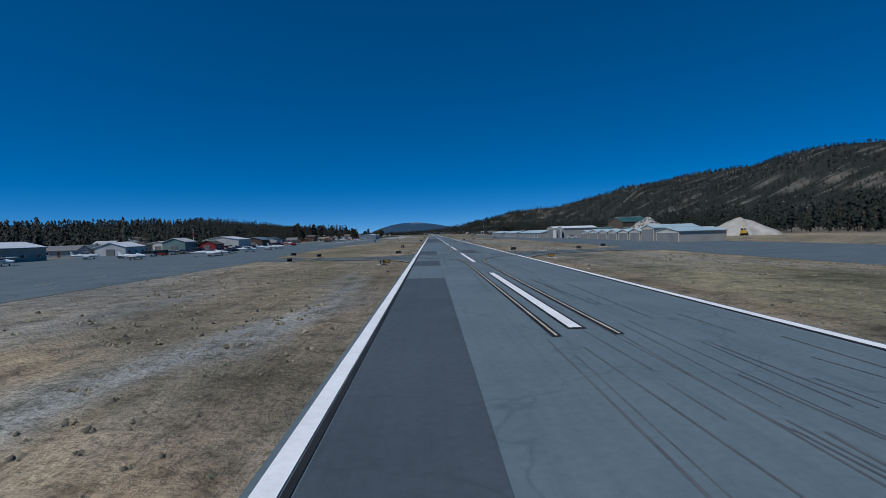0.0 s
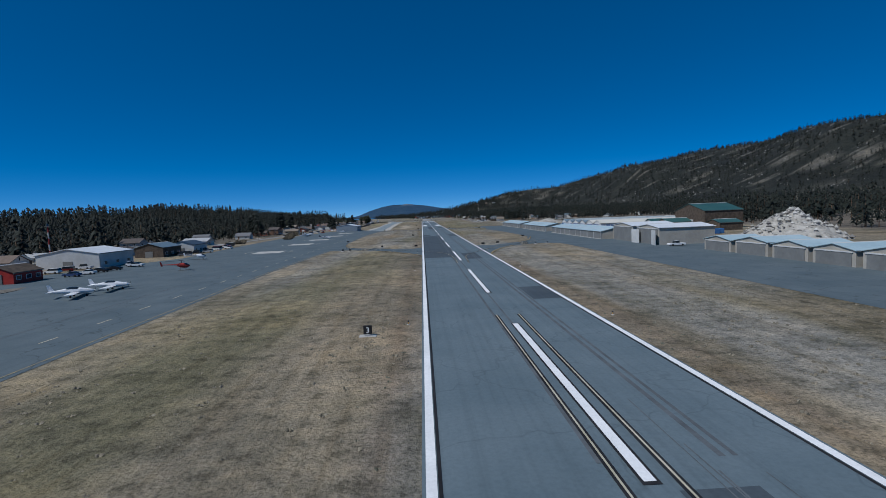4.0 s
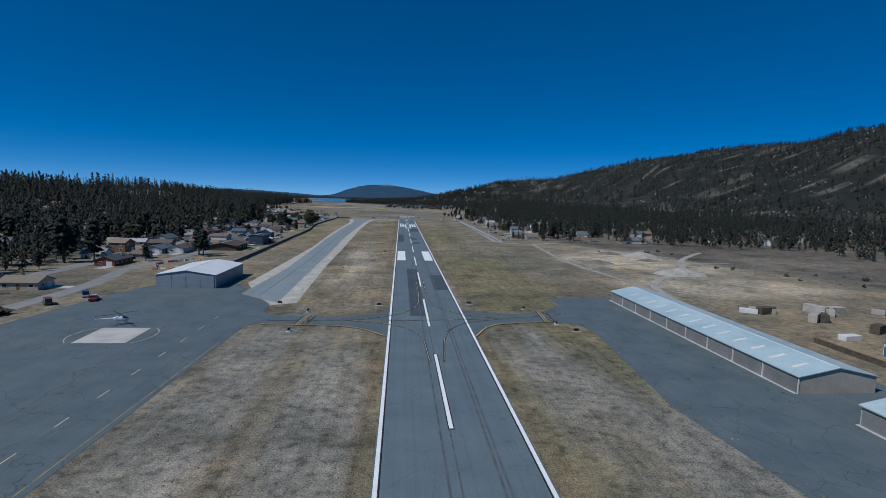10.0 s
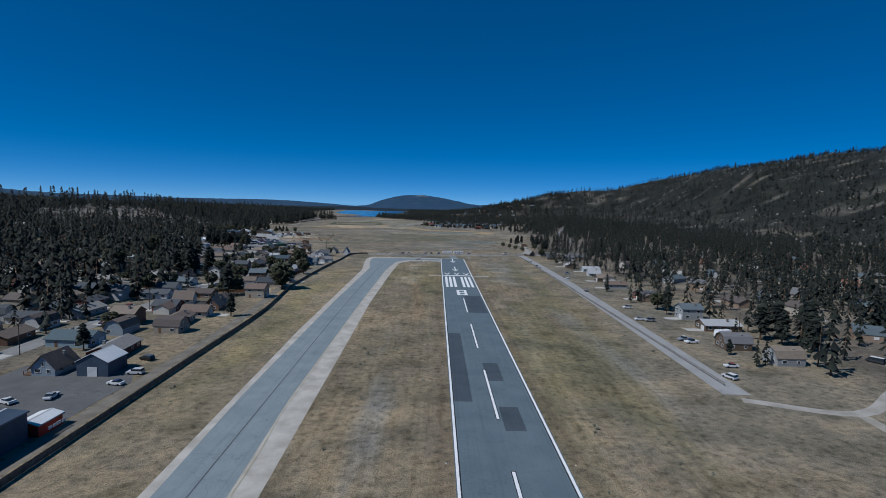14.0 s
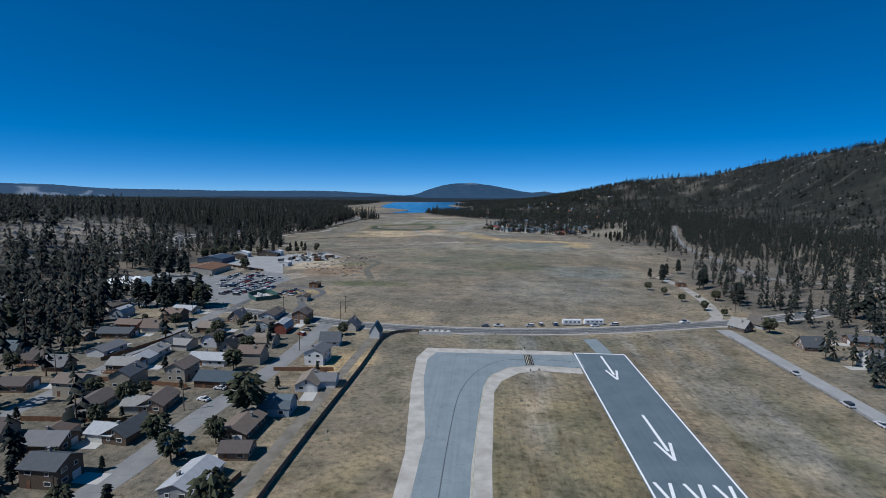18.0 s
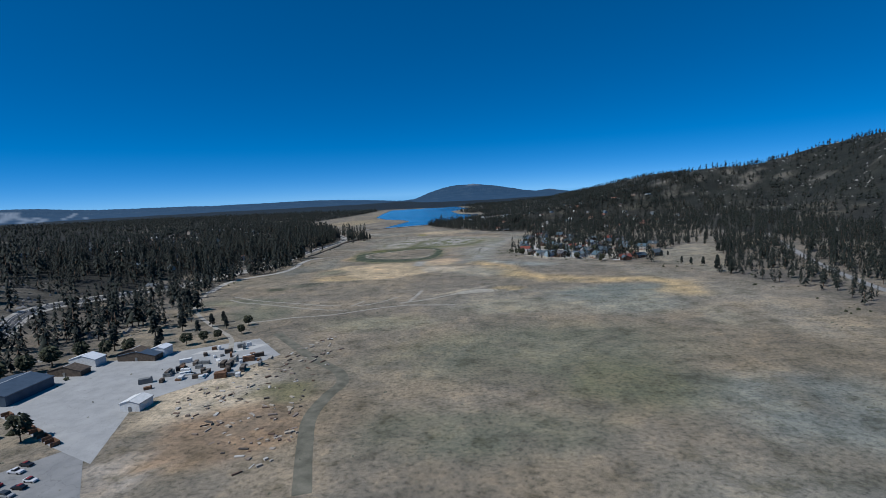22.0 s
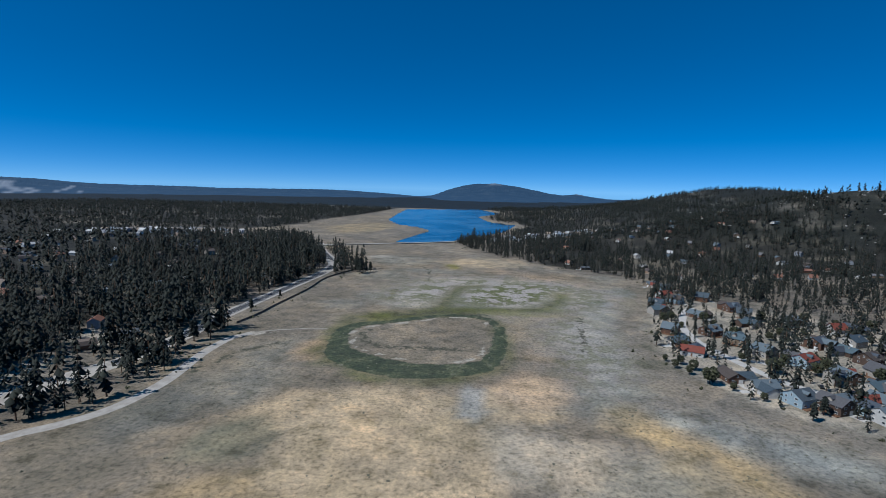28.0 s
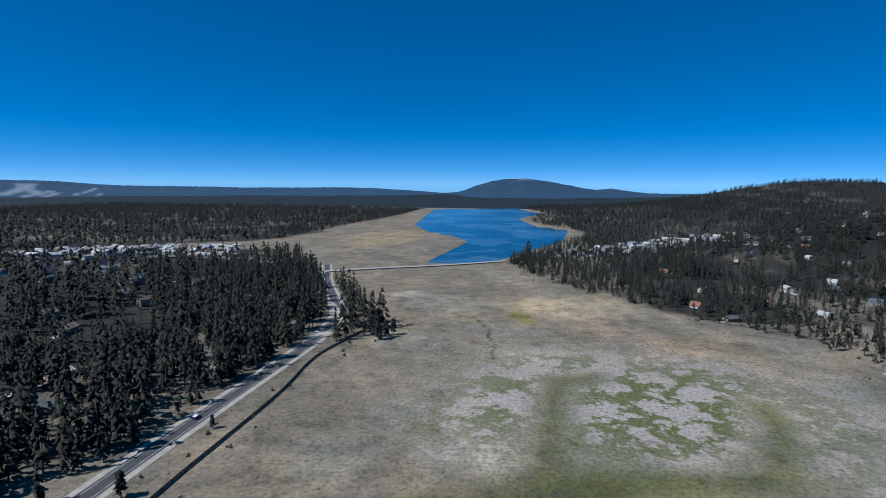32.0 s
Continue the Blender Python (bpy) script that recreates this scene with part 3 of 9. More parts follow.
patches((-206, 1802, 50, 62, 12, 0.14, (0.5, 0.4, 0.275)), (-168, 1850, 9, 20, 0, 0.2, (0.35, 0.345, 0.33)), (-138, 1862, 20, 24, 0, 0.2, (0.45, 0.355, 0.26)), (-68, 1668, 13, 11, 0, 0.3, (0.43, 0.34, 0.21)))
patches((20, 1640, 70, 34, 12, 0.4, (0.21, 0.225, 0.205)), (40, 1420, 60, 50, 0, 0.5, (0.2, 0.213, 0.198)), (70, 1560, 16, 30, 0, 0.5, (0.3, 0.27, 0.215)), (-25, 1450, 48, 46, 15, 0.6, (0.14, 0.145, 0.1)), (-187, 1400, 30, 34, 0, 0.3, (0.27, 0.2, 0.14)), (-178, 1440, 20, 16, 0, 0.4, (0.2, 0.185, 0.11)), (-212, 1368, 18, 18, 0, 0.3, (0.38, 0.34, 0.3)), (-196, 1378, 24, 3, 0, 0.4, (0.42, 0.3, 0.2)))
MOAT_OUT = [(-269, 1905), (-275, 1932), (-278, 1956), (-271, 1977), (-247, 1990), (-221, 2010), (-197, 2020), (-175, 2020), (-158, 2002), (-152, 1970), (-152, 1930), (-155, 1908), (-164, 1888), (-186, 1875), (-212, 1870), (-240, 1878), (-258, 1889)]
MOAT_IN = [(-257, 1920), (-263, 1940), (-266, 1956), (-259, 1971), (-240, 1984), (-222, 1997), (-202, 2011), (-187, 2013), (-173, 2008), (-164, 1994), (-162, 1968), (-164, 1930), (-170, 1908), (-182, 1899), (-209, 1896), (-230, 1903), (-246, 1911)]
MOAT_LINE = [tuple(p) for p in smooth_line(MOAT_OUT + MOAT_OUT[:1], 12)]
SILT_LINE = [(-68, 2060), (-84, 2000), (-92, 1951), (-96, 1872), (-77, 1837), (-54, 1822), (-21, 1803)]
# green growth behind the ditch, with a tongue and a spur into the bleached silt
LUSH_LINE = [(-262, 2000), (-232, 2018), (-205, 2034), (-160, 2044), (-122, 2054), (-103, 2090), (-93, 2126)]
TONGUE_LINE = [(-209, 2034), (-209, 2068), (-203, 2110), (-200, 2141), (-178, 2152)]
SPUR_LINE = [(-182, 2194), (-152, 2186), (-128, 2178), (-172, 2172), (-205, 2190)]
OCHRE_LINE = [(-103, 1837), (-88, 1815), (-68, 1795), (-54, 1738), (-26, 1716), (2, 1700), (31, 1694), (66, 1690), (82, 1670), (80, 1640)]
HOOD = [(-60, 1900), (20, 1825), (130, 1840), (150, 2030), (70, 2110), (40, 2150), (-10, 2140), (-40, 2050)]
GLADE = [(110, 1790), (106, 1814), (150, 1895), (205, 1940), (215, 1890), (186, 1827), (165, 1754), (143, 1709)]
PLAIN = [(-910, 2470), (-780, 2560), (-640, 2690), (-560, 2800), (-590, 3100), (-680, 3100), (-740, 2770), (-890, 2590)]


def tones(x, y):
    n1, n2, n3 = fractal(x, y, 160.0, 11), fractal(x, y, 45.0, 21), fractal(x, y, 14.0, 31)
    far = np.clip((y - 1240) / 60, 0, 1)[..., None]
    base = np.array((0.25, 0.22, 0.17)) * (1 - far) + np.array((0.218, 0.197, 0.166)) * far
    c = base * (0.75 + 0.5 * n2)[..., None] * np.stack([0.92 + 0.2 * n1, 0.95 + 0.1 * n1, 1.02 - 0.1 * n1], -1)
    xw, yw = x + 22 * (n2 - 0.5) + 10 * (n3 - 0.5), y + 22 * (n1 - 0.5) + 12 * (n3 - 0.5)
    for cx, cy, sx, sy, turn, edge, col in PATCHES:
        co, si = math.cos(radians(turn)), math.sin(radians(turn))
        u, v = ((xw - cx) * co + (yw - cy) * si) / sx, (-(xw - cx) * si + (yw - cy) * co) / sy
        m = np.clip((1 - np.hypot(u, v)) / edge, 0, 1) * np.clip(0.35 + 1.3 * n3, 0, 1)
        c = c * (1 - m[..., None]) + np.array(col) * (0.8 + 0.4 * n3)[..., None] * m[..., None]
    # long streaks of gravel and olive grass beside the runway
    near = (np.clip((62 - np.abs(x)) / 12, 0, 1) * np.clip((1230 - y) / 30, 0, 1))[..., None]
    s1, s2 = fractal(x * 9, y, 120.0, 71)[..., None], fractal(x * 5 + 300, y, 150.0, 77)[..., None]
    g1, g2 = np.clip((s1 - 0.52) * 9, 0, 1) * near * 0.8, np.clip((s2 - 0.53) * 8, 0, 1) * near * 0.75
    c = c * (1 - g1) + np.array((0.275, 0.27, 0.255)) * (0.8 + 0.4 * n3)[..., None] * g1
    c = c * (1 - g2) + np.array((0.185, 0.17, 0.1)) * (0.75 + 0.5 * n3)[..., None] * g2
    edge = (np.exp(-((np.abs(x) - 13.5) / 1.6) ** 2) * (y < 1200))[..., None] * np.clip(0.2 + 1.1 * n3, 0, 1)[..., None] * 0.7
    c = c * (1 - edge) + np.array((0.17, 0.13, 0.095)) * edge
    # band of grey silt, bleached ochre grass and the damp fringe of the ditch
    for line, wide, col, amount in ((SILT_LINE, 19, (0.31, 0.325, 0.315), 0.9), (OCHRE_LINE, 19, (0.46, 0.355, 0.205), 1.0), (MOAT_LINE, 8, (0.13, 0.135, 0.06), 0.8),
                                    (LUSH_LINE, 17, (0.1, 0.11, 0.034), 1.0), (TONGUE_LINE, 16, (0.09, 0.1, 0.04), 1.0), (SPUR_LINE, 7, (0.14, 0.145, 0.07), 0.8)):
        m = (np.clip(1.25 - near_line(xw, yw, line) / (wide * (0.6 + 0.8 * n2)), 0, 1) * amount * np.clip(0.25 + 1.3 * n3, 0, 1))[..., None]
        c = c * (1 - m) + np.array(col) * (0.75 + 0.5 * n3)[..., None] * m
    for cx, cy, sx, sy in ((-81, 1890, 13, 7), (-75, 1862, 16, 9), (-62, 1848, 9, 5)):
        m = (np.clip((1.15 - np.hypot((x - cx + 6 * (n3 - 0.5)) / sx, (y - cy) / sy)) * 4, 0, 1) * 0.8)[..., None]
        c = c * (1 - m) + np.array((0.125, 0.117, 0.115)) * (0.7 + 0.6 * n3)[..., None] * m
    # paler rim of the open ground along its edges, forest floor beyond
    sl, sr = side(x, y, SHORE_LEFT), side(x, y, SHORE_RIGHT)
    rim = np.exp(-((sr + 30 + 30 * n2) / 16) ** 2) * (y > 1500)
    c = c * (1 - 0.45 * rim[..., None]) + np.array((0.3, 0.28, 0.24)) * 0.45 * rim[..., None]
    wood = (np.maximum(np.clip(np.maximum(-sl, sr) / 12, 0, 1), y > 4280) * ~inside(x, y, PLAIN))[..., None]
    hazed_far = ((y > 4280) | (np.abs(x) > 2200))[..., None]
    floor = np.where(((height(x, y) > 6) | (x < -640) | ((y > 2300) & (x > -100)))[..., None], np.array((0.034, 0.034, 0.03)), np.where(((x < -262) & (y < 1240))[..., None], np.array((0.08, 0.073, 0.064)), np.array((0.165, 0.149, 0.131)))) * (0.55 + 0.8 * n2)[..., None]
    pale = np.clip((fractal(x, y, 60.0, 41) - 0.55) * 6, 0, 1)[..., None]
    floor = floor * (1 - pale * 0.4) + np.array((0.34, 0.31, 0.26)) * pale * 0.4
    # remote floor tinted blue: distance haze painted into its colour
    floor = np.where(hazed_far, np.array((0.011, 0.021, 0.03)) * (0.6 + 0.8 * n2)[..., None], floor)
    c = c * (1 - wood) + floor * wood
    scrub = np.clip((height(x, y) - 14) / 25, 0, 1)[..., None] * 0.92
    # scrub past y 4300 carries a painted haze tint as well
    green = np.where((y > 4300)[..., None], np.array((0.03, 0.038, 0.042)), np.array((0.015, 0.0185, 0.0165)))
    c = c * (1 - scrub) + green * (0.5 + 1.0 * n2)[..., None] * scrub
    rock = (x > 300)[..., None] * np.clip((height(x, y) - 30) / 40, 0, 1)[..., None] * (y < 4300)[..., None] * np.clip((fractal(x, y, 34.0, 51) - 0.64) * 12, 0, 1)[..., None] * 0.42
    c = c * (1 - rock) + np.array((0.27, 0.255, 0.235)) * rock
    glade = (inside(xw, yw, GLADE) * (0.5 + 0.5 * n3))[..., None]
    c = c * (1 - glade) + np.array((0.27, 0.25, 0.205)) * (0.75 + 0.5 * n2)[..., None] * glade
    hood = (inside(xw, yw, HOOD) * np.clip((sr - 2) / 6, 0, 1) * np.clip(0.3 + 1.2 * n3, 0, 1))[..., None] * 0.85
    c = c * (1 - hood) + np.array((0.36, 0.335, 0.295)) * (0.75 + 0.5 * n2)[..., None] * hood
    lot = (np.maximum(np.hypot((xw + 422) / 17, (yw - 1905) / 22) < 1, np.hypot((xw + 412) / 10, (yw - 1845) / 20) < 1) * 0.9)[..., None]
    c = c * (1 - lot) + np.array((0.36, 0.335, 0.3)) * (0.8 + 0.4 * n3)[..., None] * lot
    # bare granite hill above the town
    knoll = (np.clip(1.25 - np.hypot((xw + 510) / 110, (yw - 1470) / 175), 0, 1) * np.clip((n3 - 0.3) * 4, 0, 1))[..., None] * 0.9
    c = c * (1 - knoll) + np.array((0.3, 0.275, 0.245)) * (0.7 + 0.6 * n3)[..., None] * knoll
    return np.clip(c, 0.012, 0.9)


def wet_ground(x, y):
    # past the island, with an arm along the silt
    n = fractal(x, y, 45.0, 21) - 0.5
    net = np.clip(1.5 - 1.1 * np.hypot((x + 160 + 40 * n) / 112, (y - 2118 + 40 * n) / 88), 0, 1)
    arm = np.clip(1.3 - np.hypot((x + 100) / 34, (y - 1960) / 110), 0, 1) * 0.5
    green = np.minimum(near_line(x, y, LUSH_LINE), near_line(x, y, TONGUE_LINE))
    return np.clip(np.maximum(net * np.clip(green / 20, 0.12, 1), arm), 0, 1)


def ditch_masks(x, y):
    """Metres inside the ditch, the pale banks and the brush, packed as 0.5 + d / 20."""
    out_l, in_l = ([tuple(p) for p in smooth_line(q + q[:1], 8)] for q in (MOAT_OUT, MOAT_IN))
    d_out, d_in = near_line(x, y, out_l), near_line(x, y, in_l)
    in_out, in_in = inside(x, y, MOAT_OUT), inside(x, y, MOAT_IN)
    ring = np.minimum(np.where(in_out, d_out, -d_out), np.where(in_in, -d_in, d_in))
    bank = np.where(in_in, 2.4 - np.abs(d_in - 2.6), -5)
    for cx, cy, r in ((-331, 1937, 8), (-316, 1946, 4), (-92, 1662, 11), (-103, 1657, 10), (-84, 1660, 8), (-112, 1650, 6)):
        bank = np.maximum(bank, r - np.hypot(x - cx, (y - cy) * 1.5))
    brush = 3.0 - near_line(x, y, [(-256, 1962), (-254, 1938), (-236, 1923), (-205, 1925), (-180, 1928)])
    for line in ([(-90, 2030), (-95, 1985), (-100, 1940)], [(-245, 2006), (-205, 2026), (-170, 2022)], [(-336, 2290), (-305, 2296), (-282, 2286), (-260, 2269), (-248, 2241), (-242, 2199), (-241, 2170)], [(-300, 1925), (-320, 1900), (-330, 1860)]):
        brush = np.maximum(brush, 2.2 - near_line(x, y, line))
    brush = np.maximum(brush, 6 - np.hypot((x + 268) / 2.2, y - 1722))
    return np.clip(0.5 + np.stack([ring, bank, brush], -1) / 20, 0, 1)


def axis_steps(lo, near_lo, near_hi, hi, step, grow):
    a = list(np.arange(near_lo, near_hi + step / 2, step))
    s = step
    while a[-1] < hi:
        s *= grow
        a.append(a[-1] + min(s, 60))
    s = step
    while a[0] > lo:
        s *= grow
        a.insert(0, a[0] - min(s, 60))
    return np.array(a)


gx = axis_steps(-6800, -420, 230, 6800, 6.0, 1.07)
gx = np.unique(np.concatenate([gx, np.arange(-46, 46, 2.0)]))
gy = axis_steps(-1500, 0, 2350, 8000, 6.0, 1.06)
GX, GY = np.meshgrid(gx, gy)
GZ = height(GX, GY)
nx, ny = len(gx), len(gy)
gm = bpy.data.meshes.new("ground")
gm.vertices.add(nx * ny)
gm.vertices.foreach_set("co", np.stack([GX, GY, GZ], -1).astype(np.float32).ravel())
ii, jj = np.meshgrid(np.arange(nx - 1), np.arange(ny - 1))
a0 = (jj * nx + ii).ravel()
quads = np.stack([a0, a0 + 1, a0 + nx + 1, a0 + nx], -1)
gm.loops.add(quads.size)
gm.loops.foreach_set("vertex_index", quads.ravel().astype(np.int32))
gm.polygons.add(len(quads))
gm.polygons.foreach_set("loop_start", np.arange(0, quads.size, 4, dtype=np.int32))
gm.update(calc_edges=True)
gm.polygons.foreach_set("use_smooth", np.ones(len(quads), bool))
tone = gm.color_attributes.new("tone", "FLOAT_COLOR", "POINT")
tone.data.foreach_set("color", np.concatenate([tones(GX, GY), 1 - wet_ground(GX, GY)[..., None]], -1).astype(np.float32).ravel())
ditch = gm.color_attributes.new("ditch", "FLOAT_COLOR", "POINT")
ditch.data.foreach_set("color", np.concatenate([ditch_masks(GX, GY), (np.clip((62 - np.abs(GX)) / 12, 0, 1) * np.clip((1230 - GY) / 30, 0, 1))[..., None]], -1).astype(np.float32).ravel())
gm.materials.append(M["ground"])
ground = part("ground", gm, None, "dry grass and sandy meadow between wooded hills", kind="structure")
lake = flat("lake_water", M["water"], [(-760, 2480), (20, 2480), (60, 4450), (-760, 4450)], -1.2, label="dark blue lake water behind the dry meadow")


# ---- far ranges behind the lake ----
RIDGE = [(-88, 190), (-60, 150), (-50, 136), (-45, 116), (-42, 90), (-40, 78), (-35, 69), (-30, 60), (-25, 60), (-20, 66), (-17, 58), (-15, 46), (-12, 26), (-10, 8), (-9.1, 4), (-7.8, 20), (-7, 48), (-6.1, 92), (-4.9, 134), (-4.3, 152), (-3, 180), (-1.4, 186),
         (-0.7, 198), (0.2, 184), (1.9, 154), (3.6, 112), (5.3, 76), (6.6, 60), (7.4, 70), (8.2, 82), (8.8, 66), (9.6, 48), (11.5, 24), (14, 20), (20, 40), (40, 60)]
az = np.radians(np.arange(-88, 40, 0.08))
rad = np.array([4550, 5000, 5400, 5700, 5950, 6150, 6300, 6420, 6520, 6600, 6760, 7100], float)
AZ, RAD = np.meshgrid(az, rad)
RX, RY = -150 + RAD * np.sin(AZ), 1500 + RAD * np.cos(AZ)
top = np.interp(np.degrees(AZ), [r[0] for r in RIDGE], [r[1] for r in RIDGE])
RZ = -4 + (top + 4) * np.interp(RAD, rad, [0, 0.07, 0.16, 0.27, 0.4, 0.55, 0.7, 0.83, 0.94, 1, 0.8, 0]) * (0.9 + 0.14 * fractal(RX, RY, 420.0, 101) + 0.12 * np.where(RAD < 6560, fractal(RX, RY, 150.0, 103) - 0.5, 0))
RZ = RZ + np.where((RAD > 6100) & (RAD < 6800), 6.0 * hash_noise(RX, RY, 16.0, 105), 0)
na = len(az)
rv = np.stack([RX, RY, RZ], -1).reshape(-1, 3)
rf = [(r * na + k, r * na + k + 1, (r + 1) * na + k + 1, (r + 1) * na + k) for r in range(len(rad) - 1) for k in range(na - 1)]
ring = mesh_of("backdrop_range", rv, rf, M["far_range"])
# cleared ski runs on the southern range, snow on the two summits
DEG_AZ = np.degrees(AZ) + 0.5 * (fractal(RX, RY, 260.0, 107) - 0.5)
bare = np.zeros(AZ.shape)
for centre, wide, lean, lo, hi in ((-47.6, 0.55, 0.9, 5300, 6420), (-46.4, 0.45, -1.2, 5000, 6350), (-45.4, 0.35, 1.1, 4900, 5900), (-44.6, 0.3, 0.6, 4900, 5500), (-42.9, 0.22, 1.1, 5350, 6200), (-42.3, 0.2, -1.4, 5200, 5700), (-51.5, 0.5, 0.6, 5200, 6350), (-54.5, 0.6, -0.7, 5200, 6350)):
    bare = np.maximum(bare, np.clip(1.4 - np.abs(DEG_AZ - centre - lean * (RAD - 5700) / 700) / wide, 0, 1) * (RAD > lo) * (RAD < hi))
for centre, wide in ((-0.7, 0.75), (8.2, 0.7)):
    bare = np.maximum(bare, 0.7 * np.clip(1.3 - np.abs(np.degrees(AZ) - centre) / wide, 0, 1) * (RAD > 6510) * (RAD < 6700) * (hash_noise(RX, RY, 30.0, 109) > 0.35))
mask = ring.color_attributes.new("bare", "FLOAT_COLOR", "POINT")
mask.data.foreach_set("color", np.repeat(bare.ravel()[:, None], 4, 1).astype(np.float32).ravel())
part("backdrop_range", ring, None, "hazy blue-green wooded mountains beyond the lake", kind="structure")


# ---- woods ----
def conifer(rng, clumps, slim, low):
    """A pine one unit high: a tapered stem and many small drooping boughs, ragged and open towards the foot."""
    v, f, mi = [], [], []
    for k in range(3):
        a = 2 * math.pi * k / 3
        v.append((0.017 * math.cos(a), 0.017 * math.sin(a), -0.03))
    v.append((0, 0, 0.9))
    f += [(k, (k + 1) % 3, 3) for k in range(3)]
    mi += [1] * 3
    lean = (rng.random() - 0.5) * 0.05
    for t in range(clumps):
        u = (t + rng.random()) / clumps
        u = u ** 1.15
        z = low + (0.97 - low) * u
        r = slim * min(1.0, 0.5 + 2.6 * u) * (1.03 - u) ** 0.72
        a = t * 2.4 + rng.random() * 1.3
        s = (0.062 + 0.055 * rng.random()) * (1.15 - 0.55 * u) * (14 / clumps) ** 0.6
        q = r * (0.3 + 0.75 * rng.random())
        ca, sa = math.cos(a), math.sin(a)
        cx, cy = q * ca + lean * u, q * sa
        n0 = len(v)
        v += [(cx - 0.5 * s * ca, cy - 0.5 * s * sa, z + 1.05 * s), (cx - 0.9 * s * sa, cy + 0.9 * s * ca, z - 0.6 * s * rng.random()), (cx + 1.1 * s * ca, cy + 1.1 * s * sa, z - 0.7 * s), (cx + 0.9 * s * sa, cy - 0.9 * s * ca, z - 0.6 * s * rng.random())]
        f += [(n0, n0 + 1, n0 + 2), (n0, n0 + 2, n0 + 3), (n0, n0 + 3, n0 + 1)]
        mi += [0] * 3
    n0 = len(v)
    v += [(lean, 0, 1.0)] + [(lean + 0.045 * math.cos(b), 0.045 * math.sin(b), 0.88) for b in (0.3, 2.4, 4.5)]
    f += [(n0, n0 + 1, n0 + 2), (n0, n0 + 2, n0 + 3), (n0, n0 + 3, n0 + 1)]
    mi += [0] * 3
    return np.array(v, np.float32), f, mi


rng = random.Random(5)
NEAR_PINES = [conifer(rng, rng.randrange(19, 24), 0.12 + 0.06 * rng.random(), 0.1 + 0.16 * rng.random()) for _ in range(10)]
FAR_PINES = [conifer(rng, 5, 0.17, 0.14) for _ in range(6)]


def wood(name, spots, protos, label):
    """One mesh of many trees: rows of x, y, z, height."""
    rg = np.random.default_rng(len(spots))
    vs, fs, ms, n = [], [], [], 0
    tri = [np.array(p[1]) for p in protos]
    kind = rg.integers(0, len(protos), len(spots))
    for k, p in enumerate(protos):
        s = spots[kind == k]
        a, w = rg.random(len(s)) * 6.28, 0.85 + 0.35 * rg.random(len(s))
        base = p[0]
        x = (base[None, :, 0] * np.cos(a)[:, None] - base[None, :, 1] * np.sin(a)[:, None]) * (s[:, 3] * w)[:, None] + s[:, 0:1]
        y = (base[None, :, 0] * np.sin(a)[:, None] + base[None, :, 1] * np.cos(a)[:, None]) * (s[:, 3] * w)[:, None] + s[:, 1:2]
        z = base[None, :, 2] * s[:, 3:4] + s[:, 2:3]
        vs.append(np.stack([x, y, z], -1).reshape(-1, 3))
        fs.append((tri[k][None] + (np.arange(len(s)) * len(base))[:, None, None]).reshape(-1, 3) + n)
        ms.append(np.tile(np.array(p[2]), len(s)))
        n += len(s) * len(base)
    me = bpy.data.meshes.new(name)
    v, f, m = np.concatenate(vs), np.concatenate(fs), np.concatenate(ms)
    me.vertices.add(len(v))
    me.vertices.foreach_set("co", v.astype(np.float32).ravel())
    me.loops.add(f.size)
    me.loops.foreach_set("vertex_index", f.ravel().astype(np.int32))
    me.polygons.add(len(f))
    me.polygons.foreach_set("loop_start", np.arange(0, f.size, 3, dtype=np.int32))
    me.polygons.foreach_set("material_index", m.astype(np.int32))
    me.update(calc_edges=True)
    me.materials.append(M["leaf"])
    me.materials.append(M["bark"])
    return part(name, me, None, label, kind="stuff", category="trees")


def scatter(n, x0, x1, y0, y1, seed):
    r = np.random.default_rng(seed)
    return r.uniform(x0, x1, n), r.uniform(y0, y1, n), r


def forest_spots(n, x0, x1, y0, y1, seed, keep, lo=9, hi=20):
    x, y, r = scatter(n, x0, x1, y0, y1, seed)
    k = keep(x, y) * np.clip(-0.5 + 2.6 * fractal(x, y, 48.0, 61), 0.05, 1) > r.random(n)
    x, y = x[k], y[k]
    h = (lo + (hi - lo) * r.random(len(x)) ** 1.4) * (0.75 + 0.5 * fractal(x, y, 110.0, 65))
    h = h * np.where((x > -420) & (x < -100), np.interp(y, [150, 700, 1000], [0.62, 0.72, 1.0]), 1.0)
    return np.stack([x, y, height(x, y) - 0.2, h], -1)


# ---- runway ----
def strip(x0, x1, y0, y1, z):
    return [(x0, y0, z), (x1, y0, z), (x1, y1, z), (x0, y1, z)], [(0, 1, 2, 3)]


def mark(name, parent, mat, pieces, label=""):
    return part(name, mesh_of(name, *joined(*pieces), mat), parent, label)


def bar(ax, ay, bx, by, w, z):
    d = Vector((bx - ax, by - ay)).normalized()
    n = Vector((-d.y, d.x)) * w / 2
    return [(ax - n.x, ay - n.y, z), (ax + n.x, ay + n.y, z), (bx + n.x, by + n.y, z), (bx - n.x, by - n.y, z)], [(0, 3, 2, 1)]


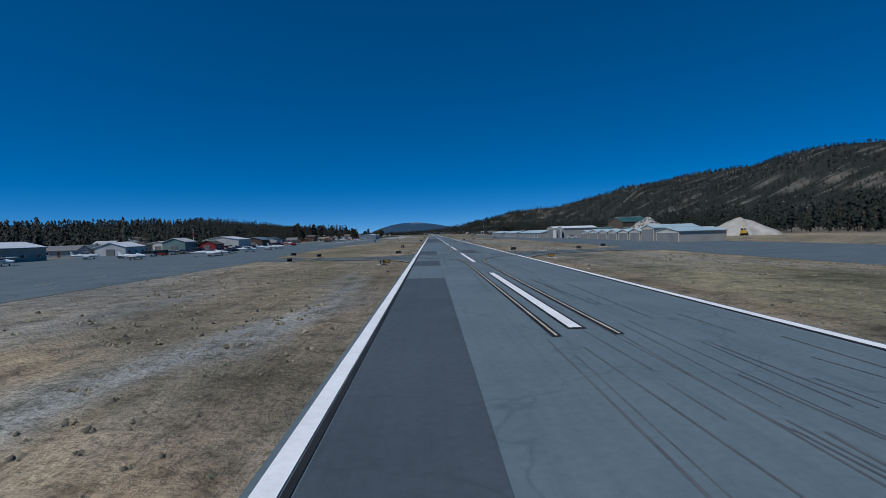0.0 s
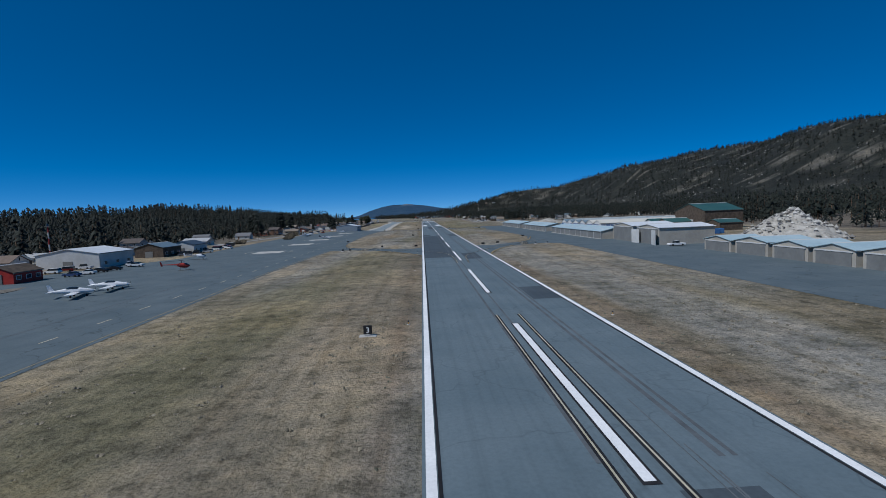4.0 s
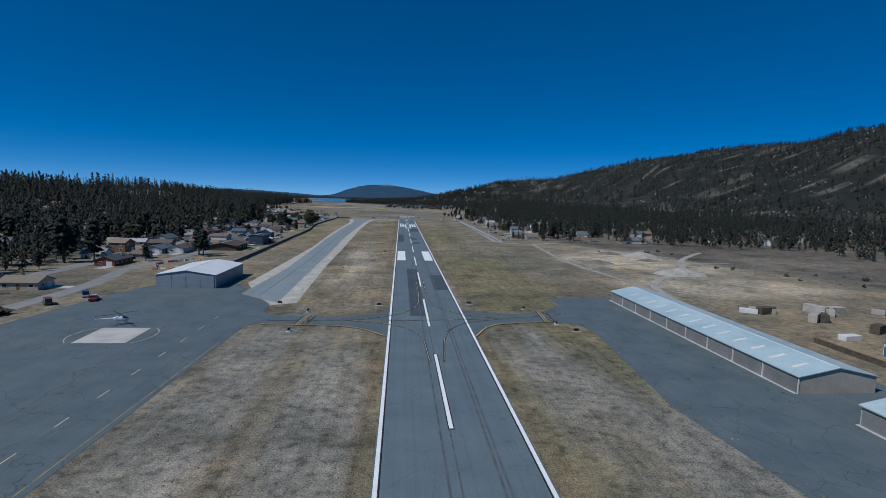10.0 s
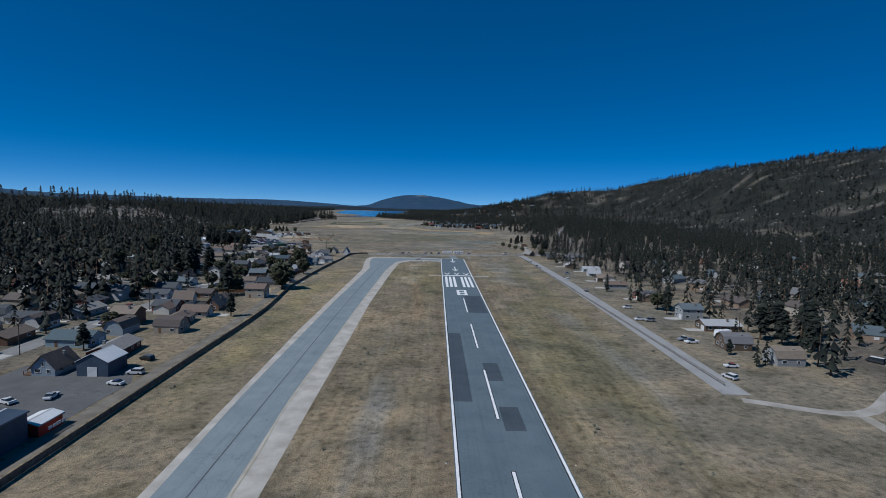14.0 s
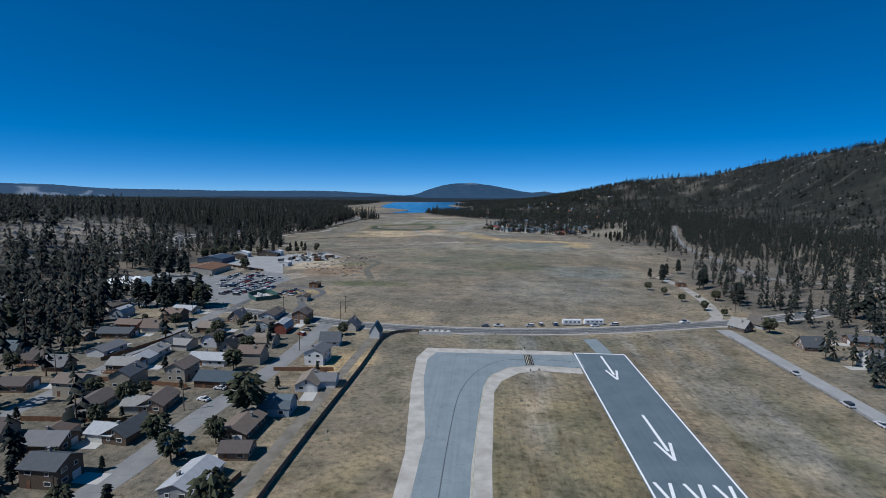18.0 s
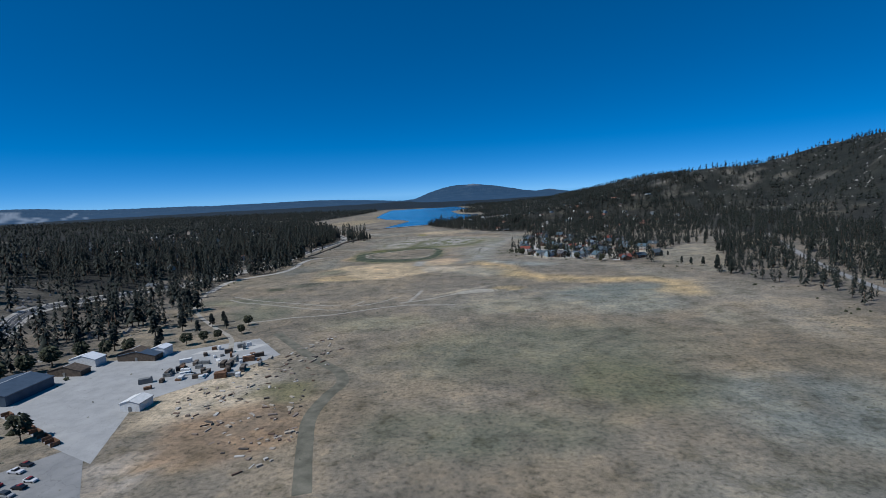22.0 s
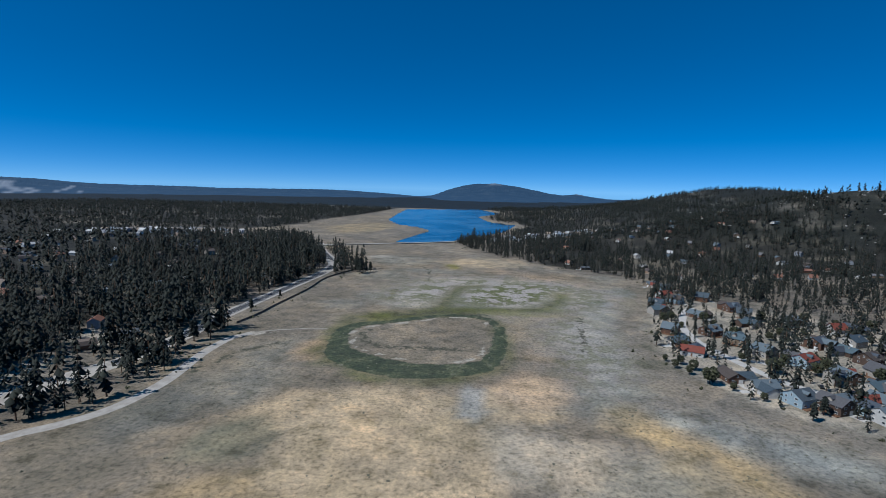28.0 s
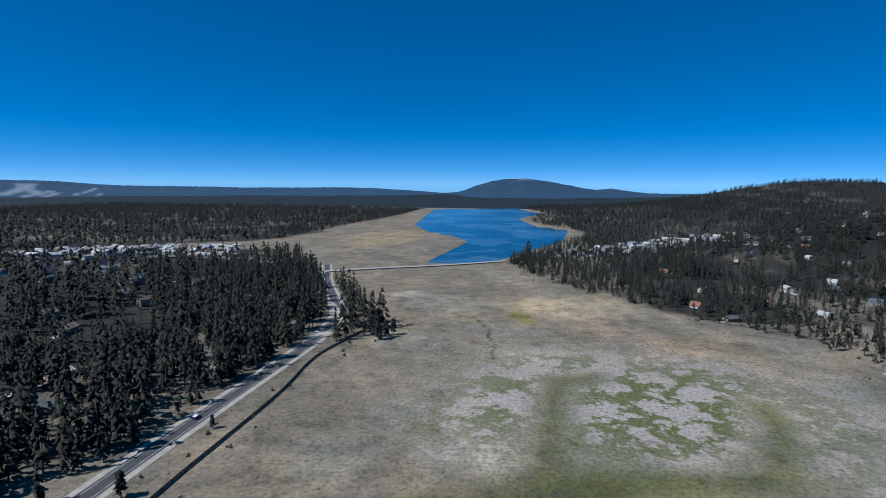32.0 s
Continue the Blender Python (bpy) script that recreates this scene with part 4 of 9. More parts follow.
runway = part("runway", mesh_of("runway", *box_data(-11.5, -400, -0.5, 11.5, 1183.5, 0.05), M["runway"]), None, "grey asphalt runway with worn white markings", kind="structure")
for sx in (-1, 1):
    mark("edge_line", runway, M["white"], [strip(sx * 11.0 - 0.29, sx * 11.0 + 0.29, -400, 1183, 0.078)], "white painted edge line")
    mark("edge_line_border", runway, M["black"], [strip(sx * 10.55 - 0.1, sx * 10.55 + 0.1, -400, 1010, 0.076)])
for k in range(-7, 16):
    y = 26.0 + 60.96 * k
    mark("centre_stripe_border", runway, M["black"], [strip(-0.5, 0.5, y - 0.3, y + 36.88, 0.085)])
    mark("centre_stripe", runway, M["white"], [strip(-0.33, 0.33, y, y + 36.58, 0.095)])
for sx in (-1, 1):
    mark("aiming_block", runway, M["white"], [strip(sx * 7.6 - 2.35, sx * 7.6 + 2.35, 716, 762, 0.095)])
    for k in range(3):
        x = sx * (2.75 + 2.75 * k)
        mark("threshold_stripe", runway, M["white"], [strip(x - 0.85, x + 0.85, 1015.5, 1061.5, 0.095)])
mark("threshold_bar", runway, M["white"], [strip(-10.6, 10.6, 1065.5, 1068.6, 0.095)])
for x in (-7.2, 0, 7.2):
    mark("threshold_chevron", runway, M["white"], [bar(x, 1072, x - 1.9, 1082, 0.9, 0.095), bar(x, 1072, x + 1.9, 1082, 0.9, 0.097)])
for y in (1093, 1152):
    mark("displaced_arrow", runway, M["white"], [bar(0, y + 5, 0, y + 28, 0.9, 0.095), bar(0, y, -2.2, y + 10, 0.9, 0.097), bar(0, y, 2.2, y + 10, 0.9, 0.099)], "white painted arrow")
mark("runway_number", runway, M["white"], [strip(-3.0, -1.4, 987, 1004.5, 0.095), strip(1.4, 3.0, 987, 1004.5, 0.095), strip(-1.4, 1.4, 987, 989.2, 0.095), strip(-1.4, 1.4, 994.6, 996.8, 0.095), strip(-1.4, 1.4, 1002.3, 1004.5, 0.095)], "white painted runway numeral 8")
mark("end_line", runway, M["white"], [strip(-11, 11, 1182.6, 1183.4, 0.095)])
# darker sealed areas along the south half and at single spots
SEALED = [(-10.4, -6, -400, 58), (-10.4, -6, 80, 95), (-10.4, -6, 123, 146), (1, 5, 126, 147), (6, 10.4, 201, 214), (-10.4, -5.02, 282, 438), (-10.4, -6, 441, 462), (-5, 0, 282, 441), (2, 7, 274, 297), (6, 10.4, 431, 463),
          (-5, 0, 587, 683), (5, 10.4, 629, 665), (-10.4, -5.5, 829, 900), (0, 5, 845, 862), (1, 6, 812, 826), (0.8, 10, 940, 985)]
for x0, x1, y0, y1 in SEALED:
    mark("sealed_patch", runway, M["patch"], [strip(x0, x1, y0, y1, 0.062)], "darker sealed asphalt")
rr = random.Random(9)
for _ in range(90):
    x, y, n = rr.gauss(2.6, 3.2), rr.uniform(-20, 140), rr.uniform(3, 22)
    if abs(x) < 10:
        mark("tyre_mark", runway, M["rubber"], [bar(x, y, x + rr.uniform(-0.5, 0.5), y + n, rr.uniform(0.04, 0.12), 0.067 + rr.random() * 0.006)])
for x, w in ((-2.0, 0.35), (-0.4, 0.25), (4.8, 0.4), (5.6, 0.3)):
    mark("paving_joint", runway, M["rubber"], [strip(x, x + w, 150, 720, 0.064)])


# ---- aprons, taxiways, connectors ----
apron_south = flat("apron_south", M["apron"], [(-50, -200), (-150, -200), (-140, 240), (-108, 330), (-113, 400), (-116, 470), (-116, 520), (-112, 570), (-106, 618), (-98, 640), (-72, 640), (-64, 626), (-50, 602), (-49, 590), (-50, 560), (-52, 480), (-50, 340), (-52, 260), (-50, 150), (-46, 108)], 0.03, label="cracked grey asphalt parking apron")
apron_north = flat("apron_north", M["apron"], [(45, -200), (45, 100), (46, 140), (46, 320), (45, 350), (46, 400), (45, 470), (40, 520), (45, 570), (46, 616), (68, 616), (90, 616), (90, -200)], 0.03, label="grey asphalt strip before the hangars")


def connector(name, pts):
    return flat(name, M["apron"], pts, 0.04, label="asphalt taxiway connector")


connector("connector_east_south", [(-11, 89), (-12.8, 94.3), (-15.5, 99), (-18.8, 102.9), (-24.1, 105.4), (-36.7, 109.4), (-46, 111), (-58, 111), (-58, 138), (-50.5, 133), (-48.5, 129), (-45, 126), (-34, 122), (-28, 119.9), (-24, 118.5), (-20.4, 118.1), (-16, 119.9), (-13.5, 123), (-11, 130)])
connector("connector_east_north", [(11, 95), (13.4, 100), (16.2, 104), (20.4, 108.4), (25.2, 111), (31, 113), (38, 113.8), (50, 112), (50, 140), (42, 134), (33, 129), (25.9, 125), (20.8, 123.8), (17.6, 123.9), (14.6, 125.1), (12.6, 127.6), (11, 132)])
connector("connector_mid_south", [(-11, 292), (-13, 298), (-22, 315), (-31, 327), (-36, 333), (-43, 336.5), (-52, 336), (-58, 330), (-58, 400), (-52, 398), (-49, 376), (-45, 356), (-38, 345), (-31, 341), (-22, 332), (-15, 330), (-11, 335)])
connector("connector_mid_north", [(11, 286), (13, 297), (19, 314), (26, 325), (32, 330.5), (41, 333), (47, 322), (52, 322), (52, 394), (45, 390), (39, 360), (32, 346.5), (25, 340), (18, 332), (11, 336)])
connector("connector_west_south", [(-11, 564), (-14, 568), (-18, 572), (-25, 575), (-35, 576), (-47, 577), (-58, 570), (-60, 606), (-53, 594.5), (-44, 586.5), (-34, 585.5), (-23, 585.5), (-14, 591), (-11, 599)])
connector("connector_west_north", [(11, 564), (17, 575.5), (25, 579), (36, 580.5), (43, 577), (47, 568), (52, 568), (52, 606), (46, 604), (38, 594), (29, 590), (17, 592), (11, 597)])

taxi_edge_l = [(-64, 618), (-62, 680), (-65, 786), (-67, 830), (-69, 960), (-69, 1100), (-75, 1146), (-76, 1168), (-73, 1178)]
taxi_edge_r = [(-48, 604), (-50, 680), (-52, 786), (-54, 830), (-55, 960), (-55, 1085), (-52, 1140), (-49, 1152), (-42, 1161), (-30, 1165), (-10, 1163), (-10, 1180), (-34, 1179)]
flat("taxiway_shoulder", M["pale_shoulder"], [(-68, 640), (-67, 780), (-71, 900), (-73.5, 1090), (-79, 1140), (-81, 1170), (-78, 1184), (-20, 1185), (-12, 1184), (-12, 1157), (-30, 1159), (-38, 1155), (-45, 1146), (-48, 1135), (-49.5, 1085), (-50, 960), (-46.5, 790), (-45, 690), (-42, 604), (-50, 600), (-60, 620)], 0.025, label="pale gravel shoulder along the taxiway")
taxiway = flat("taxiway", M["taxi"], taxi_edge_l + taxi_edge_r[::-1], 0.06, label="pale grey taxiway with yellow centre line")
mark("centre_line", taxiway, M["rubber"], [ribbon_data([(-57, 615), (-57, 700), (-59, 800), (-62, 960), (-62, 1100), (-58, 1145), (-46, 1168), (-30, 1172), (-10, 1171)], 0.3, 0.08)])
mark("edge_stripe", taxiway, M["yellow"], [ribbon_data([(-49, 640), (-51.4, 786), (-53.4, 830), (-54.4, 960), (-54.4, 1085), (-51.4, 1140), (-48.4, 1151), (-42, 1160), (-30, 1164), (-12, 1162.4)], 0.3, 0.08)])


M["edge_yellow"] = plain("orange_yellow_paint", (0.42, 0.29, 0.1), (0.6, 0.45, 0.19), 0.3, 4.0, 0.7)


def yellow_line(name, pts, w=0.13, double=False, laid=[]):
    laid.append(name)                       # each coat lies a little above the last
    low = 0.098 + 0.0006 * len(laid)
    top = low + 0.022
    pieces = [ribbon_data(pts, w, top, 2.0)]
    holder = part(name, mesh_of(name, *joined(*([ribbon_data(pts, w + 0.36, low, 2.0)])), M["black"]), None, "black-bordered yellow taxi line", kind="structure")
    part("yellow_stripe", mesh_of("yellow_stripe", *pieces[0], M["edge_yellow" if double else "yellow"]), holder)
    if double:
        q = [(x, y + 0.5) for x, y in pts]
        part("yellow_stripe", mesh_of("yellow_stripe", *ribbon_data(q, w, top, 2.0), M["edge_yellow"]), holder)


yellow_line("taxi_line", [(-50, 118), (-37, 116.5), (-29, 113.6), (-22, 111.2), (-15.5, 110.2), (-7, 110.3), (0, 111), (6, 112.4), (13, 114.8), (19, 116.4), (26, 118.6), (37, 122), (46, 124)])
yellow_line("lead_line_a", [(-22, 111.2), (-16.3, 109.2), (-11.5, 106.5), (-8.4, 104), (-5.3, 100.6), (-3, 96), (-1.8, 90), (-1.5, 80), (-1.5, 60), (-1.5, 24)])
yellow_line("lead_line_b", [(19, 116.4), (15, 112), (10.6, 107.8), (7.3, 104.7), (5, 101.2), (3.2, 97), (2.2, 92), (1.7, 85), (1.5, 60), (1.6, 24)])
yellow_line("lead_line_c", [(-22, 111.2), (-16, 112.2), (-11.8, 114.2), (-8, 116.6), (-4.8, 120.5), (-2.2, 126.6), (-1.5, 132), (-1.5, 148), (-1.5, 190)])
yellow_line("lead_line_d", [(26, 118.6), (18, 117), (12.5, 117.2), (9.6, 118), (6.7, 120.1), (4.3, 123.6), (2.9, 127.2), (1.8, 133), (1.5, 145), (1.5, 190)])
yellow_line("lead_line_e", [(-47, 352), (-36, 338), (-26, 329), (-12, 313), (-4, 300), (-1.5, 280), (-1.5, 262)])
yellow_line("lead_line_f", [(46, 356), (33, 338), (25, 331), (13, 312), (8, 300), (3, 286), (1.6, 262)])
yellow_line("lead_line_g", [(-46, 581), (-30, 581), (-12, 581), (12, 583), (30, 586), (46, 592)])
yellow_line("lead_line_h", [(-22, 581), (-10, 576), (-3, 566), (-1.5, 545)])
yellow_line("lead_line_i", [(22, 584), (10, 578), (4, 567), (1.5, 545)])
yellow_line("lead_line_j", [(-22, 581), (-10, 588), (-3, 600), (-1.5, 620), (-1.5, 650)])
yellow_line("lead_line_k", [(22, 584), (10, 590), (3, 602), (1.5, 620), (1.5, 650)])
for pts in ([(-11.5, 90), (-12.8, 94.9), (-15.5, 99.6), (-18.8, 103.4), (-24.1, 105.9), (-36.7, 109.9)], [(11.5, 96.5), (13.3, 100.6), (16, 104.5), (20.2, 109), (25, 111.6), (31, 113.6), (38, 114.4)], [(11.7, 131), (12.6, 127), (14.6, 124.4), (17.6, 123.2), (20.8, 123.1), (25.9, 124.3), (32.9, 128.4)], [(-11.5, 292), (-13.4, 298), (-22.4, 315), (-31.4, 327)], [(11.5, 287), (13.4, 297), (19.4, 314), (26, 325.4)],
            [(-11.8, 128), (-13.5, 122.4), (-16, 119.3), (-20.4, 117.5), (-24, 117.9), (-28, 119.3), (-34, 121.4), (-45, 125.3)], [(-12, 565), (-18, 571.6), (-25, 574.6), (-35, 575.6), (-46, 576.4)], [(11.6, 565), (17, 575), (25, 578.6), (36, 580)], [(46.5, 388), (39.5, 360), (32.4, 347)], [(-49.5, 378), (-45.5, 356), (-38, 345.6)]):
    yellow_line("edge_marking", pts, 0.2, True)


def hold_line(x, y0, y1, skew):
    pieces = [bar(x + k * 0.75, y0, x + skew + k * 0.75, y1, 0.3, 0.115) for k in (0, 1)]
    n = 7
    for row in (2, 3):
        for k in range(n):
            a, b = (k + 0.1 + 0.45 * (row == 3)) / (n + 0.5), (k + 0.6 + 0.45 * (row == 3)) / (n + 0.5)
            pieces.append(bar(x + row * 0.75 + skew * a, y0 + (y1 - y0) * a, x + row * 0.75 + skew * b, y0 + (y1 - y0) * b, 0.3, 0.115))
    ob = part("hold_line", mesh_of("hold_line", *joined(bar(x + 1.1, y0, x + skew + 1.1, y1, 3.4, 0.107)), M["black"]), None, "yellow and black runway holding marking", kind="structure")
    part("hold_bars", mesh_of("hold_bars", *joined(*pieces), M["yellow"]), ob)


hold_line(-36.2, 111, 121, 0)
hold_line(33, 113.5, 125.5, 0)
hold_line(-38, 330.5, 343, 4)
hold_line(30, 331, 346, 3)
hold_line(-36.6, 576, 586.5, 1)
hold_line(34.5, 580, 593, 1)
hold_line(-33.5, 1165, 1178.5, 0)
for y in range(-100, 590, 11):
    mark("apron_line", apron_south, M["yellow"], [strip(-58.3 - 0.008 * max(0, y - 330), -58.08 - 0.008 * max(0, y - 330), y, y + 3.4, 0.05)])
mark("apron_joint", apron_south, M["rubber"], [ribbon_data([(-66, 120), (-66, 330), (-67, 480), (-68, 600)], 0.3, 0.045, 8), ribbon_data([(-92, 300), (-93, 480), (-92, 610)], 0.25, 0.045, 8)])
mark("edge_stripe", apron_south, M["faded"], [ribbon_data([(-51, 145), (-52.6, 260), (-51, 330)], 0.25, 0.05, 6), ribbon_data([(-53, 400), (-53, 480), (-51, 560)], 0.25, 0.05, 6)])
for y in (338, 396, 446, 502, 559):
    pad = flat("helicopter_pad", M["concrete"], [(-84, y), (-72, y), (-72.5, y + 13.5), (-84.5, y + 13.5)], 0.06, kind="", label="pale concrete helicopter pad on the apron", category="pad")
    ring = [(-78.2 + 9.8 * math.cos(a), y + 6.7 + 9.8 * math.sin(a)) for a in np.linspace(-0.75, 0.75, 12)]
    mark("pad_ring", pad, M["yellow"], [ribbon_data(ring, 0.22, 0.07, 1.0)])
    mark("pad_ring", pad, M["yellow"], [ribbon_data([(-156.4 - x, q) for x, q in ring], 0.22, 0.07, 1.0)])
for x in (0, 1):
    flat("blast_pad", M["taxi"], [(-1 + 2 * x, 1183.6), (4 + 2 * x, 1183.6), (2 + 2 * x, 1206), (-3 + 2 * x, 1206)], 0.03 + 0.004 * x, label="short pale gravel stub past the runway's end")
for x0, x1 in ((-21, -11.6), (11.6, 24)):
    flat("papi_apron", M["shoulder"], [(x0, 1064), (x1, 1064), (x1, 1069), (x0, 1069)], 0.03, label="pale strip beside the threshold")


# ---- roads ----
def road(name, pts, width, label, mat="road", z=0.05, centre=False, sides=False, follow=False):
    ob = part(name, mesh_of(name, *ribbon_data(pts, width, z, 5, True, 0.02, follow), M[mat]), None, label, kind="structure")
    if centre:
        for o in (-0.12, 0.12):
            q = smooth_line(pts, 5)
            part("centre_line", mesh_of("centre_line", *ribbon_data([(x, y + o) for x, y in q], 0.12, z + 0.02, 5, False, 0, follow), M["yellow"]), ob)
    if sides:
        q = smooth_line(pts, 5)
        d = np.gradient(q, axis=0)
        d /= np.linalg.norm(d, axis=1)[:, None]
        n = np.stack([-d[:, 1], d[:, 0]], 1)
        for s in (-1, 1):
            part("edge_line", mesh_of("edge_line", *ribbon_data(q + n * s * (width / 2 - 1.4), 0.15, z + 0.02, 5, False, 0, follow), M["white"]), ob)
    return ob


MAIN = [(-420, 1330), (-340, 1279), (-270, 1256), (-206, 1245), (-157, 1231), (-124, 1221), (-76, 1215), (-32, 1216), (12, 1223), (62, 1238), (112, 1256), (180, 1292), (270, 1350)]
part("road_shoulder", mesh_of("road_shoulder", *ribbon_data(MAIN, 13.5, 0.03, 5, True, 0.2), M["shoulder"]), None, "sandy shoulder along the road", kind="structure")
road("valley_road", MAIN, 9.2, "grey asphalt two-lane road across the valley", "road", 0.07, True, True)
road("north_street", [(71, 838), (73, 900), (75.5, 1020), (76, 1120), (75, 1230)], 8.2, "pale asphalt street along the northern houses", "pale_road")
STREET_A = [(-156, 640), (-156, 780), (-154, 964), (-152, 1009), (-149, 1041), (-144, 1074), (-142, 1110), (-138, 1141), (-136.5, 1175), (-137, 1221)]
STREET_B = [(-218, 660), (-218, 900), (-217, 1010), (-212, 1060), (-205, 1100), (-205, 1160), (-207, 1204), (-209, 1243)]
road("town_street_a", STREET_A, 8.4, "grey asphalt town street", "street")
road("town_street_b", STREET_B, 7.4, "pale asphalt town street", "street")
road("town_cross_street", [(-156, 1000), (-190, 1004), (-220, 1010), (-300, 1020)], 6.0, "grey asphalt cross street", "street", 0.055)
road("town_cross_street_east", [(-118, 800), (-156, 805), (-220, 812), (-320, 830)], 6.0, "grey asphalt cross street", "street", 0.055)
road("perimeter_lane", [(-136, 430), (-130, 520), (-123, 600), (-124, 640), (-130, 671), (-127, 712), (-122, 760), (-120, 802)], 6.6, "grey asphalt lane behind the apron", "street", 0.03)
road("meadow_path", [(-160, 1234), (-164, 1246), (-166, 1262), (-172, 1274), (-167, 1286), (-165, 1296), (-168, 1306), (-180, 1317), (-200, 1323), (-209, 1314), (-208, 1295), (-206, 1280), (-206, 1250)], 4.6, "dark asphalt loop path", "road", 0.055)
SOUTH_ROAD = [(-420, 1420), (-405, 1500), (-440, 1576), (-430, 1660), (-408, 1760), (-396, 1808), (-385, 1846), (-378, 1884), (-376, 1920), (-379, 1965), (-379, 2025), (-377, 2090), (-375, 2141), (-374, 2190), (-380, 2250), (-405, 2310), (-450, 2400), (-500, 2520)]
SHORE_TRACK = [(-362, 1690), (-372, 1748), (-360, 1778), (-347, 1793), (-337, 1812), (-335, 1845), (-342, 1890), (-342, 1922), (-334, 1936)]
road("south_road_verge", SOUTH_ROAD, 15.0, "pale gravel verge of the southern road", "shoulder", 0.07, follow=True)
road("south_road", SOUTH_ROAD, 8.6, "two-lane asphalt road along the wood's edge", "dark_road", 0.12, True, True, True)
road("yard_ditch_path", [(-144, 1359), (-153, 1386), (-160, 1412), (-159, 1436), (-157, 1448), (-164, 1464), (-186, 1487), (-227, 1537)], 6.0, "dark rutted path beside the building yard", "ruts", 0.025)
road("shore_path", [(-334, 1936), (-324, 1945), (-306, 1953), (-285, 1957)], 2.4, "thin bleached path across the dry meadow", "track", 0.05)
road("shore_track", SHORE_TRACK, 7.0, "pale sandy track along the meadow's edge", "shoulder", 0.06, follow=True)
road("shore_track_east", [(-240, 1500), (-256, 1530), (-285, 1560), (-320, 1600), (-345, 1640), (-362, 1690)], 3.0, "faint sandy track along the meadow's edge", "track", 0.06, follow=True)
road("north_road", [(270, 1350), (200, 1390), (186, 1430), (200, 1520), (215, 1640), (260, 1800), (330, 2000)], 7.0, "asphalt road through the northern wood", "street", 0.1, follow=True)
road("fence_lane", [(-95, 668), (-97, 760), (-99, 850), (-102, 930), (-109, 1000), (-110, 1076), (-108, 1150), (-107, 1196)], 4.0, "bare dirt lane behind the airfield fence", "dirt", 0.02)
flat("workshop_yard", M["road"], [(-138, 776), (-105, 778), (-101.5, 786), (-101, 838), (-108, 852), (-140, 850)], 0.035, label="grey paved yard round the workshop")
flat("lawn", plain("mown_lawn", (0.05, 0.075, 0.03), (0.08, 0.1, 0.045), 0.3, 3), [(-106.5, 756), (-97.5, 757), (-97.5, 768), (-106.5, 770)], 0.04, label="small green lawn beside the clubhouse")
road("garden_path", [(-108, 773), (-101, 771.5), (-98.5, 766), (-99.5, 758)], 2.0, "pale concrete garden path", "concrete", 0.05)
road("sandy_pullout", [(72, 1243), (84, 1258), (95, 1300), (100, 1350), (98, 1398)], 6.5, "pale sandy turnout beside the road", "shoulder", 0.045)
road("quarry_track", [(70, 834), (96, 826), (120, 842)], 3.6, "pale dirt track", "shoulder", 0.04)
road("pit_track", [(94, 629), (93, 659), (88, 718), (92, 780), (96, 826)], 3.4, "dirt track past the pit", "track", 0.034)
road("pit_track", [(85, 719), (100, 734), (117, 744), (155, 765), (167, 742)], 2.6, "dirt track past the pit", "track", 0.038)
road("pit_track", [(86, 691), (113, 707), (145, 719), (190, 724)], 2.4, "dirt track past the pit", "track", 0.042)
road("quarry_road", [(92, 612), (104, 650), (140, 690), (170, 740), (215, 790)], 3.4, "dirt haul road", "shoulder", 0.03)
road("lodge_lane", [(104, 1852), (86, 1856), (72, 1864), (54, 1862), (30, 1880), (8, 1898), (-4, 1930), (-12, 1962), (-14, 1985), (-10, 2020), (6, 2062), (22, 2090)], 6.5, "pale concrete lane between the lodges", "concrete", 0.08, follow=True)
road("lodge_close", [(-8, 1946), (8, 1936), (20, 1934), (48, 1956), (58, 2000), (72, 2026)], 5.0, "pale concrete lane between the lodges", "concrete", 0.085, follow=True)
for k, (wide, pts) in enumerate(((2.0, [(-322, 1665), (-288, 1644), (-244, 1627), (-225, 1619), (-206, 1615)]), (2.2, [(-192, 1614), (-183, 1617), (-172, 1630), (-164, 1643)]), (2.2, [(-320, 1652), (-301, 1638), (-280, 1630), (-239, 1611), (-216, 1602), (-196, 1599)]),
                               (2.6, [(-262, 1566), (-246, 1573), (-233, 1579), (-207, 1584), (-191, 1592), (-174, 1602), (-151, 1611), (-139, 1610), (-112, 1608)]), (3.4, [(-158, 1619), (-137, 1630), (-120, 1645), (-95, 1657), (-84, 1660)]), (3.0, [(-151, 1624), (-148, 1646), (-146, 1669)]), (2.2, [(-197, 1612), (-190, 1632)]))):
    road("faint_track", pts, wide, "faint bleached track across the dry meadow", "track", 0.02 + 0.003 * k)
flat("car_park", M["street"], [(-205, 1258), (-226, 1262), (-262, 1306), (-300, 1330), (-345, 1350), (-330, 1376), (-262, 1360), (-240, 1390), (-208, 1350), (-212, 1318)], 0.04, label="asphalt car park beside the road")
flat("paved_yard", M["yard"], [(-226, 1376), (-252, 1388), (-326, 1428), (-330, 1474), (-284, 1496), (-234, 1526), (-206, 1492), (-226, 1456), (-246, 1426)], 0.05, label="pale concrete building yard")
flat("tent_ground", M["street"], [(-290, 1296), (-345, 1304), (-345, 1345), (-290, 1335)], 0.035, label="asphalt lot under the market tents")
flat("sports_court", plain("court_surface", (0.06, 0.065, 0.09), (0.09, 0.095, 0.12), 0.2, 3), [(-481, 1531), (-511, 1590), (-460, 1586), (-420, 1510)], 3.2, label="dark sports court among the pines")


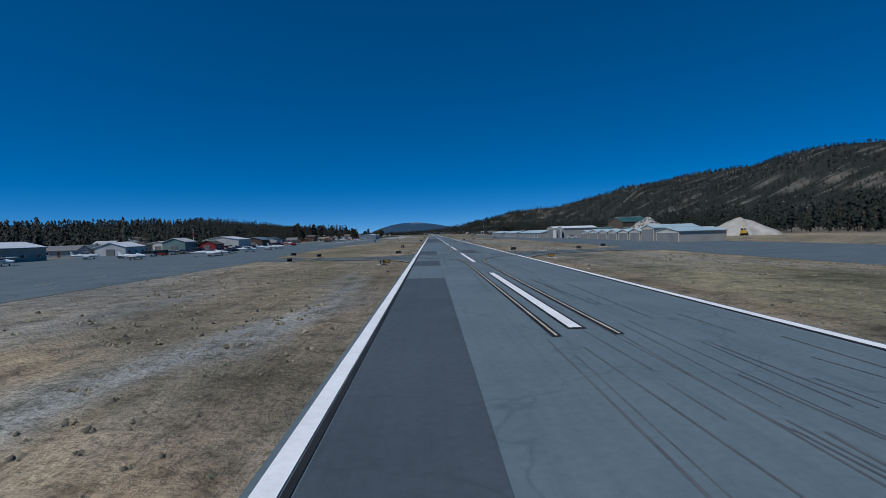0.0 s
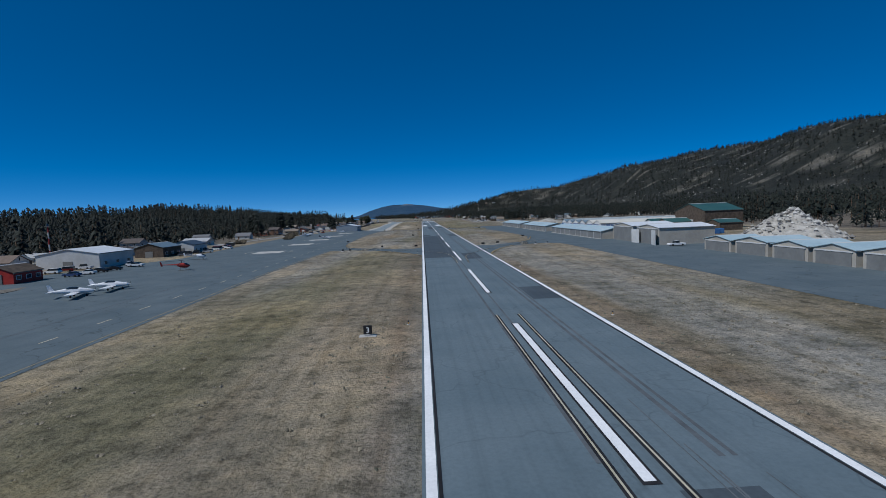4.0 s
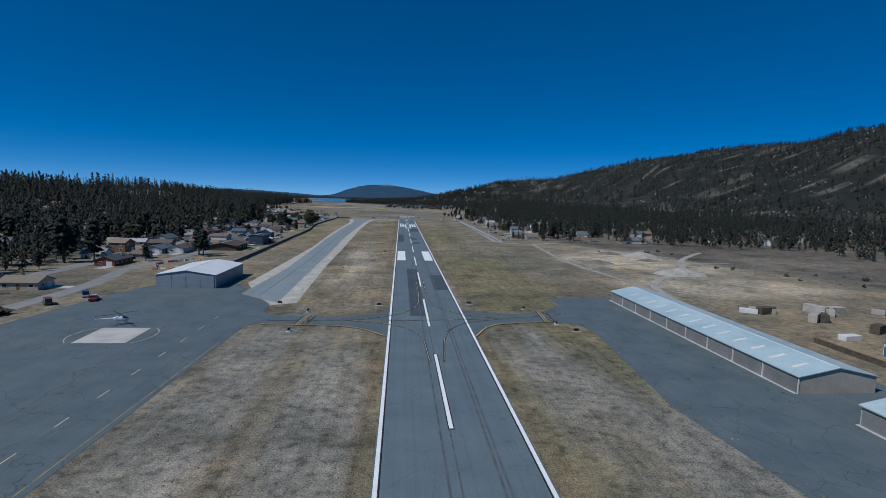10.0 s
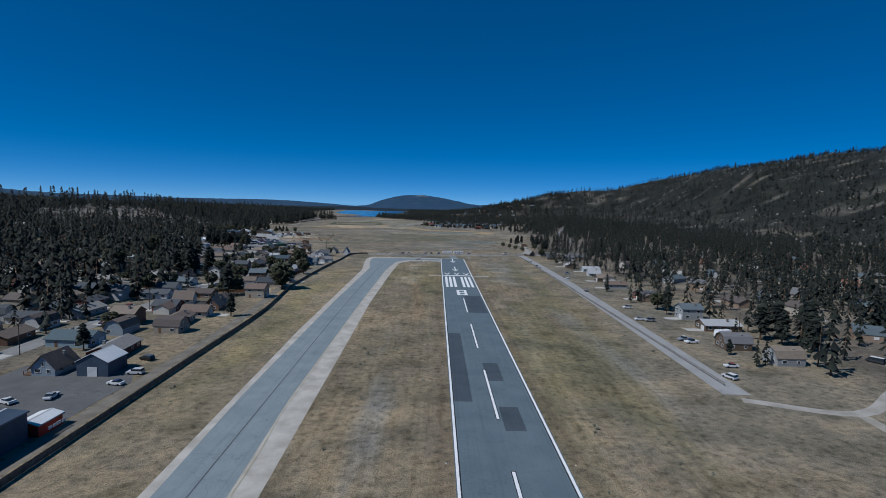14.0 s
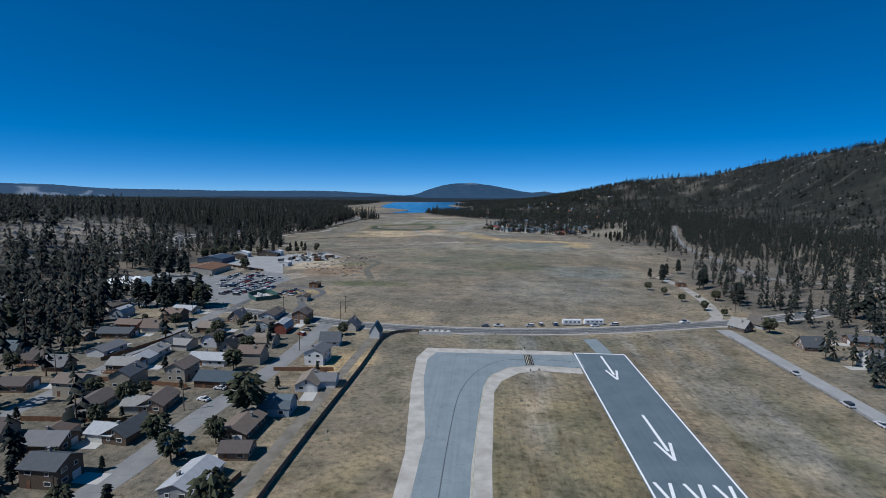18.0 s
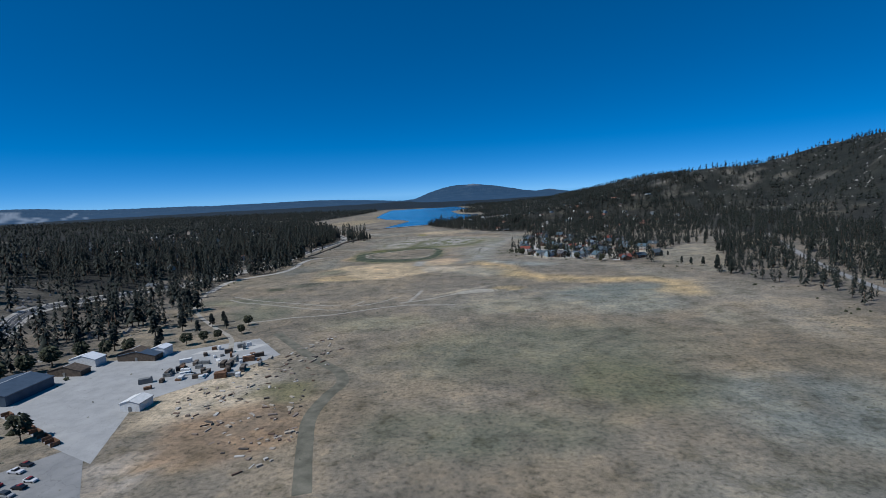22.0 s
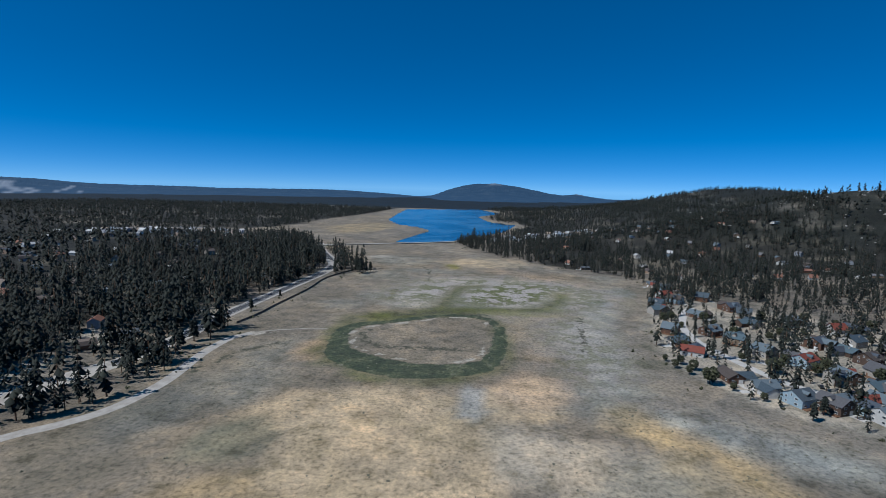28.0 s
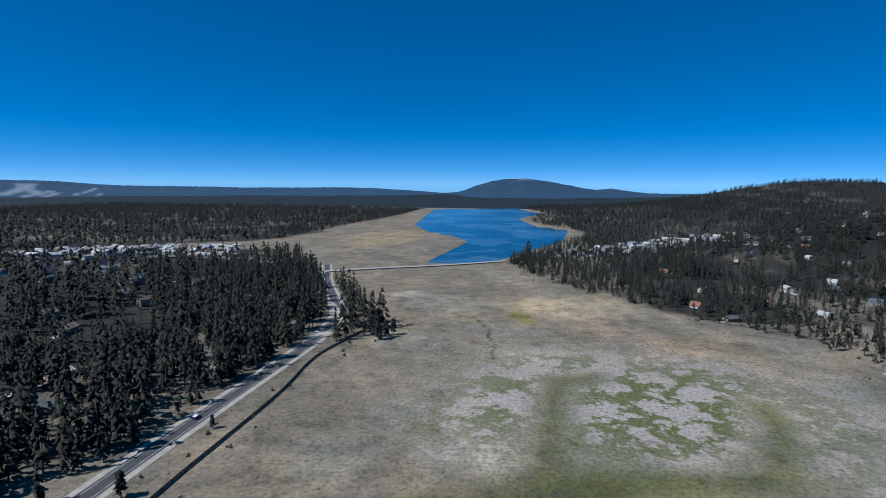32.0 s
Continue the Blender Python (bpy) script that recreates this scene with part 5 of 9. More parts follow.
# ---- coats ----
M["wall"] = by_object("house_siding", [(0.2, 0.12, 0.08), (0.42, 0.37, 0.29), (0.26, 0.19, 0.14), (0.62, 0.61, 0.58), (0.15, 0.11, 0.08), (0.34, 0.4, 0.45), (0.36, 0.32, 0.26), (0.22, 0.07, 0.05), (0.5, 0.46, 0.39), (0.36, 0.37, 0.37), (0.6, 0.6, 0.6), (0.74, 0.74, 0.72), (0.7, 0.68, 0.62)], 0.8, 0, 1.5, ("Z", 2.5, 0.02))
M["roof"] = by_object("shingle_roof", [(0.14, 0.12, 0.105), (0.2, 0.16, 0.13), (0.11, 0.12, 0.13), (0.26, 0.215, 0.17), (0.19, 0.19, 0.195), (0.14, 0.17, 0.19), (0.2, 0.15, 0.12), (0.3, 0.29, 0.27), (0.09, 0.1, 0.11), (0.44, 0.45, 0.46), (0.12, 0.1, 0.09)], 0.85, 0, 0.8, ("Z", 3.0, 0.02))
M["lodge_wall"] = by_object("stained_timber", [(0.12, 0.068, 0.046), (0.52, 0.52, 0.5), (0.09, 0.06, 0.045), (0.36, 0.34, 0.3), (0.3, 0.4, 0.46), (0.22, 0.17, 0.12), (0.44, 0.4, 0.34)], 0.8, 0, 1.2, ("Z", 2.0, 0.02))
M["lodge_roof"] = by_object("slate_roof", [(0.06, 0.085, 0.105), (0.075, 0.095, 0.11), (0.06, 0.07, 0.085), (0.1, 0.1, 0.105), (0.085, 0.125, 0.145), (0.21, 0.06, 0.04), (0.07, 0.085, 0.105), (0.13, 0.165, 0.185), (0.085, 0.07, 0.06)], 0.7, 0, 0.8, ("Z", 3.0, 0.02))
M["trim"] = plain("white_trim", (0.6, 0.6, 0.58), (0.72, 0.72, 0.7), 0.8, 6)
M["glass"] = glass_dark("window_glass")
M["car"] = by_object("car_paint", [(0.75, 0.75, 0.75), (0.03, 0.03, 0.033), (0.35, 0.36, 0.37), (0.65, 0.65, 0.66), (0.1, 0.11, 0.13), (0.7, 0.71, 0.72), (0.05, 0.08, 0.18), (0.8, 0.8, 0.8), (0.16, 0.15, 0.13), (0.05, 0.055, 0.06), (0.24, 0.03, 0.025), (0.55, 0.56, 0.57), (0.02, 0.02, 0.022), (0.28, 0.3, 0.32)], 0.3, 0, 0.4)
M["tyre"] = plain("tyre", (0.012, 0.012, 0.012), (0.025, 0.025, 0.025), 2, 9)
M["metal_pale"] = plain("pale_metal_cladding", (0.5, 0.5, 0.48), (0.6, 0.6, 0.58), 0.15, 1.2, 0.5, 0.0, 0, 0.3)
M["metal_roof"] = plain("white_metal_roof", (0.68, 0.7, 0.71), (0.8, 0.81, 0.81), 0.1, 1.0, 0.4, 0.0, 0, 0.25)
M["tan_wall"] = plain("tan_metal_wall", (0.36, 0.33, 0.28), (0.45, 0.42, 0.36), 0.2, 1.5, 0.6, 0, 0, 0.4)
M["door_grey"] = plain("grey_hangar_door", (0.17, 0.172, 0.165), (0.22, 0.222, 0.212), 0.2, 1.5, 0.6, 0, 0, 0.4)
M["blue_roof"] = plain("blue_metal_roof", (0.15, 0.21, 0.25), (0.2, 0.265, 0.305), 0.1, 1.2, 0.45, 0, 0, 0.3)
M["cream_roof"] = plain("cream_metal_roof", (0.56, 0.53, 0.45), (0.68, 0.65, 0.57), 0.1, 1.2, 0.5, 0, 0, 0.3)
M["brown_bush"] = leaf_material("brown_bush", (0.03, 0.026, 0.018), (0.085, 0.07, 0.045))
# white hangar walls with their shade put in as blue-grey
M["hangar_shade"] = plain("shaded_white_cladding", (0.2, 0.24, 0.28), (0.27, 0.31, 0.345), 0.1, 1.2, 0.5, 0, 0, 0.3)
M["ice_roof"] = plain("pale_blue_metal_roof", (0.36, 0.48, 0.52), (0.46, 0.57, 0.6), 0.1, 1.2, 0.45, 0, 0, 0.3)
M["green_wall"] = plain("grey_green_cladding", (0.17, 0.25, 0.22), (0.22, 0.3, 0.265), 0.2, 2, 0.6, 0, 0, 0.3)
M["green_roof"] = plain("green_metal_roof", (0.03, 0.09, 0.085), (0.05, 0.12, 0.11), 0.1, 1.0, 0.5, 0, 0, 0.3)
M["blue_paint"] = plain("blue_paint", (0.03, 0.1, 0.26), (0.05, 0.14, 0.33), 0.4, 3, 0.6)
M["red_paint"] = plain("red_paint", (0.3, 0.025, 0.02), (0.42, 0.045, 0.035), 0.4, 3, 0.5)
M["yellow_machine"] = plain("yellow_machine_paint", (0.5, 0.27, 0.02), (0.6, 0.35, 0.05), 0.5, 4, 0.5)
M["wood_dark"] = plain("weathered_wood", (0.07, 0.055, 0.042), (0.13, 0.1, 0.075), 0.8, 6, 0.9)
M["wood_brown"] = plain("brown_timber", (0.14, 0.075, 0.04), (0.22, 0.12, 0.07), 0.6, 6, 0.85)
M["rubble"] = plain("broken_concrete", (0.34, 0.32, 0.28), (0.52, 0.49, 0.44), 0.4, 2, 0.95, 0, 0.3, 0.8)
M["plane_white"] = plain("white_gloss_paint", (0.74, 0.74, 0.74), (0.82, 0.82, 0.82), 0.4, 4, 0.3, 0, 0, 0.15)
M["plane_dark"] = plain("dark_gloss_paint", (0.025, 0.03, 0.05), (0.04, 0.05, 0.08), 0.4, 4, 0.35)
M["navy_wall"] = plain("navy_metal_wall", (0.05, 0.075, 0.11), (0.07, 0.1, 0.14), 0.3, 2, 0.6)
M["stone"] = plain("grey_granite", (0.2, 0.19, 0.172), (0.34, 0.322, 0.3), 0.5, 3, 0.95, 0, 0.2, 0.7)


def prism_data(outline, y0, y1):
    """An outline in x and z drawn along y."""
    n = len(outline)
    v = [(x, y0, z) for x, z in outline] + [(x, y1, z) for x, z in outline]
    return v, [tuple(range(n - 1, -1, -1)), tuple(range(n, 2 * n))] + [(k, (k + 1) % n, n + (k + 1) % n, n + k) for k in range(n)]


def roof_data(profile, y0, y1, thick):
    """A roof skin of some thickness over a profile of x and z."""
    n = len(profile)
    v = [(x, y, z + d) for d in (0, thick) for y in (y0, y1) for x, z in profile]
    f = []
    for k in range(n - 1):
        f += [(k, k + 1, n + k + 1, n + k), (2 * n + k, 3 * n + k, 3 * n + k + 1, 2 * n + k + 1), (k, 2 * n + k, 2 * n + k + 1, k + 1), (n + k, n + k + 1, 3 * n + k + 1, 3 * n + k)]
    f += [(0, n, 3 * n, 2 * n), (n - 1, 3 * n - 1, 4 * n - 1, 2 * n - 1)]
    return v, f


def window_mesh(axis, w, h):
    """A framed pane set back in its frame, proud of the wall on both faces, in one piece."""
    t, d, e = 0.12, 0.09, 0.05
    v, f, glass = [], [], []
    for s in (-1, 1):
        n = len(v)
        for (i, dd) in ((0, d), (t, d), (t, e)):
            v += [(s * dd, u, z) if axis == "x" else (u, s * dd, z) for u, z in ((-w / 2 + i, i), (w / 2 - i, i), (w / 2 - i, h - i), (-w / 2 + i, h - i))]
        for r in (0, 4):
            f += [(n + r + k, n + r + (k + 1) % 4, n + r + 4 + (k + 1) % 4, n + r + 4 + k) for k in range(4)]
        glass.append(len(f))
        f.append((n + 8, n + 9, n + 10, n + 11))
    f += [(k, (k + 1) % 4, 12 + (k + 1) % 4, 12 + k) for k in range(4)]
    me = mesh_of("window", v, f, [M["trim"], M["glass"]])
    for g in glass:
        me.polygons[g].material_index = 1
    return me


WIN = {(a, w, h): window_mesh(a, w, h) for a in "xy" for w, h in ((1.2, 1.1), (1.8, 1.2), (0.9, 1.4))}
DOOR = box("door", M["wood_brown"], -0.5, -0.07, 0, 0.5, 0.07, 2.05, 0.02)
GARAGE = box("garage_door", M["trim"], -1.3, -0.06, 0, 1.3, 0.06, 2.2, 0.02)
CHIMNEY = mesh_of("chimney", *joined(box_data(-0.35, -0.35, 0, 0.35, 0.35, 1.5), box_data(-0.42, -0.42, 1.5, 0.42, 0.42, 1.65)), M["stone"])


DRIVE = mesh_of("driveway", *box_data(-2.4, -7.5, -0.3, 2.4, -0.3, 0.06), M["concrete"])


def house(w, l, h, rise, style="gable", over=0.5, mats=("wall", "roof"), storeys=1, porch=False, wing=None, dormer=False, full=True):
    """A detached house, ridge along y, standing on z = 0."""
    ob = new("house")
    if style == "gambrel":
        prof = [(-w / 2 - 0.2, h), (-w * 0.34, h + rise * 0.7), (0, h + rise), (w * 0.34, h + rise * 0.7), (w / 2 + 0.2, h)]
        body = [(-w / 2, -0.3), (w / 2, -0.3), (w / 2, h), (w * 0.33, h + rise * 0.68), (0, h + rise - 0.1), (-w * 0.33, h + rise * 0.68), (-w / 2, h)]
    else:
        s = rise / (w / 2)
        prof = [(-w / 2 - over, h - s * over), (0, h + rise), (w / 2 + over, h - s * over)]
        body = [(-w / 2, -0.3), (w / 2, -0.3), (w / 2, h), (0, h + rise - 0.05), (-w / 2, h)]
    part("wall", mesh_of("wall", *prism_data(body, -l / 2, l / 2), M[mats[0]]), ob)
    part("roof", mesh_of("roof", *roof_data(prof, -l / 2 - over, l / 2 + over, 0.18), M[mats[1]]), ob)
    if wing:
        ww, wl, wy = wing
        side_body = [(-ww / 2, -0.3), (ww / 2, -0.3), (ww / 2, h), (0, h + rise * 0.8), (-ww / 2, h)]
        turn = pose(w / 2 + wl / 2 - 0.4, wy, 0, 0, 0, 90)
        part("wing_wall", mesh_of("wing_wall", *prism_data(side_body, -wl / 2, wl / 2), M[mats[0]]), ob, at=turn)
        q = rise * 0.8 / (ww / 2)
        part("wing_roof", mesh_of("wing_roof", *roof_data([(-ww / 2 - over, h - q * over), (0, h + rise * 0.8 + 0.03), (ww / 2 + over, h - q * over)], -wl / 2 - 0.4, wl / 2 + w * 0.42, 0.17), M[mats[1]]), ob, at=turn)
    n = max(2, int(l / 4)) if full else 2
    for st in range(storeys):
        z = 0.95 + 2.6 * st
        for k in range(n):
            y = -l / 2 + l * (k + 0.5) / n
            for sx in ((-1,) if wing or not full else (-1, 1)):
                if st == 0 and k == n // 2 and sx == -1:
                    part("door", DOOR, ob, at=pose(sx * w / 2, y, 0, 0, 0, 90))
                else:
                    part("window", WIN[("x", 1.2, 1.1) if (k + st) % 2 else ("x", 1.8, 1.2)], ob, at=pose(sx * w / 2, y, z))
        for sy in (-1, 1) if full else (-1,):
            part("window", WIN[("y", 1.8, 1.2)], ob, at=pose(-w * 0.22, sy * l / 2, z))
            if st == 0 and sy == -1 and w > 7.5:
                part("driveway", DRIVE, ob, at=pose(w * 0.22, sy * l / 2, 0))
                part("garage_door", GARAGE, ob, at=pose(w * 0.22, sy * l / 2, 0))
            elif full:
                part("window", WIN[("y", 1.2, 1.1)], ob, at=pose(w * 0.22, sy * l / 2, z))
    if rise > 2 and full:
        for sy in (-1, 1):
            part("window", WIN[("y", 0.9, 1.4)], ob, at=pose(0, sy * l / 2, h + 0.25))
    part("chimney", CHIMNEY, ob, at=pose(w * 0.2, l * 0.18, h + rise * 0.45))
    if porch:
        part("deck", mesh_of("deck", *joined(box_data(-w / 2 - 2.4, -l / 2, 0.1, -w / 2 - 0.02, l / 2, 0.35), *[box_data(-w / 2 - 2.4, y - 0.06, 0.35, -w / 2 - 2.28, y + 0.06, 1.2) for y in np.linspace(-l / 2 + 0.1, l / 2 - 0.1, 7)], box_data(-w / 2 - 2.42, -l / 2, 1.2, -w / 2 - 2.26, l / 2, 1.28)), M["wood_brown"]), ob)
    if dormer:
        part("dormer", mesh_of("dormer", *prism_data([(-1.3, 0), (1.3, 0), (1.3, 1.3), (0, 2.3), (-1.3, 1.3)], -w * 0.3, 0), M[mats[0]]), ob, at=pose(-w * 0.08, 0, h + rise * 0.25, 0, 0, -90))
        part("dormer_roof", mesh_of("dormer_roof", *roof_data([(-1.6, 1.1), (0, 2.35), (1.6, 1.1)], -w * 0.34, 0.3, 0.12), M[mats[1]]), ob, at=pose(-w * 0.08, 0, h + rise * 0.25, 0, 0, -90))
    return ob


HOMES = [
    (house(8.5, 13, 2.7, 1.7), "single-storey house with a low shingle gable roof"),
    (house(8, 11, 2.7, 2.2, wing=(7, 6, 2)), "L-shaped bungalow with shingle gables on a dry yard"),
    (house(8, 10, 5.2, 2.0, storeys=2), "two-storey house with siding and a shingle roof"),
    (house(7.5, 10, 2.6, 3.4, "gambrel"), "barn-roofed timber cabin with small windows"),
    (house(7, 9, 2.6, 3.6, over=0.6, porch=True), "steep-roofed timber cabin with a wooden deck"),
    (house(9, 16, 2.7, 1.8), "long ranch house with a brown shingle roof"),
    (house(8, 12, 2.8, 2.0, wing=(8, 7, -2), porch=True), "bungalow with a cross gable and a timber deck"),
    (house(6.5, 8, 2.5, 1.5), "small cottage with a plain gable roof"),
]
LODGES = [
    (house(11, 13, 5.0, 3.0, mats=("lodge_wall", "lodge_roof"), storeys=2, wing=(9, 6, 1), porch=True, dormer=True), "large timber lodge with a slate-blue cross-gabled roof"),
    (house(12, 12, 4.6, 3.4, mats=("lodge_wall", "lodge_roof"), storeys=2, porch=True, dormer=True), "two-storey lodge with a broad dark roof and a deck"),
    (house(10, 14, 3.2, 2.8, mats=("lodge_wall", "lodge_roof"), wing=(9, 7, -2)), "spreading timber house with blue-grey gables"),
    (house(9, 11, 4.8, 3.8, over=0.7, mats=("lodge_wall", "lodge_roof"), storeys=2, porch=True), "tall chalet with a steep roof and a timber deck"),
]
FAR_HOMES = [
    (house(8.5, 13, 2.7, 1.7, full=False), "single-storey house with a low shingle gable roof"),
    (house(8, 10, 5.0, 2.2, full=False), "two-storey house with siding and a shingle roof"),
    (house(7.5, 10, 2.6, 3.4, "gambrel", full=False), "barn-roofed timber cabin among pines"),
    (house(7, 9, 2.6, 3.4, over=0.6, full=False), "steep-roofed timber cabin among pines"),
    (house(9, 15, 2.8, 2.2, mats=("lodge_wall", "lodge_roof"), full=False), "timber house with a blue-grey gable roof"),
]
for ob, label in HOMES + LODGES + FAR_HOMES:
    ob.matrix_basis = pose(0, -1350, 0)


def put_house(kind, x, y, turn, group, first={}):
    ob, label = kind
    z = float(height(np.array(float(x)), np.array(float(y))))
    if id(ob) not in first:
        first[id(ob)] = True
        ob.matrix_basis = pose(x, y, z, 0, 0, turn)
        return tagged(ob, label, "house", group)
    return tagged(copy_thing(ob, pose(x, y, z, 0, 0, turn)), label, "house", group)


# ---- the town south of the runway ----
TOWN_WEST = [(-140, 965), (-128, 989), (-134, 1010), (-132, 1027), (-128, 1045), (-123, 1070), (-172, 1053), (-175, 1019), (-173, 1084), (-119, 1085), (-124, 1098), (-119, 1112), (-116, 1134), (-168, 1138), (-196, 1160), (-195, 1175), (-188, 1222), (-173, 1232), (-246, 1129), (-270, 1120), (-327, 1188), (-238, 1148), (-245, 1180), (-197, 1120), (-181, 1109), (-276, 1241), (-267, 1078)]
TOWN_EAST = [(-184, 1004), (-232, 1187), (-237, 1203), (-166, 1155), (-166, 1170), (-192, 1201), (-168, 1212), (-227, 1236), (-257, 1223), (-298, 1265), (-122, 1161), (-166, 1190), (-196, 1145), (-128, 846), (-122, 864), (-119, 894), (-123, 907), (-122, 921), (-120, 936), (-125, 953), (-112, 968), (-161, 960), (-170, 918), (-186, 968), (-207, 988), (-170, 1002)]
TOWN = TOWN_WEST + TOWN_EAST
PICK = [0, 5, 0, 2, 5, 0, 5, 4, 1, 7, 0, 3, 1, 2, 0, 6, 4, 5, 3, 0, 1, 4, 7, 2]
spots_taken = []
rt = random.Random(21)


def off_street(x, y):
    return min(abs(x - np.interp(y, [q[1] for q in line], [q[0] for q in line])) for line in (STREET_A, STREET_B))


for k, (x, y) in enumerate(TOWN):
    put_house(HOMES[PICK[k % len(PICK)]], x, y, rt.choice((0, 90, 0, 90, 180)) + rt.uniform(-6, 6), "houses of the town")
    spots_taken.append((x, y))
for k, (x, y) in enumerate(((-162, 599), (-150, 601), (-176, 639), (-156, 627), (-140, 626), (-175, 731), (-144, 688), (-159, 769), (-164, 709), (-180, 756), (-146, 738), (-176, 772), (-143, 711), (-168, 740), (-136, 742), (-146, 790))):
    put_house(HOMES[(0, 2, 5, 1, 0, 7, 5, 0, 1, 4, 5, 0, 7, 2, 5, 0)[k]], x, y, (90, 80, 0, 95)[k % 4], "houses behind the apron")
    spots_taken.append((x, y))
for k, y in enumerate(range(120, 545, 27)):
    x = -152 - 9 * ((k * 7) % 3)
    put_house(HOMES[(7, 0, 2, 0, 5, 3, 0, 1)[k % 8]], x, y, (90, 0, 85, 95, 5)[k % 5], "houses behind the apron")
    spots_taken.append((x, y))
spots_taken += [(-120, 785), (-122, 803), (-122, 822), (-118, 838)]
tries = 0
while len(spots_taken) < 146 and tries < 4000:
    tries += 1
    x, y = rt.uniform(-240, -132), rt.uniform(760, 1235)
    if off_street(x, y) < 12 or (abs(y - 1005) < 9 and x < -150) or abs(y - 812 - (x + 156) * -0.1) < 10:
        continue
    if all(math.hypot(x - a, y - b) > 19 for a, b in spots_taken):
        spots_taken.append((x, y))
        put_house((HOMES if x > -190 and y > 930 else FAR_HOMES)[rt.randrange(5)], x, y, rt.choice((0, 90, 180, 270)) + rt.uniform(-8, 8), "houses of the town")

for _ in range(900):
    x, y = rt.uniform(-225, -116), rt.uniform(870, 1225)
    if len(spots_taken) > 208 or off_street(x, y) < 11 or (abs(y - 1005) < 9 and x < -150) or x > -116 - max(0, 1000 - y) * 0.02:
        continue
    if all(math.hypot(x - a, y - b) > 15 for a, b in spots_taken):
        spots_taken.append((x, y))
        put_house(FAR_HOMES[rt.randrange(5)], x, y, rt.choice((0, 90, 180, 270)) + rt.uniform(-6, 6), "houses of the town")

# houses along the northern street
NORTH = [((108, 939), 2, 90), ((110, 917), 5, 90), ((99, 887), 3, 88), ((106, 869), 3, 92), ((108, 989), 6, 90), ((104, 1028), 0, 90), ((106, 1058), 1, 90), ((107, 1085), 4, 90), ((112, 1110), 0, 90), ((104, 1140), 6, 90), ((112, 1177), 2, 90), ((100, 1200), 4, 90), ((84, 1231), 4, 30), ((97, 1238), 4, 30), ((130, 1210), 0, 80)]
for (x, y), k, turn in NORTH:
    put_house(HOMES[k], x, y, turn + 180, "houses on the northern street")
    spots_taken.append((x, y))
# lodges on the meadow's north shore
SHORE = [(-14, 2062), (-27, 1996), (-31, 1969), (-29, 1946), (3, 1998), (12, 1977), (55, 2084), (55, 2060), (48, 2030), (86, 2048), (19, 1952), (34, 1934), (66, 1976), (103, 2016), (121, 2022), (77, 1962), (78, 1944), (42, 1908), (46, 1890), (66, 1918), (-24, 1902), (-13, 1888), (-3, 1872), (10, 1866), (28, 1855), (49, 1843), (77, 1826), (97, 1834), (118, 1842), (95, 1898), (142, 1922), (110, 1970), (74, 1906)]
for x, y in ((14, 2054), (10, 2130), (-10, 2088), (14, 2110), (46, 2126), (26, 2180), (16, 2196), (95, 1985), (104, 1935), (120, 1900), (64, 1880), (40, 1876)):
    if all(math.hypot(x - a, y - b) > 12 for a, b in SHORE):
        SHORE.append((x, y))
for k, (x, y) in enumerate(SHORE):
    put_house(LODGES[(k * 7 + k // 3) % 4], x, y, rt.choice((20, 110, 200, 290, 60)) + rt.uniform(-15, 15), "lodges on the north shore")
    spots_taken.append((x, y))
# houses scattered through the woods, too many and too far off to count
FAR_COATS = {"house_siding": "far_siding", "shingle_roof": "far_shingles", "stained_timber": "far_siding", "slate_roof": "far_shingles"}
M["far_siding"] = by_object("far_siding", [(0.2, 0.12, 0.08), (0.4, 0.36, 0.3), (0.3, 0.22, 0.16), (0.6, 0.6, 0.57), (0.16, 0.12, 0.09), (0.3, 0.33, 0.36), (0.52, 0.48, 0.42)], 0.8, island=True)
M["far_shingles"] = by_object("far_shingles", [(0.12, 0.1, 0.09), (0.2, 0.16, 0.13), (0.1, 0.11, 0.12), (0.45, 0.45, 0.44), (0.16, 0.16, 0.165), (0.11, 0.14, 0.16), (0.26, 0.13, 0.09)], 0.8, island=True)


def far_houses(name, rows, label):
    bm = bmesh.new()
    mats = []
    for k, x, y, turn in rows:
        place = pose(x, y, float(height(np.array(float(x)), np.array(float(y)))), 0, 0, turn)
        for ob in FAR_HOMES[k][0].children:
            v0, f0 = len(bm.verts), len(bm.faces)
            bm.from_mesh(ob.data)
            bm.verts.ensure_lookup_table()
            bm.faces.ensure_lookup_table()
            m = place @ ob.matrix_basis
            for v in bm.verts[v0:]:
                v.co = m @ v.co
            coat = ob.data.materials[0]
            coat = M[FAR_COATS[coat.name]] if coat.name in FAR_COATS else coat
            if coat not in mats:
                mats.append(coat)
            for f in bm.faces[f0:]:
                f.material_index = mats.index(coat)
    me = bpy.data.meshes.new(name)
    bm.to_mesh(me)
    bm.free()
    for c in mats:
        me.materials.append(c)
    return part(name, me, None, label, kind="stuff", category="houses")


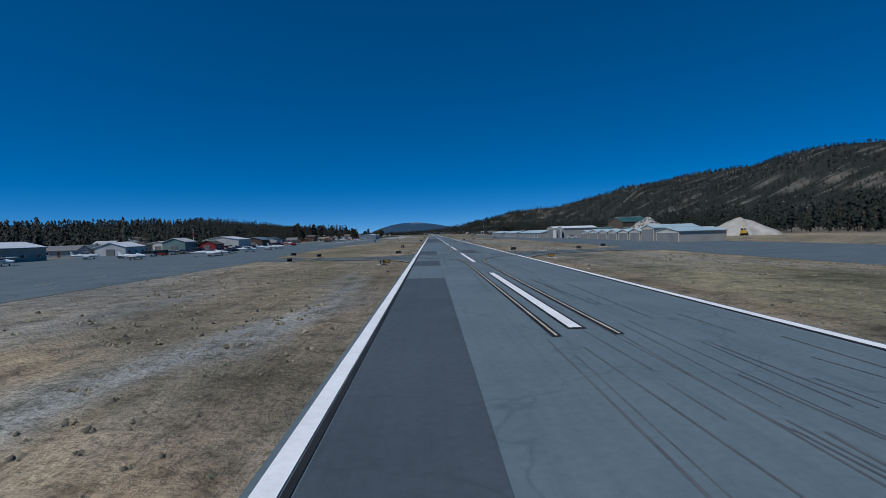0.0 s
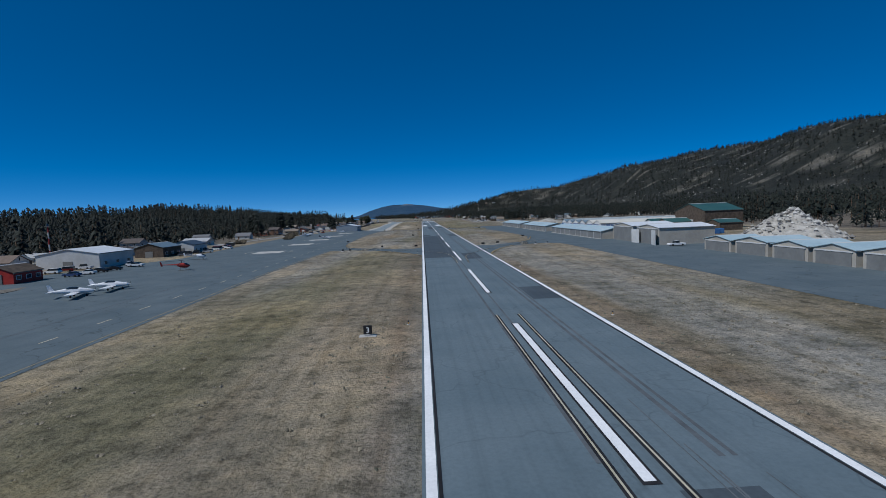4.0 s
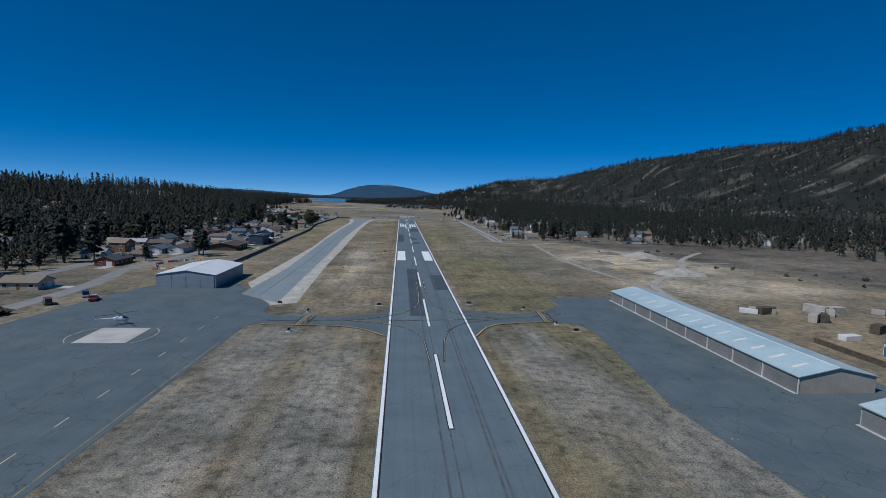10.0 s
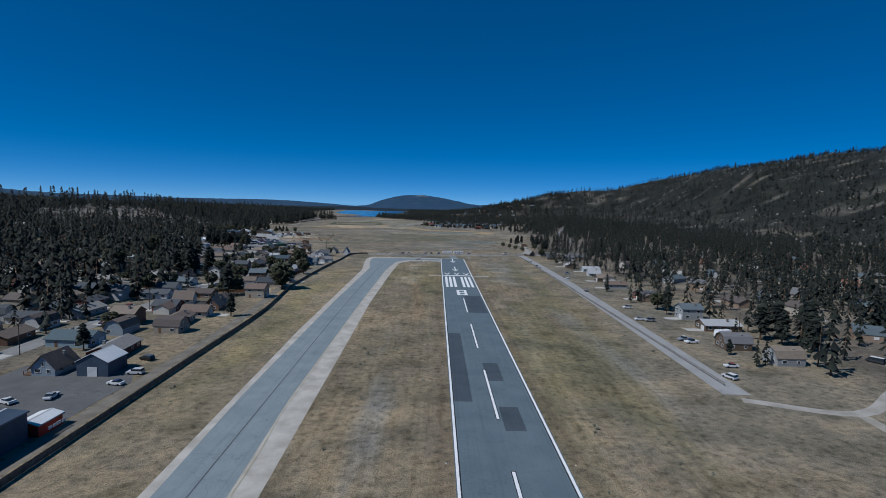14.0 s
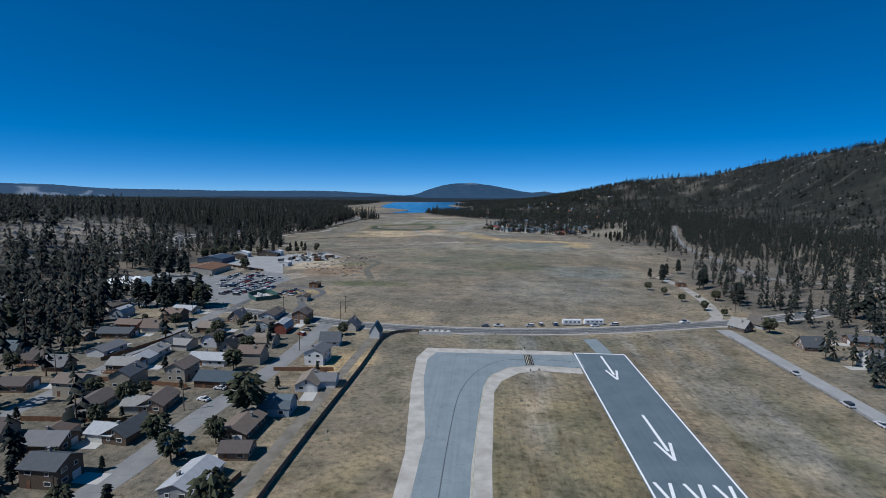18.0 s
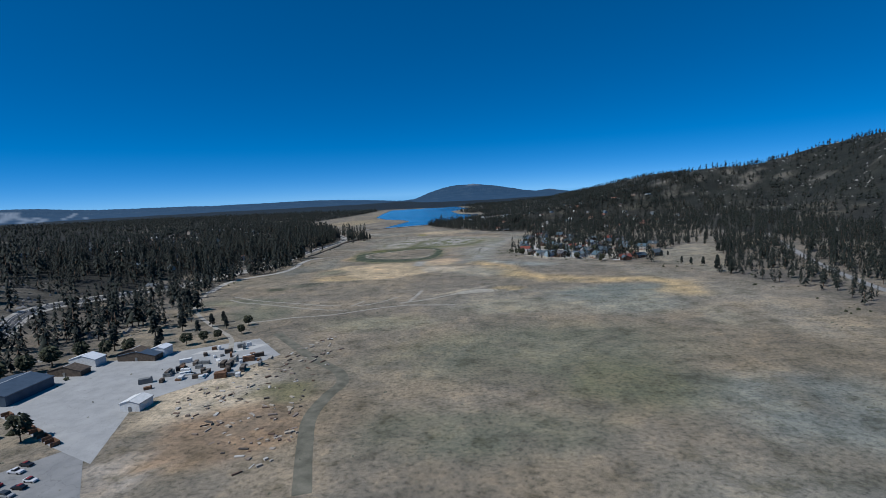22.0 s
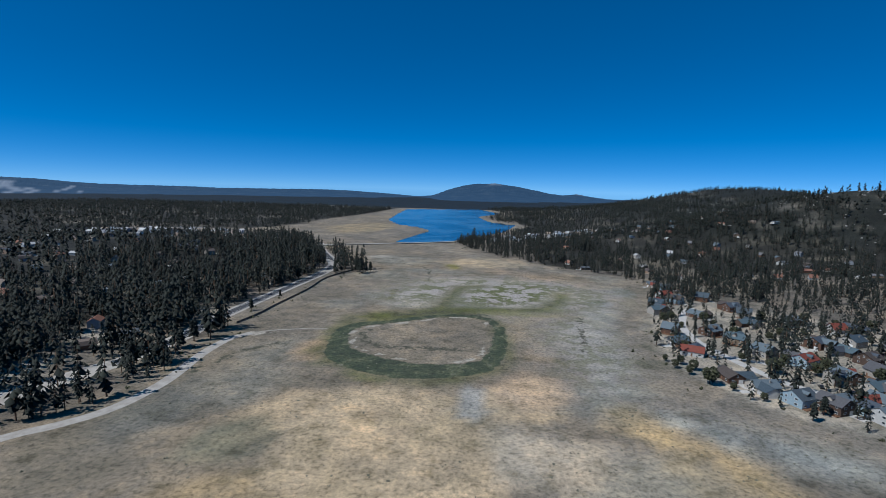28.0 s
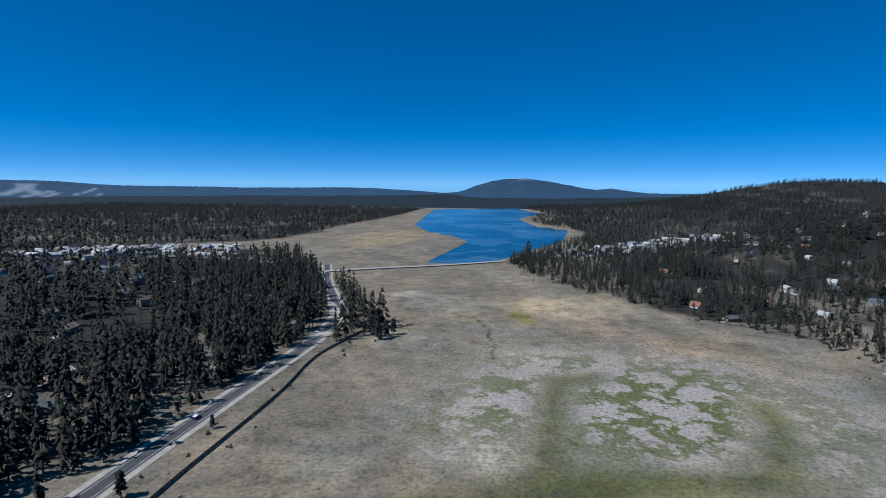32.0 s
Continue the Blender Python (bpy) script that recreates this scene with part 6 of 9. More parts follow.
rows = []
for _ in range(2600):
    x, y = rt.uniform(-900, -400), rt.uniform(1640, 2500)
    if len(rows) < 170 and side(np.array(x), np.array(y), SHORE_LEFT) < -45 and all(math.hypot(x - a, y - b) > 26 for a, b in spots_taken) and fractal(np.array(x), np.array(y), 130.0, 121) > 0.42:
        spots_taken.append((x, y))
        rows.append((rt.randrange(5), x, y, rt.uniform(0, 360)))
far_houses("southern_wood_houses", rows, "brown and grey cabins scattered through the southern wood")
rows = []
for _ in range(900):
    x, y = rt.uniform(-60, 360), rt.uniform(2240, 2800)
    if len(rows) < 60 and side(np.array(x), np.array(y), SHORE_RIGHT) > 14 and all(math.hypot(x - a, y - b) > 26 for a, b in spots_taken):
        spots_taken.append((x, y))
        rows.append((rt.randrange(5), x, y, rt.uniform(0, 360)))
far_houses("northern_shore_houses", rows, "pale and brown houses along the northern shore")
rows = []
for _ in range(700):
    x, y = rt.uniform(150, 380), rt.uniform(840, 1260)
    if len(rows) < 45 and all(math.hypot(x - a, y - b) > 30 for a, b in spots_taken):
        spots_taken.append((x, y))
        rows.append((rt.randrange(5), x, y, rt.uniform(0, 360)))
far_houses("northern_wood_houses", rows, "houses standing among the northern pines")
rows = []
for _ in range(2500):
    x, y = rt.uniform(-440, -235), rt.uniform(660, 1240)
    if len(rows) < 120 and all(math.hypot(x - a, y - b) > 18 for a, b in spots_taken):
        spots_taken.append((x, y))
        rows.append((rt.randrange(5), x, y, rt.choice((0, 90, 180, 270))))
far_houses("back_street_houses", rows, "houses of the town's back streets under the pines")
# pale roofs of two villages by the lake
FAR_TOWN = [(-960, 2420), (-830, 2440), (-700, 2490), (-560, 2440), (-545, 2490), (-640, 2540), (-730, 2625), (-820, 2600), (-920, 2510)]
NORTH_TOWN = [(-190, 2640), (-100, 2660), (60, 2800), (220, 2930), (200, 3000), (80, 2960), (-60, 2800), (-150, 2720)]
M["village_roof"] = by_object("village_roof", [(0.42, 0.43, 0.44), (0.58, 0.58, 0.56), (0.26, 0.28, 0.3), (0.2, 0.18, 0.16), (0.34, 0.27, 0.2), (0.3, 0.35, 0.4), (0.16, 0.15, 0.14)], 0.7, island=True)
for name, zone, many in (("lake_village_roofs", FAR_TOWN, 110), ("north_shore_village_roofs", NORTH_TOWN, 75)):
    xs, ys = [p[0] for p in zone], [p[1] for p in zone]
    pieces = []
    for _ in range(4000):
        x, y = rt.uniform(min(xs), max(xs)), rt.uniform(min(ys), max(ys))
        if len(pieces) >= many or not inside(np.array(x), np.array(y), zone) or any(math.hypot(x - a, y - b) < 13 for a, b in spots_taken):
            continue
        spots_taken.append((x, y))
        w, l, h, co = rt.uniform(4, 9), rt.uniform(3.5, 6), rt.uniform(3.5, 6), rt.uniform(-1.2, 1.2)
        z = float(height(np.array(x), np.array(y)))
        vs = [(a * w, b * l, q) for q in (-1, h) for a, b in ((-1, -1), (1, -1), (1, 1), (-1, 1))] + [(-w, 0, h + l * 0.5), (w, 0, h + l * 0.5)]
        pieces.append(([(x + u * math.cos(co) - v * math.sin(co), y + u * math.sin(co) + v * math.cos(co), z + q) for u, v, q in vs], [(0, 1, 5, 4), (1, 2, 6, 9, 5), (2, 3, 7, 6), (3, 0, 4, 8, 7), (4, 5, 9, 8), (6, 7, 8, 9)]))
    part(name, mesh_of(name, *joined(*pieces), M["village_roof"]), None, "pale gabled houses of a far lakeside village", kind="stuff", category="houses")
pieces = []
for k in range(46):
    u = rt.random()
    x, y, w, l, h = -890 + 150 * u + rt.uniform(-26, 26), 2480 + 190 * u + rt.uniform(-30, 30), rt.uniform(9, 30), rt.uniform(8, 18), rt.uniform(4, 7)
    pieces.append(([(x + a * w / 2 + b * l * 0.3, y + b * l / 2 - a * w * 0.3, z) for z in (-1, h) for a, b in ((-1, -1), (1, -1), (1, 1), (-1, 1))], [(0, 1, 5, 4), (1, 2, 6, 5), (2, 3, 7, 6), (3, 0, 4, 7), (4, 5, 6, 7)]))
part("village_halls", mesh_of("village_halls", *joined(*pieces), M["metal_pale"]), None, "pale flat-roofed buildings of the far village", kind="stuff", category="buildings")


# ---- airport buildings ----
def shed(name, x0, x1, y0, y1, h, rise, along, wall, roof, label, over=0.3, category="hangar"):
    """A gabled metal building; the ridge runs along x or y."""
    cx, cy = (x0 + x1) / 2, (y0 + y1) / 2
    w, l = (x1 - x0, y1 - y0) if along == "y" else (y1 - y0, x1 - x0)
    ob = empty(name, pose(cx, cy, 0, 0, 0, 0 if along == "y" else -90), label, category)
    part("wall", mesh_of("wall", *prism_data([(-w / 2, -0.3), (w / 2, -0.3), (w / 2, h), (0, h + rise - 0.06), (-w / 2, h)], -l / 2, l / 2), M[wall]), ob)
    s = rise / (w / 2)
    part("roof", mesh_of("roof", *roof_data([(-w / 2 - over, h - s * over), (0, h + rise), (w / 2 + over, h - s * over)], -l / 2 - over, l / 2 + over, 0.15), M[roof]), ob)
    part("ridge_cap", mesh_of("ridge_cap", *roof_data([(-0.35, h + rise + 0.1 - 0.35 * s), (0, h + rise + 0.17), (0.35, h + rise + 0.1 - 0.35 * s)], -l / 2 - over, l / 2 + over, 0.04), M["metal_pale"]), ob)
    for sx in (-1, 1):
        part("gutter", mesh_of("gutter", *box_data(sx * (w / 2 + over) - 0.08, -l / 2 - over, h - s * over - 0.12, sx * (w / 2 + over) + 0.08, l / 2 + over, h - s * over + 0.02), M["door_grey"]), ob)
    return ob, w, l


def hangar_row(y0, y1, bays, skylights):
    ob, w, l = shed("hangar", 68, 84, y0, y1, 3.4, 1.7, "y", "tan_wall", "ice_roof", "long tan hangar row with a pale metal roof")
    n = bays
    for k in range(n):
        y = -l / 2 + l * (k + 0.5) / n
        part("hangar_door", box("hangar_door", M["door_grey"], -0.06, -l / n / 2 + 0.35, 0, 0.06, l / n / 2 - 0.35, 3.0), ob, at=pose(-w / 2 - 0.05, y, 0))
        part("door_post", box("door_post", M["metal_pale"], -0.1, -0.12, 0, 0.1, 0.12, 3.2), ob, at=pose(-w / 2 - 0.08, -l / 2 + l * k / n, 0))
    part("plinth", box("plinth", M["concrete"], -0.6, -l / 2, 0, 0.0, l / 2, 0.12), ob, at=pose(-w / 2 - 0.15, 0, 0))
    if skylights:
        s = 1.7 / (w / 2)
        for k in range(skylights):
            y = -l / 2 + l * (k + 0.6) / skylights * 0.9
            for x in (-4.6, 4.6):
                z = 3.4 + 1.7 - s * abs(x)
                part("skylight", mesh_of("skylight", [(x - 1.7, y, z + 0.175 + s * 1.7 * (1 if x < 0 else -1) * -1), (x + 1.7, y, z + 0.175 + s * 1.7 * (1 if x < 0 else -1)), (x + 1.7, y + 1.0, z + 0.175 + s * 1.7 * (1 if x < 0 else -1)), (x - 1.7, y + 1.0, z + 0.175 - s * 1.7 * (1 if x < 0 else -1))], [(0, 1, 2, 3)], M["trim"]), ob)


hangar_row(342, 426, 9, 14)
hangar_row(442, 513, 8, 12)
hangar_row(526, 612, 9, 13)
for x0, x1, y0, y1, h in ((72, 90, 318, 338, 6.2), (72, 92, 296, 314, 6.0), (75, 86, 260, 273, 3.3), (75, 88, 245, 258, 3.6), (75, 87, 232, 243.4, 3.4), (75, 87, 219.6, 230.6, 3.4), (75, 88, 207, 218, 3.5), (75, 88, 195, 205.6, 3.7), (75, 92, 182.6, 193.6, 4.9), (75, 91, 164, 181, 3.6)):
    ob, w, l = shed("hangar", x0, x1, y0, y1, h, 1.1, "x", "tan_wall", "metal_roof" if h > 5 else "ice_roof", "single tan hangar with a closed bifold door")
    part("hangar_door", box("hangar_door", M["door_grey"], -w / 2 + 0.9, -0.07, 0, w / 2 - 0.9, 0.07, h - 0.5), ob, at=pose(0, -l / 2 - 0.06, 0))
    part("door_track", box("door_track", M["metal_pale"], -w / 2 + 0.6, -0.12, 0, w / 2 - 0.6, 0.12, 0.25), ob, at=pose(0, -l / 2 - 0.1, h - 0.5))
for sx in (-1, 1):
    part("open_hangar_door", box("open_hangar_door", M["metal_pale"], -0.1, -2.4, 0, 0.1, 2.4, 5.2, 0.03), None, "tall pale hangar door leaf standing open", at=pose(70.6, 305 + sx * 7.5, 0, 0, 0, 10 * sx), category="door")

ob, w, l = shed("storage_hangar", -97, -76, 628, 660, 5.0, 1.6, "y", "hangar_shade", "metal_roof", "large white metal hangar, walls toned blue-grey for shade")
for k in range(4):
    part("door_leaf", box("door_leaf", M["hangar_shade"], -2.4, -0.08, 0, 2.4, 0.08, 4.6), ob, at=pose(-7.5 + 5 * k, -l / 2 - 0.06 - 0.05 * (k % 2), 0))
ob, w, l = shed("workshop", -111, -101.8, 787, 803.5, 6.2, 0.4, "y", "navy_wall", "navy_wall", "dark blue flat-roofed workshop beside the fence", category="building")
ob, w, l = shed("red_store", -105.5, -100.5, 804.6, 811.6, 2.7, 0.7, "y", "red_paint", "metal_roof", "red store shed with a white roof", category="shed")
for k in range(4):
    part("sign_bar", box("sign_bar", M["trim"], -0.05, -0.5, 0, 0.05, 0.5, 0.7), ob, at=pose(4.06, -2.2 + 1.3 * k, 1.4))
shed("pump_house", -108, -103, 1196, 1204, 3.0, 4.2, "y", "metal_pale", "green_roof", "small steep-roofed white shed on a paved pad", category="shed")

for k, y in enumerate((456, 472, 488, 504, 520, 536)):
    ob, w, l = shed("storage_unit_row", 109, (150, 174, 186, 188, 186, 182)[k], y, y + 12.5, 3.4, 1.9, "x", "trim", "cream_roof" if k < 2 else "blue_roof", "white storage building with a cream metal roof" if k < 2 else "white storage building with a blue metal roof", category="storage building")
    for j in range(5):
        part("roller_door", box("roller_door", M["blue_paint"], -1.0, -0.06, 0, 1.0, 0.06, 2.5), ob, at=pose(-w / 2 + w * (j + 0.5) / 5, -l / 2 - 0.05, 0))
    for j in range(12):
        part("roller_door", box("roller_door", M["blue_paint"], -0.06, -1.3, 0, 0.06, 1.3, 2.4), ob, at=pose(w / 2 + 0.05, -l / 2 + l * (j + 0.5) / 12, 0))
part("yard_wall", mesh_of("yard_wall", *box_data(101, 430, 0, 101.5, 560, 1.3), M["wood_dark"]), None, "low dark block wall behind the hangars", kind="structure")
ob, w, l = shed("barn", 146, 168, 396, 428, 10, 4.0, "x", "wood_dark", "green_roof", "tall dark barn with a green metal roof", category="barn")
part("barn_door", box("barn_door", M["trim"], -4, -0.1, 0, 4, 0.1, 5), ob, at=pose(0, -l / 2 - 0.08, 0))
shed("open_shed", 128, 142, 402, 414, 4.2, 2.0, "x", "wood_dark", "green_roof", "small dark shed with a green roof", category="shed")
shed("canopy", 140, 152, 372, 384, 4.0, 1.6, "x", "wood_dark", "green_roof", "open yard canopy with a green roof", category="shed")
shed("gatehouse", 137, 146, 440, 450, 3.6, 1.8, "x", "trim", "green_roof", "small white gatehouse with a green metal roof", 0.6, category="gatehouse")
rb = random.Random(4)
for k in range(9):
    x, y = 118 + rb.uniform(0, 40), 345 + rb.uniform(0, 60)
    part("skip_container", mesh_of("skip_container", *joined(box_data(-3, -1.2, 0, 3, 1.2, 2.2, 0.1)), M[("blue_paint", "blue_paint", "yellow_machine", "trim", "blue_paint")[k % 5]]), None, "steel container standing in the yard", at=pose(x, y, 0, 0, 0, rb.uniform(0, 180)), category="container")
for k in range(26):
    x, y = 108 + rb.uniform(0, 80), 560 + rb.uniform(0, 36)
    part("stored_crate", mesh_of("stored_crate", *box_data(-rb.uniform(1.5, 5), -1.2, 0, rb.uniform(1.5, 4), 1.2, rb.uniform(1.2, 2.8), 0.06), M[("tan_wall", "trim", "yellow_machine", "rubble", "door_grey", "wood_dark")[k % 6]]), None, "weathered crate in the storage yard", at=pose(x, y, 0, 0, 0, rb.uniform(0, 180)), category="crate")


ob, w, l = shed("clubhouse", -124, -107.5, 750, 772, 3.0, 1.6, "y", "wood_dark", "wood_dark", "low clubhouse with a broad dark roof beside a lawn", 0.9, category="building")
part("door", box("door", M["trim"], -0.06, -0.6, 0, 0.06, 0.6, 2.1), ob, at=pose(w / 2 + 0.04, 3, 0))
for y in (-7, -3, 7):
    part("window", box("window", M["glass"], -0.05, -0.9, 0, 0.05, 0.9, 1.1), ob, at=pose(w / 2 + 0.03, y, 1.0))
ob, w, l = shed("tall_shed", -119, -110, 842, 851, 4.4, 2.4, "y", "navy_wall", "metal_roof", "blue-walled shed with a bright white gable roof", category="shed")
part("door", box("door", M["trim"], -1.4, -0.06, 0, 1.4, 0.06, 2.8), ob, at=pose(0, -l / 2 - 0.05, 0))


def heap(name, x, y, rx, ry, h, mat, label, seed):
    """A heap of tipped spoil, lumpy, with its foot on the ground."""
    n, m = 40, 14
    v, f = [], []
    for j in range(m + 1):
        u = j / m
        for k in range(n):
            a = 2 * math.pi * k / n
            r = (1 - u) * (1 + 0.22 * noise.noise((math.cos(a) * 2, math.sin(a) * 2, seed)))
            z = h * (u ** 0.85) * (1 + 0.12 * noise.noise((math.cos(a) * 6 * r, math.sin(a) * 6 * r, seed + 5.0)))
            s = 0.5 * noise.noise((a * 9, u * 12, seed))
            v.append((rx * r * math.cos(a) + s, ry * r * math.sin(a) + s, z if j else -0.2))
    for j in range(m):
        f += [(j * n + k, j * n + (k + 1) % n, (j + 1) * n + (k + 1) % n, (j + 1) * n + k) for k in range(n)]
    return part(name, mesh_of(name, v, f, mat), None, label, at=pose(x, y, 0), category="heap")


heap("spoil_mound", 126, 304, 15, 20, 10.5, M["rubble"], "tall grey heap of broken concrete", 1.0)
heap_ob = [o for o in scene.objects if o.name == "spoil_mound"][0]
rk = random.Random(61)
pieces = []
for _ in range(900):
    p = rk.choice(heap_ob.data.vertices).co
    if p.z < 0.2:
        continue
    r = 0.3 + 1.1 * rk.random() ** 3
    o = (126 + p.x + rk.uniform(-1.2, 1.2), 304 + p.y + rk.uniform(-1.2, 1.2), p.z + rk.uniform(-0.3, 0.15))
    pieces.append(([(o[0] + a * r * rk.uniform(0.6, 1.3), o[1] + b * r * rk.uniform(0.6, 1.3), o[2] + c * r * rk.uniform(0.5, 1)) for a, b, c in ((1, 0, 0), (-1, 0, 0), (0, 1, 0), (0, -1, 0), (0, 0, 1), (0, 0, -1))], [(0, 2, 4), (2, 1, 4), (1, 3, 4), (3, 0, 4), (2, 0, 5), (1, 2, 5), (3, 1, 5), (0, 3, 5)]))
part("rubble_chunks", mesh_of("rubble_chunks", *joined(*pieces), by_object("concrete_chunks", [(0.5, 0.48, 0.44), (0.3, 0.29, 0.27), (0.42, 0.4, 0.36), (0.2, 0.19, 0.18), (0.58, 0.56, 0.52)], 0.95, island=True)), None, "broken concrete chunks lying on the heap", kind="stuff", category="rubble")
heap("spoil_mound", 150, 250, 16, 22, 9, M["shoulder"], "tan heap of sand", 2.0)
heap("spoil_mound", 215, 575, 24, 14, 5, M["rubble"], "pale heap of gravel behind the storage rows", 3.0)
heap("spoil_mound", 132, 677, 14, 9, 3.5, M["shoulder"], "low pale gravel heap in the pit", 4.0)
for k, (x, y, a, c, h) in enumerate(((132, 765, 8, 6, 1.8), (105, 716, 9, 6, 2.0), (98, 692, 6, 5, 1.2), (162, 780, 9, 7, 2.0), (142, 730, 7, 5, 1.4))):
    heap("spoil_mound", x, y, a, c, h, M["dirt"], "low brown mound of dug earth in the pit", 20.0 + k)
heap("spoil_mound", 149, 754, 12, 10, 3.2, M["shoulder"], "low pale gravel heap in the pit", 5.0)


def excavator(m):
    ob = empty("excavator", m, "yellow excavator standing on the spoil heap", "excavator")
    for sx in (-1, 1):
        part("track", mesh_of("track", *prism_data([(-1.9, 0.2), (-1.6, 0), (1.6, 0), (1.9, 0.2), (1.9, 0.7), (1.6, 0.9), (-1.6, 0.9), (-1.9, 0.7)], sx * 1.2 - 0.3, sx * 1.2 + 0.3), M["black"]), ob)
    part("body", box("body", M["yellow_machine"], -2.2, -1.3, 1.0, 1.2, 1.3, 2.4, 0.15), ob)
    part("cab", box("cab", M["glass"], 0.2, 0.2, 2.3, 1.5, 1.2, 3.4, 0.1), ob)
    part("boom", mesh_of("boom", *prism_data([(0.8, 1.6), (1.2, 1.5), (3.6, 5.2), (3.4, 5.7), (3.0, 5.5)], -0.3, 0.1), M["yellow_machine"]), ob)
    part("stick", mesh_of("stick", *prism_data([(3.1, 5.4), (3.6, 5.6), (5.6, 2.6), (5.3, 2.4)], -0.25, 0.05), M["yellow_machine"]), ob)
    part("bucket", mesh_of("bucket", *prism_data([(5.0, 2.6), (5.8, 2.7), (6.0, 1.7), (5.2, 1.4), (4.8, 1.9)], -0.6, 0.4), M["door_grey"]), ob)


excavator(pose(140, 232, 0, 0, 0, 60))

# buildings behind the southern apron
for x0, x1, y0, y1, h, wall, roof, lab in ((-138, -127, 246, 258, 4.6, "green_wall", "metal_pale", "grey-green gabled workshop"), (-126, -117, 257, 267, 3.0, "red_paint", "wood_dark", "red store with a brown roof"), (-164, -142, 270, 282, 3.2, "trim", "metal_roof", "long low white building"), (-142, -121, 298, 318, 5.0, "metal_pale", "metal_roof", "white gabled hangar with a small tower"),
                                           (-134, -122, 342, 358, 4.2, "wood_dark", "blue_roof", "grey-roofed airport office"), (-130, -118, 362, 376, 4.0, "metal_pale", "navy_wall", "white-fronted hangar with a dark roof"), (-160, -146, 240, 252, 3.6, "tan_wall", "wood_dark", "tan house by the airfield"), (-184, -172, 286, 299, 6.0, "trim", "wood_dark", "white house by the airfield"),
                                           (-140, -128, 200, 214, 3.4, "metal_pale", "metal_roof", "white metal shed"), (-150, -136, 150, 170, 4.4, "tan_wall", "metal_roof", "tan hangar with a pale roof"), (-156, -140, 60, 84, 5, "metal_pale", "blue_roof", "white hangar with a blue roof"), (-158, -142, 100, 120, 4.2, "wood_brown", "wood_dark", "brown timber building")):
    ob, w, l = shed("airport_building", x0, x1, y0, y1, h, 1.8, "y", wall, roof, lab + " beside the apron", category="building")
    part("door", box("door", M["door_grey"], -1.6, -0.08, 0, 1.6, 0.08, 2.6), ob, at=pose(0, -l / 2 - 0.05, 0))
    for k in range(3):
        part("window", WIN[("x", 1.8, 1.2)], ob, at=pose(w / 2, -l / 3 + l / 3 * k, 1.0))
heap("earth_bank", -108, 216, 5, 34, 1.4, M["dirt"], "low bank of pale dirt beside the apron", 6.0)


def beacon_tower(m):
    ob = empty("beacon_tower", m, "slim red and white airport beacon tower", "tower")
    for k in range(6):
        part("mast_section", mesh_of("mast_section", *pole_data(0, 0, 2.5 * k, 2.5 * k + 2.5, 0.32 - 0.02 * k, 0.3 - 0.02 * k), M["red_paint" if k % 2 else "trim"]), ob)
    part("platform", box("platform", M["door_grey"], -0.9, -0.9, 15, 0.9, 0.9, 15.15), ob)
    part("beacon", mesh_of("beacon", *pole_data(0, 0, 15.15, 16.2, 0.4, 0.3), M["glass"]), ob)


beacon_tower(pose(-166, 338, 0))


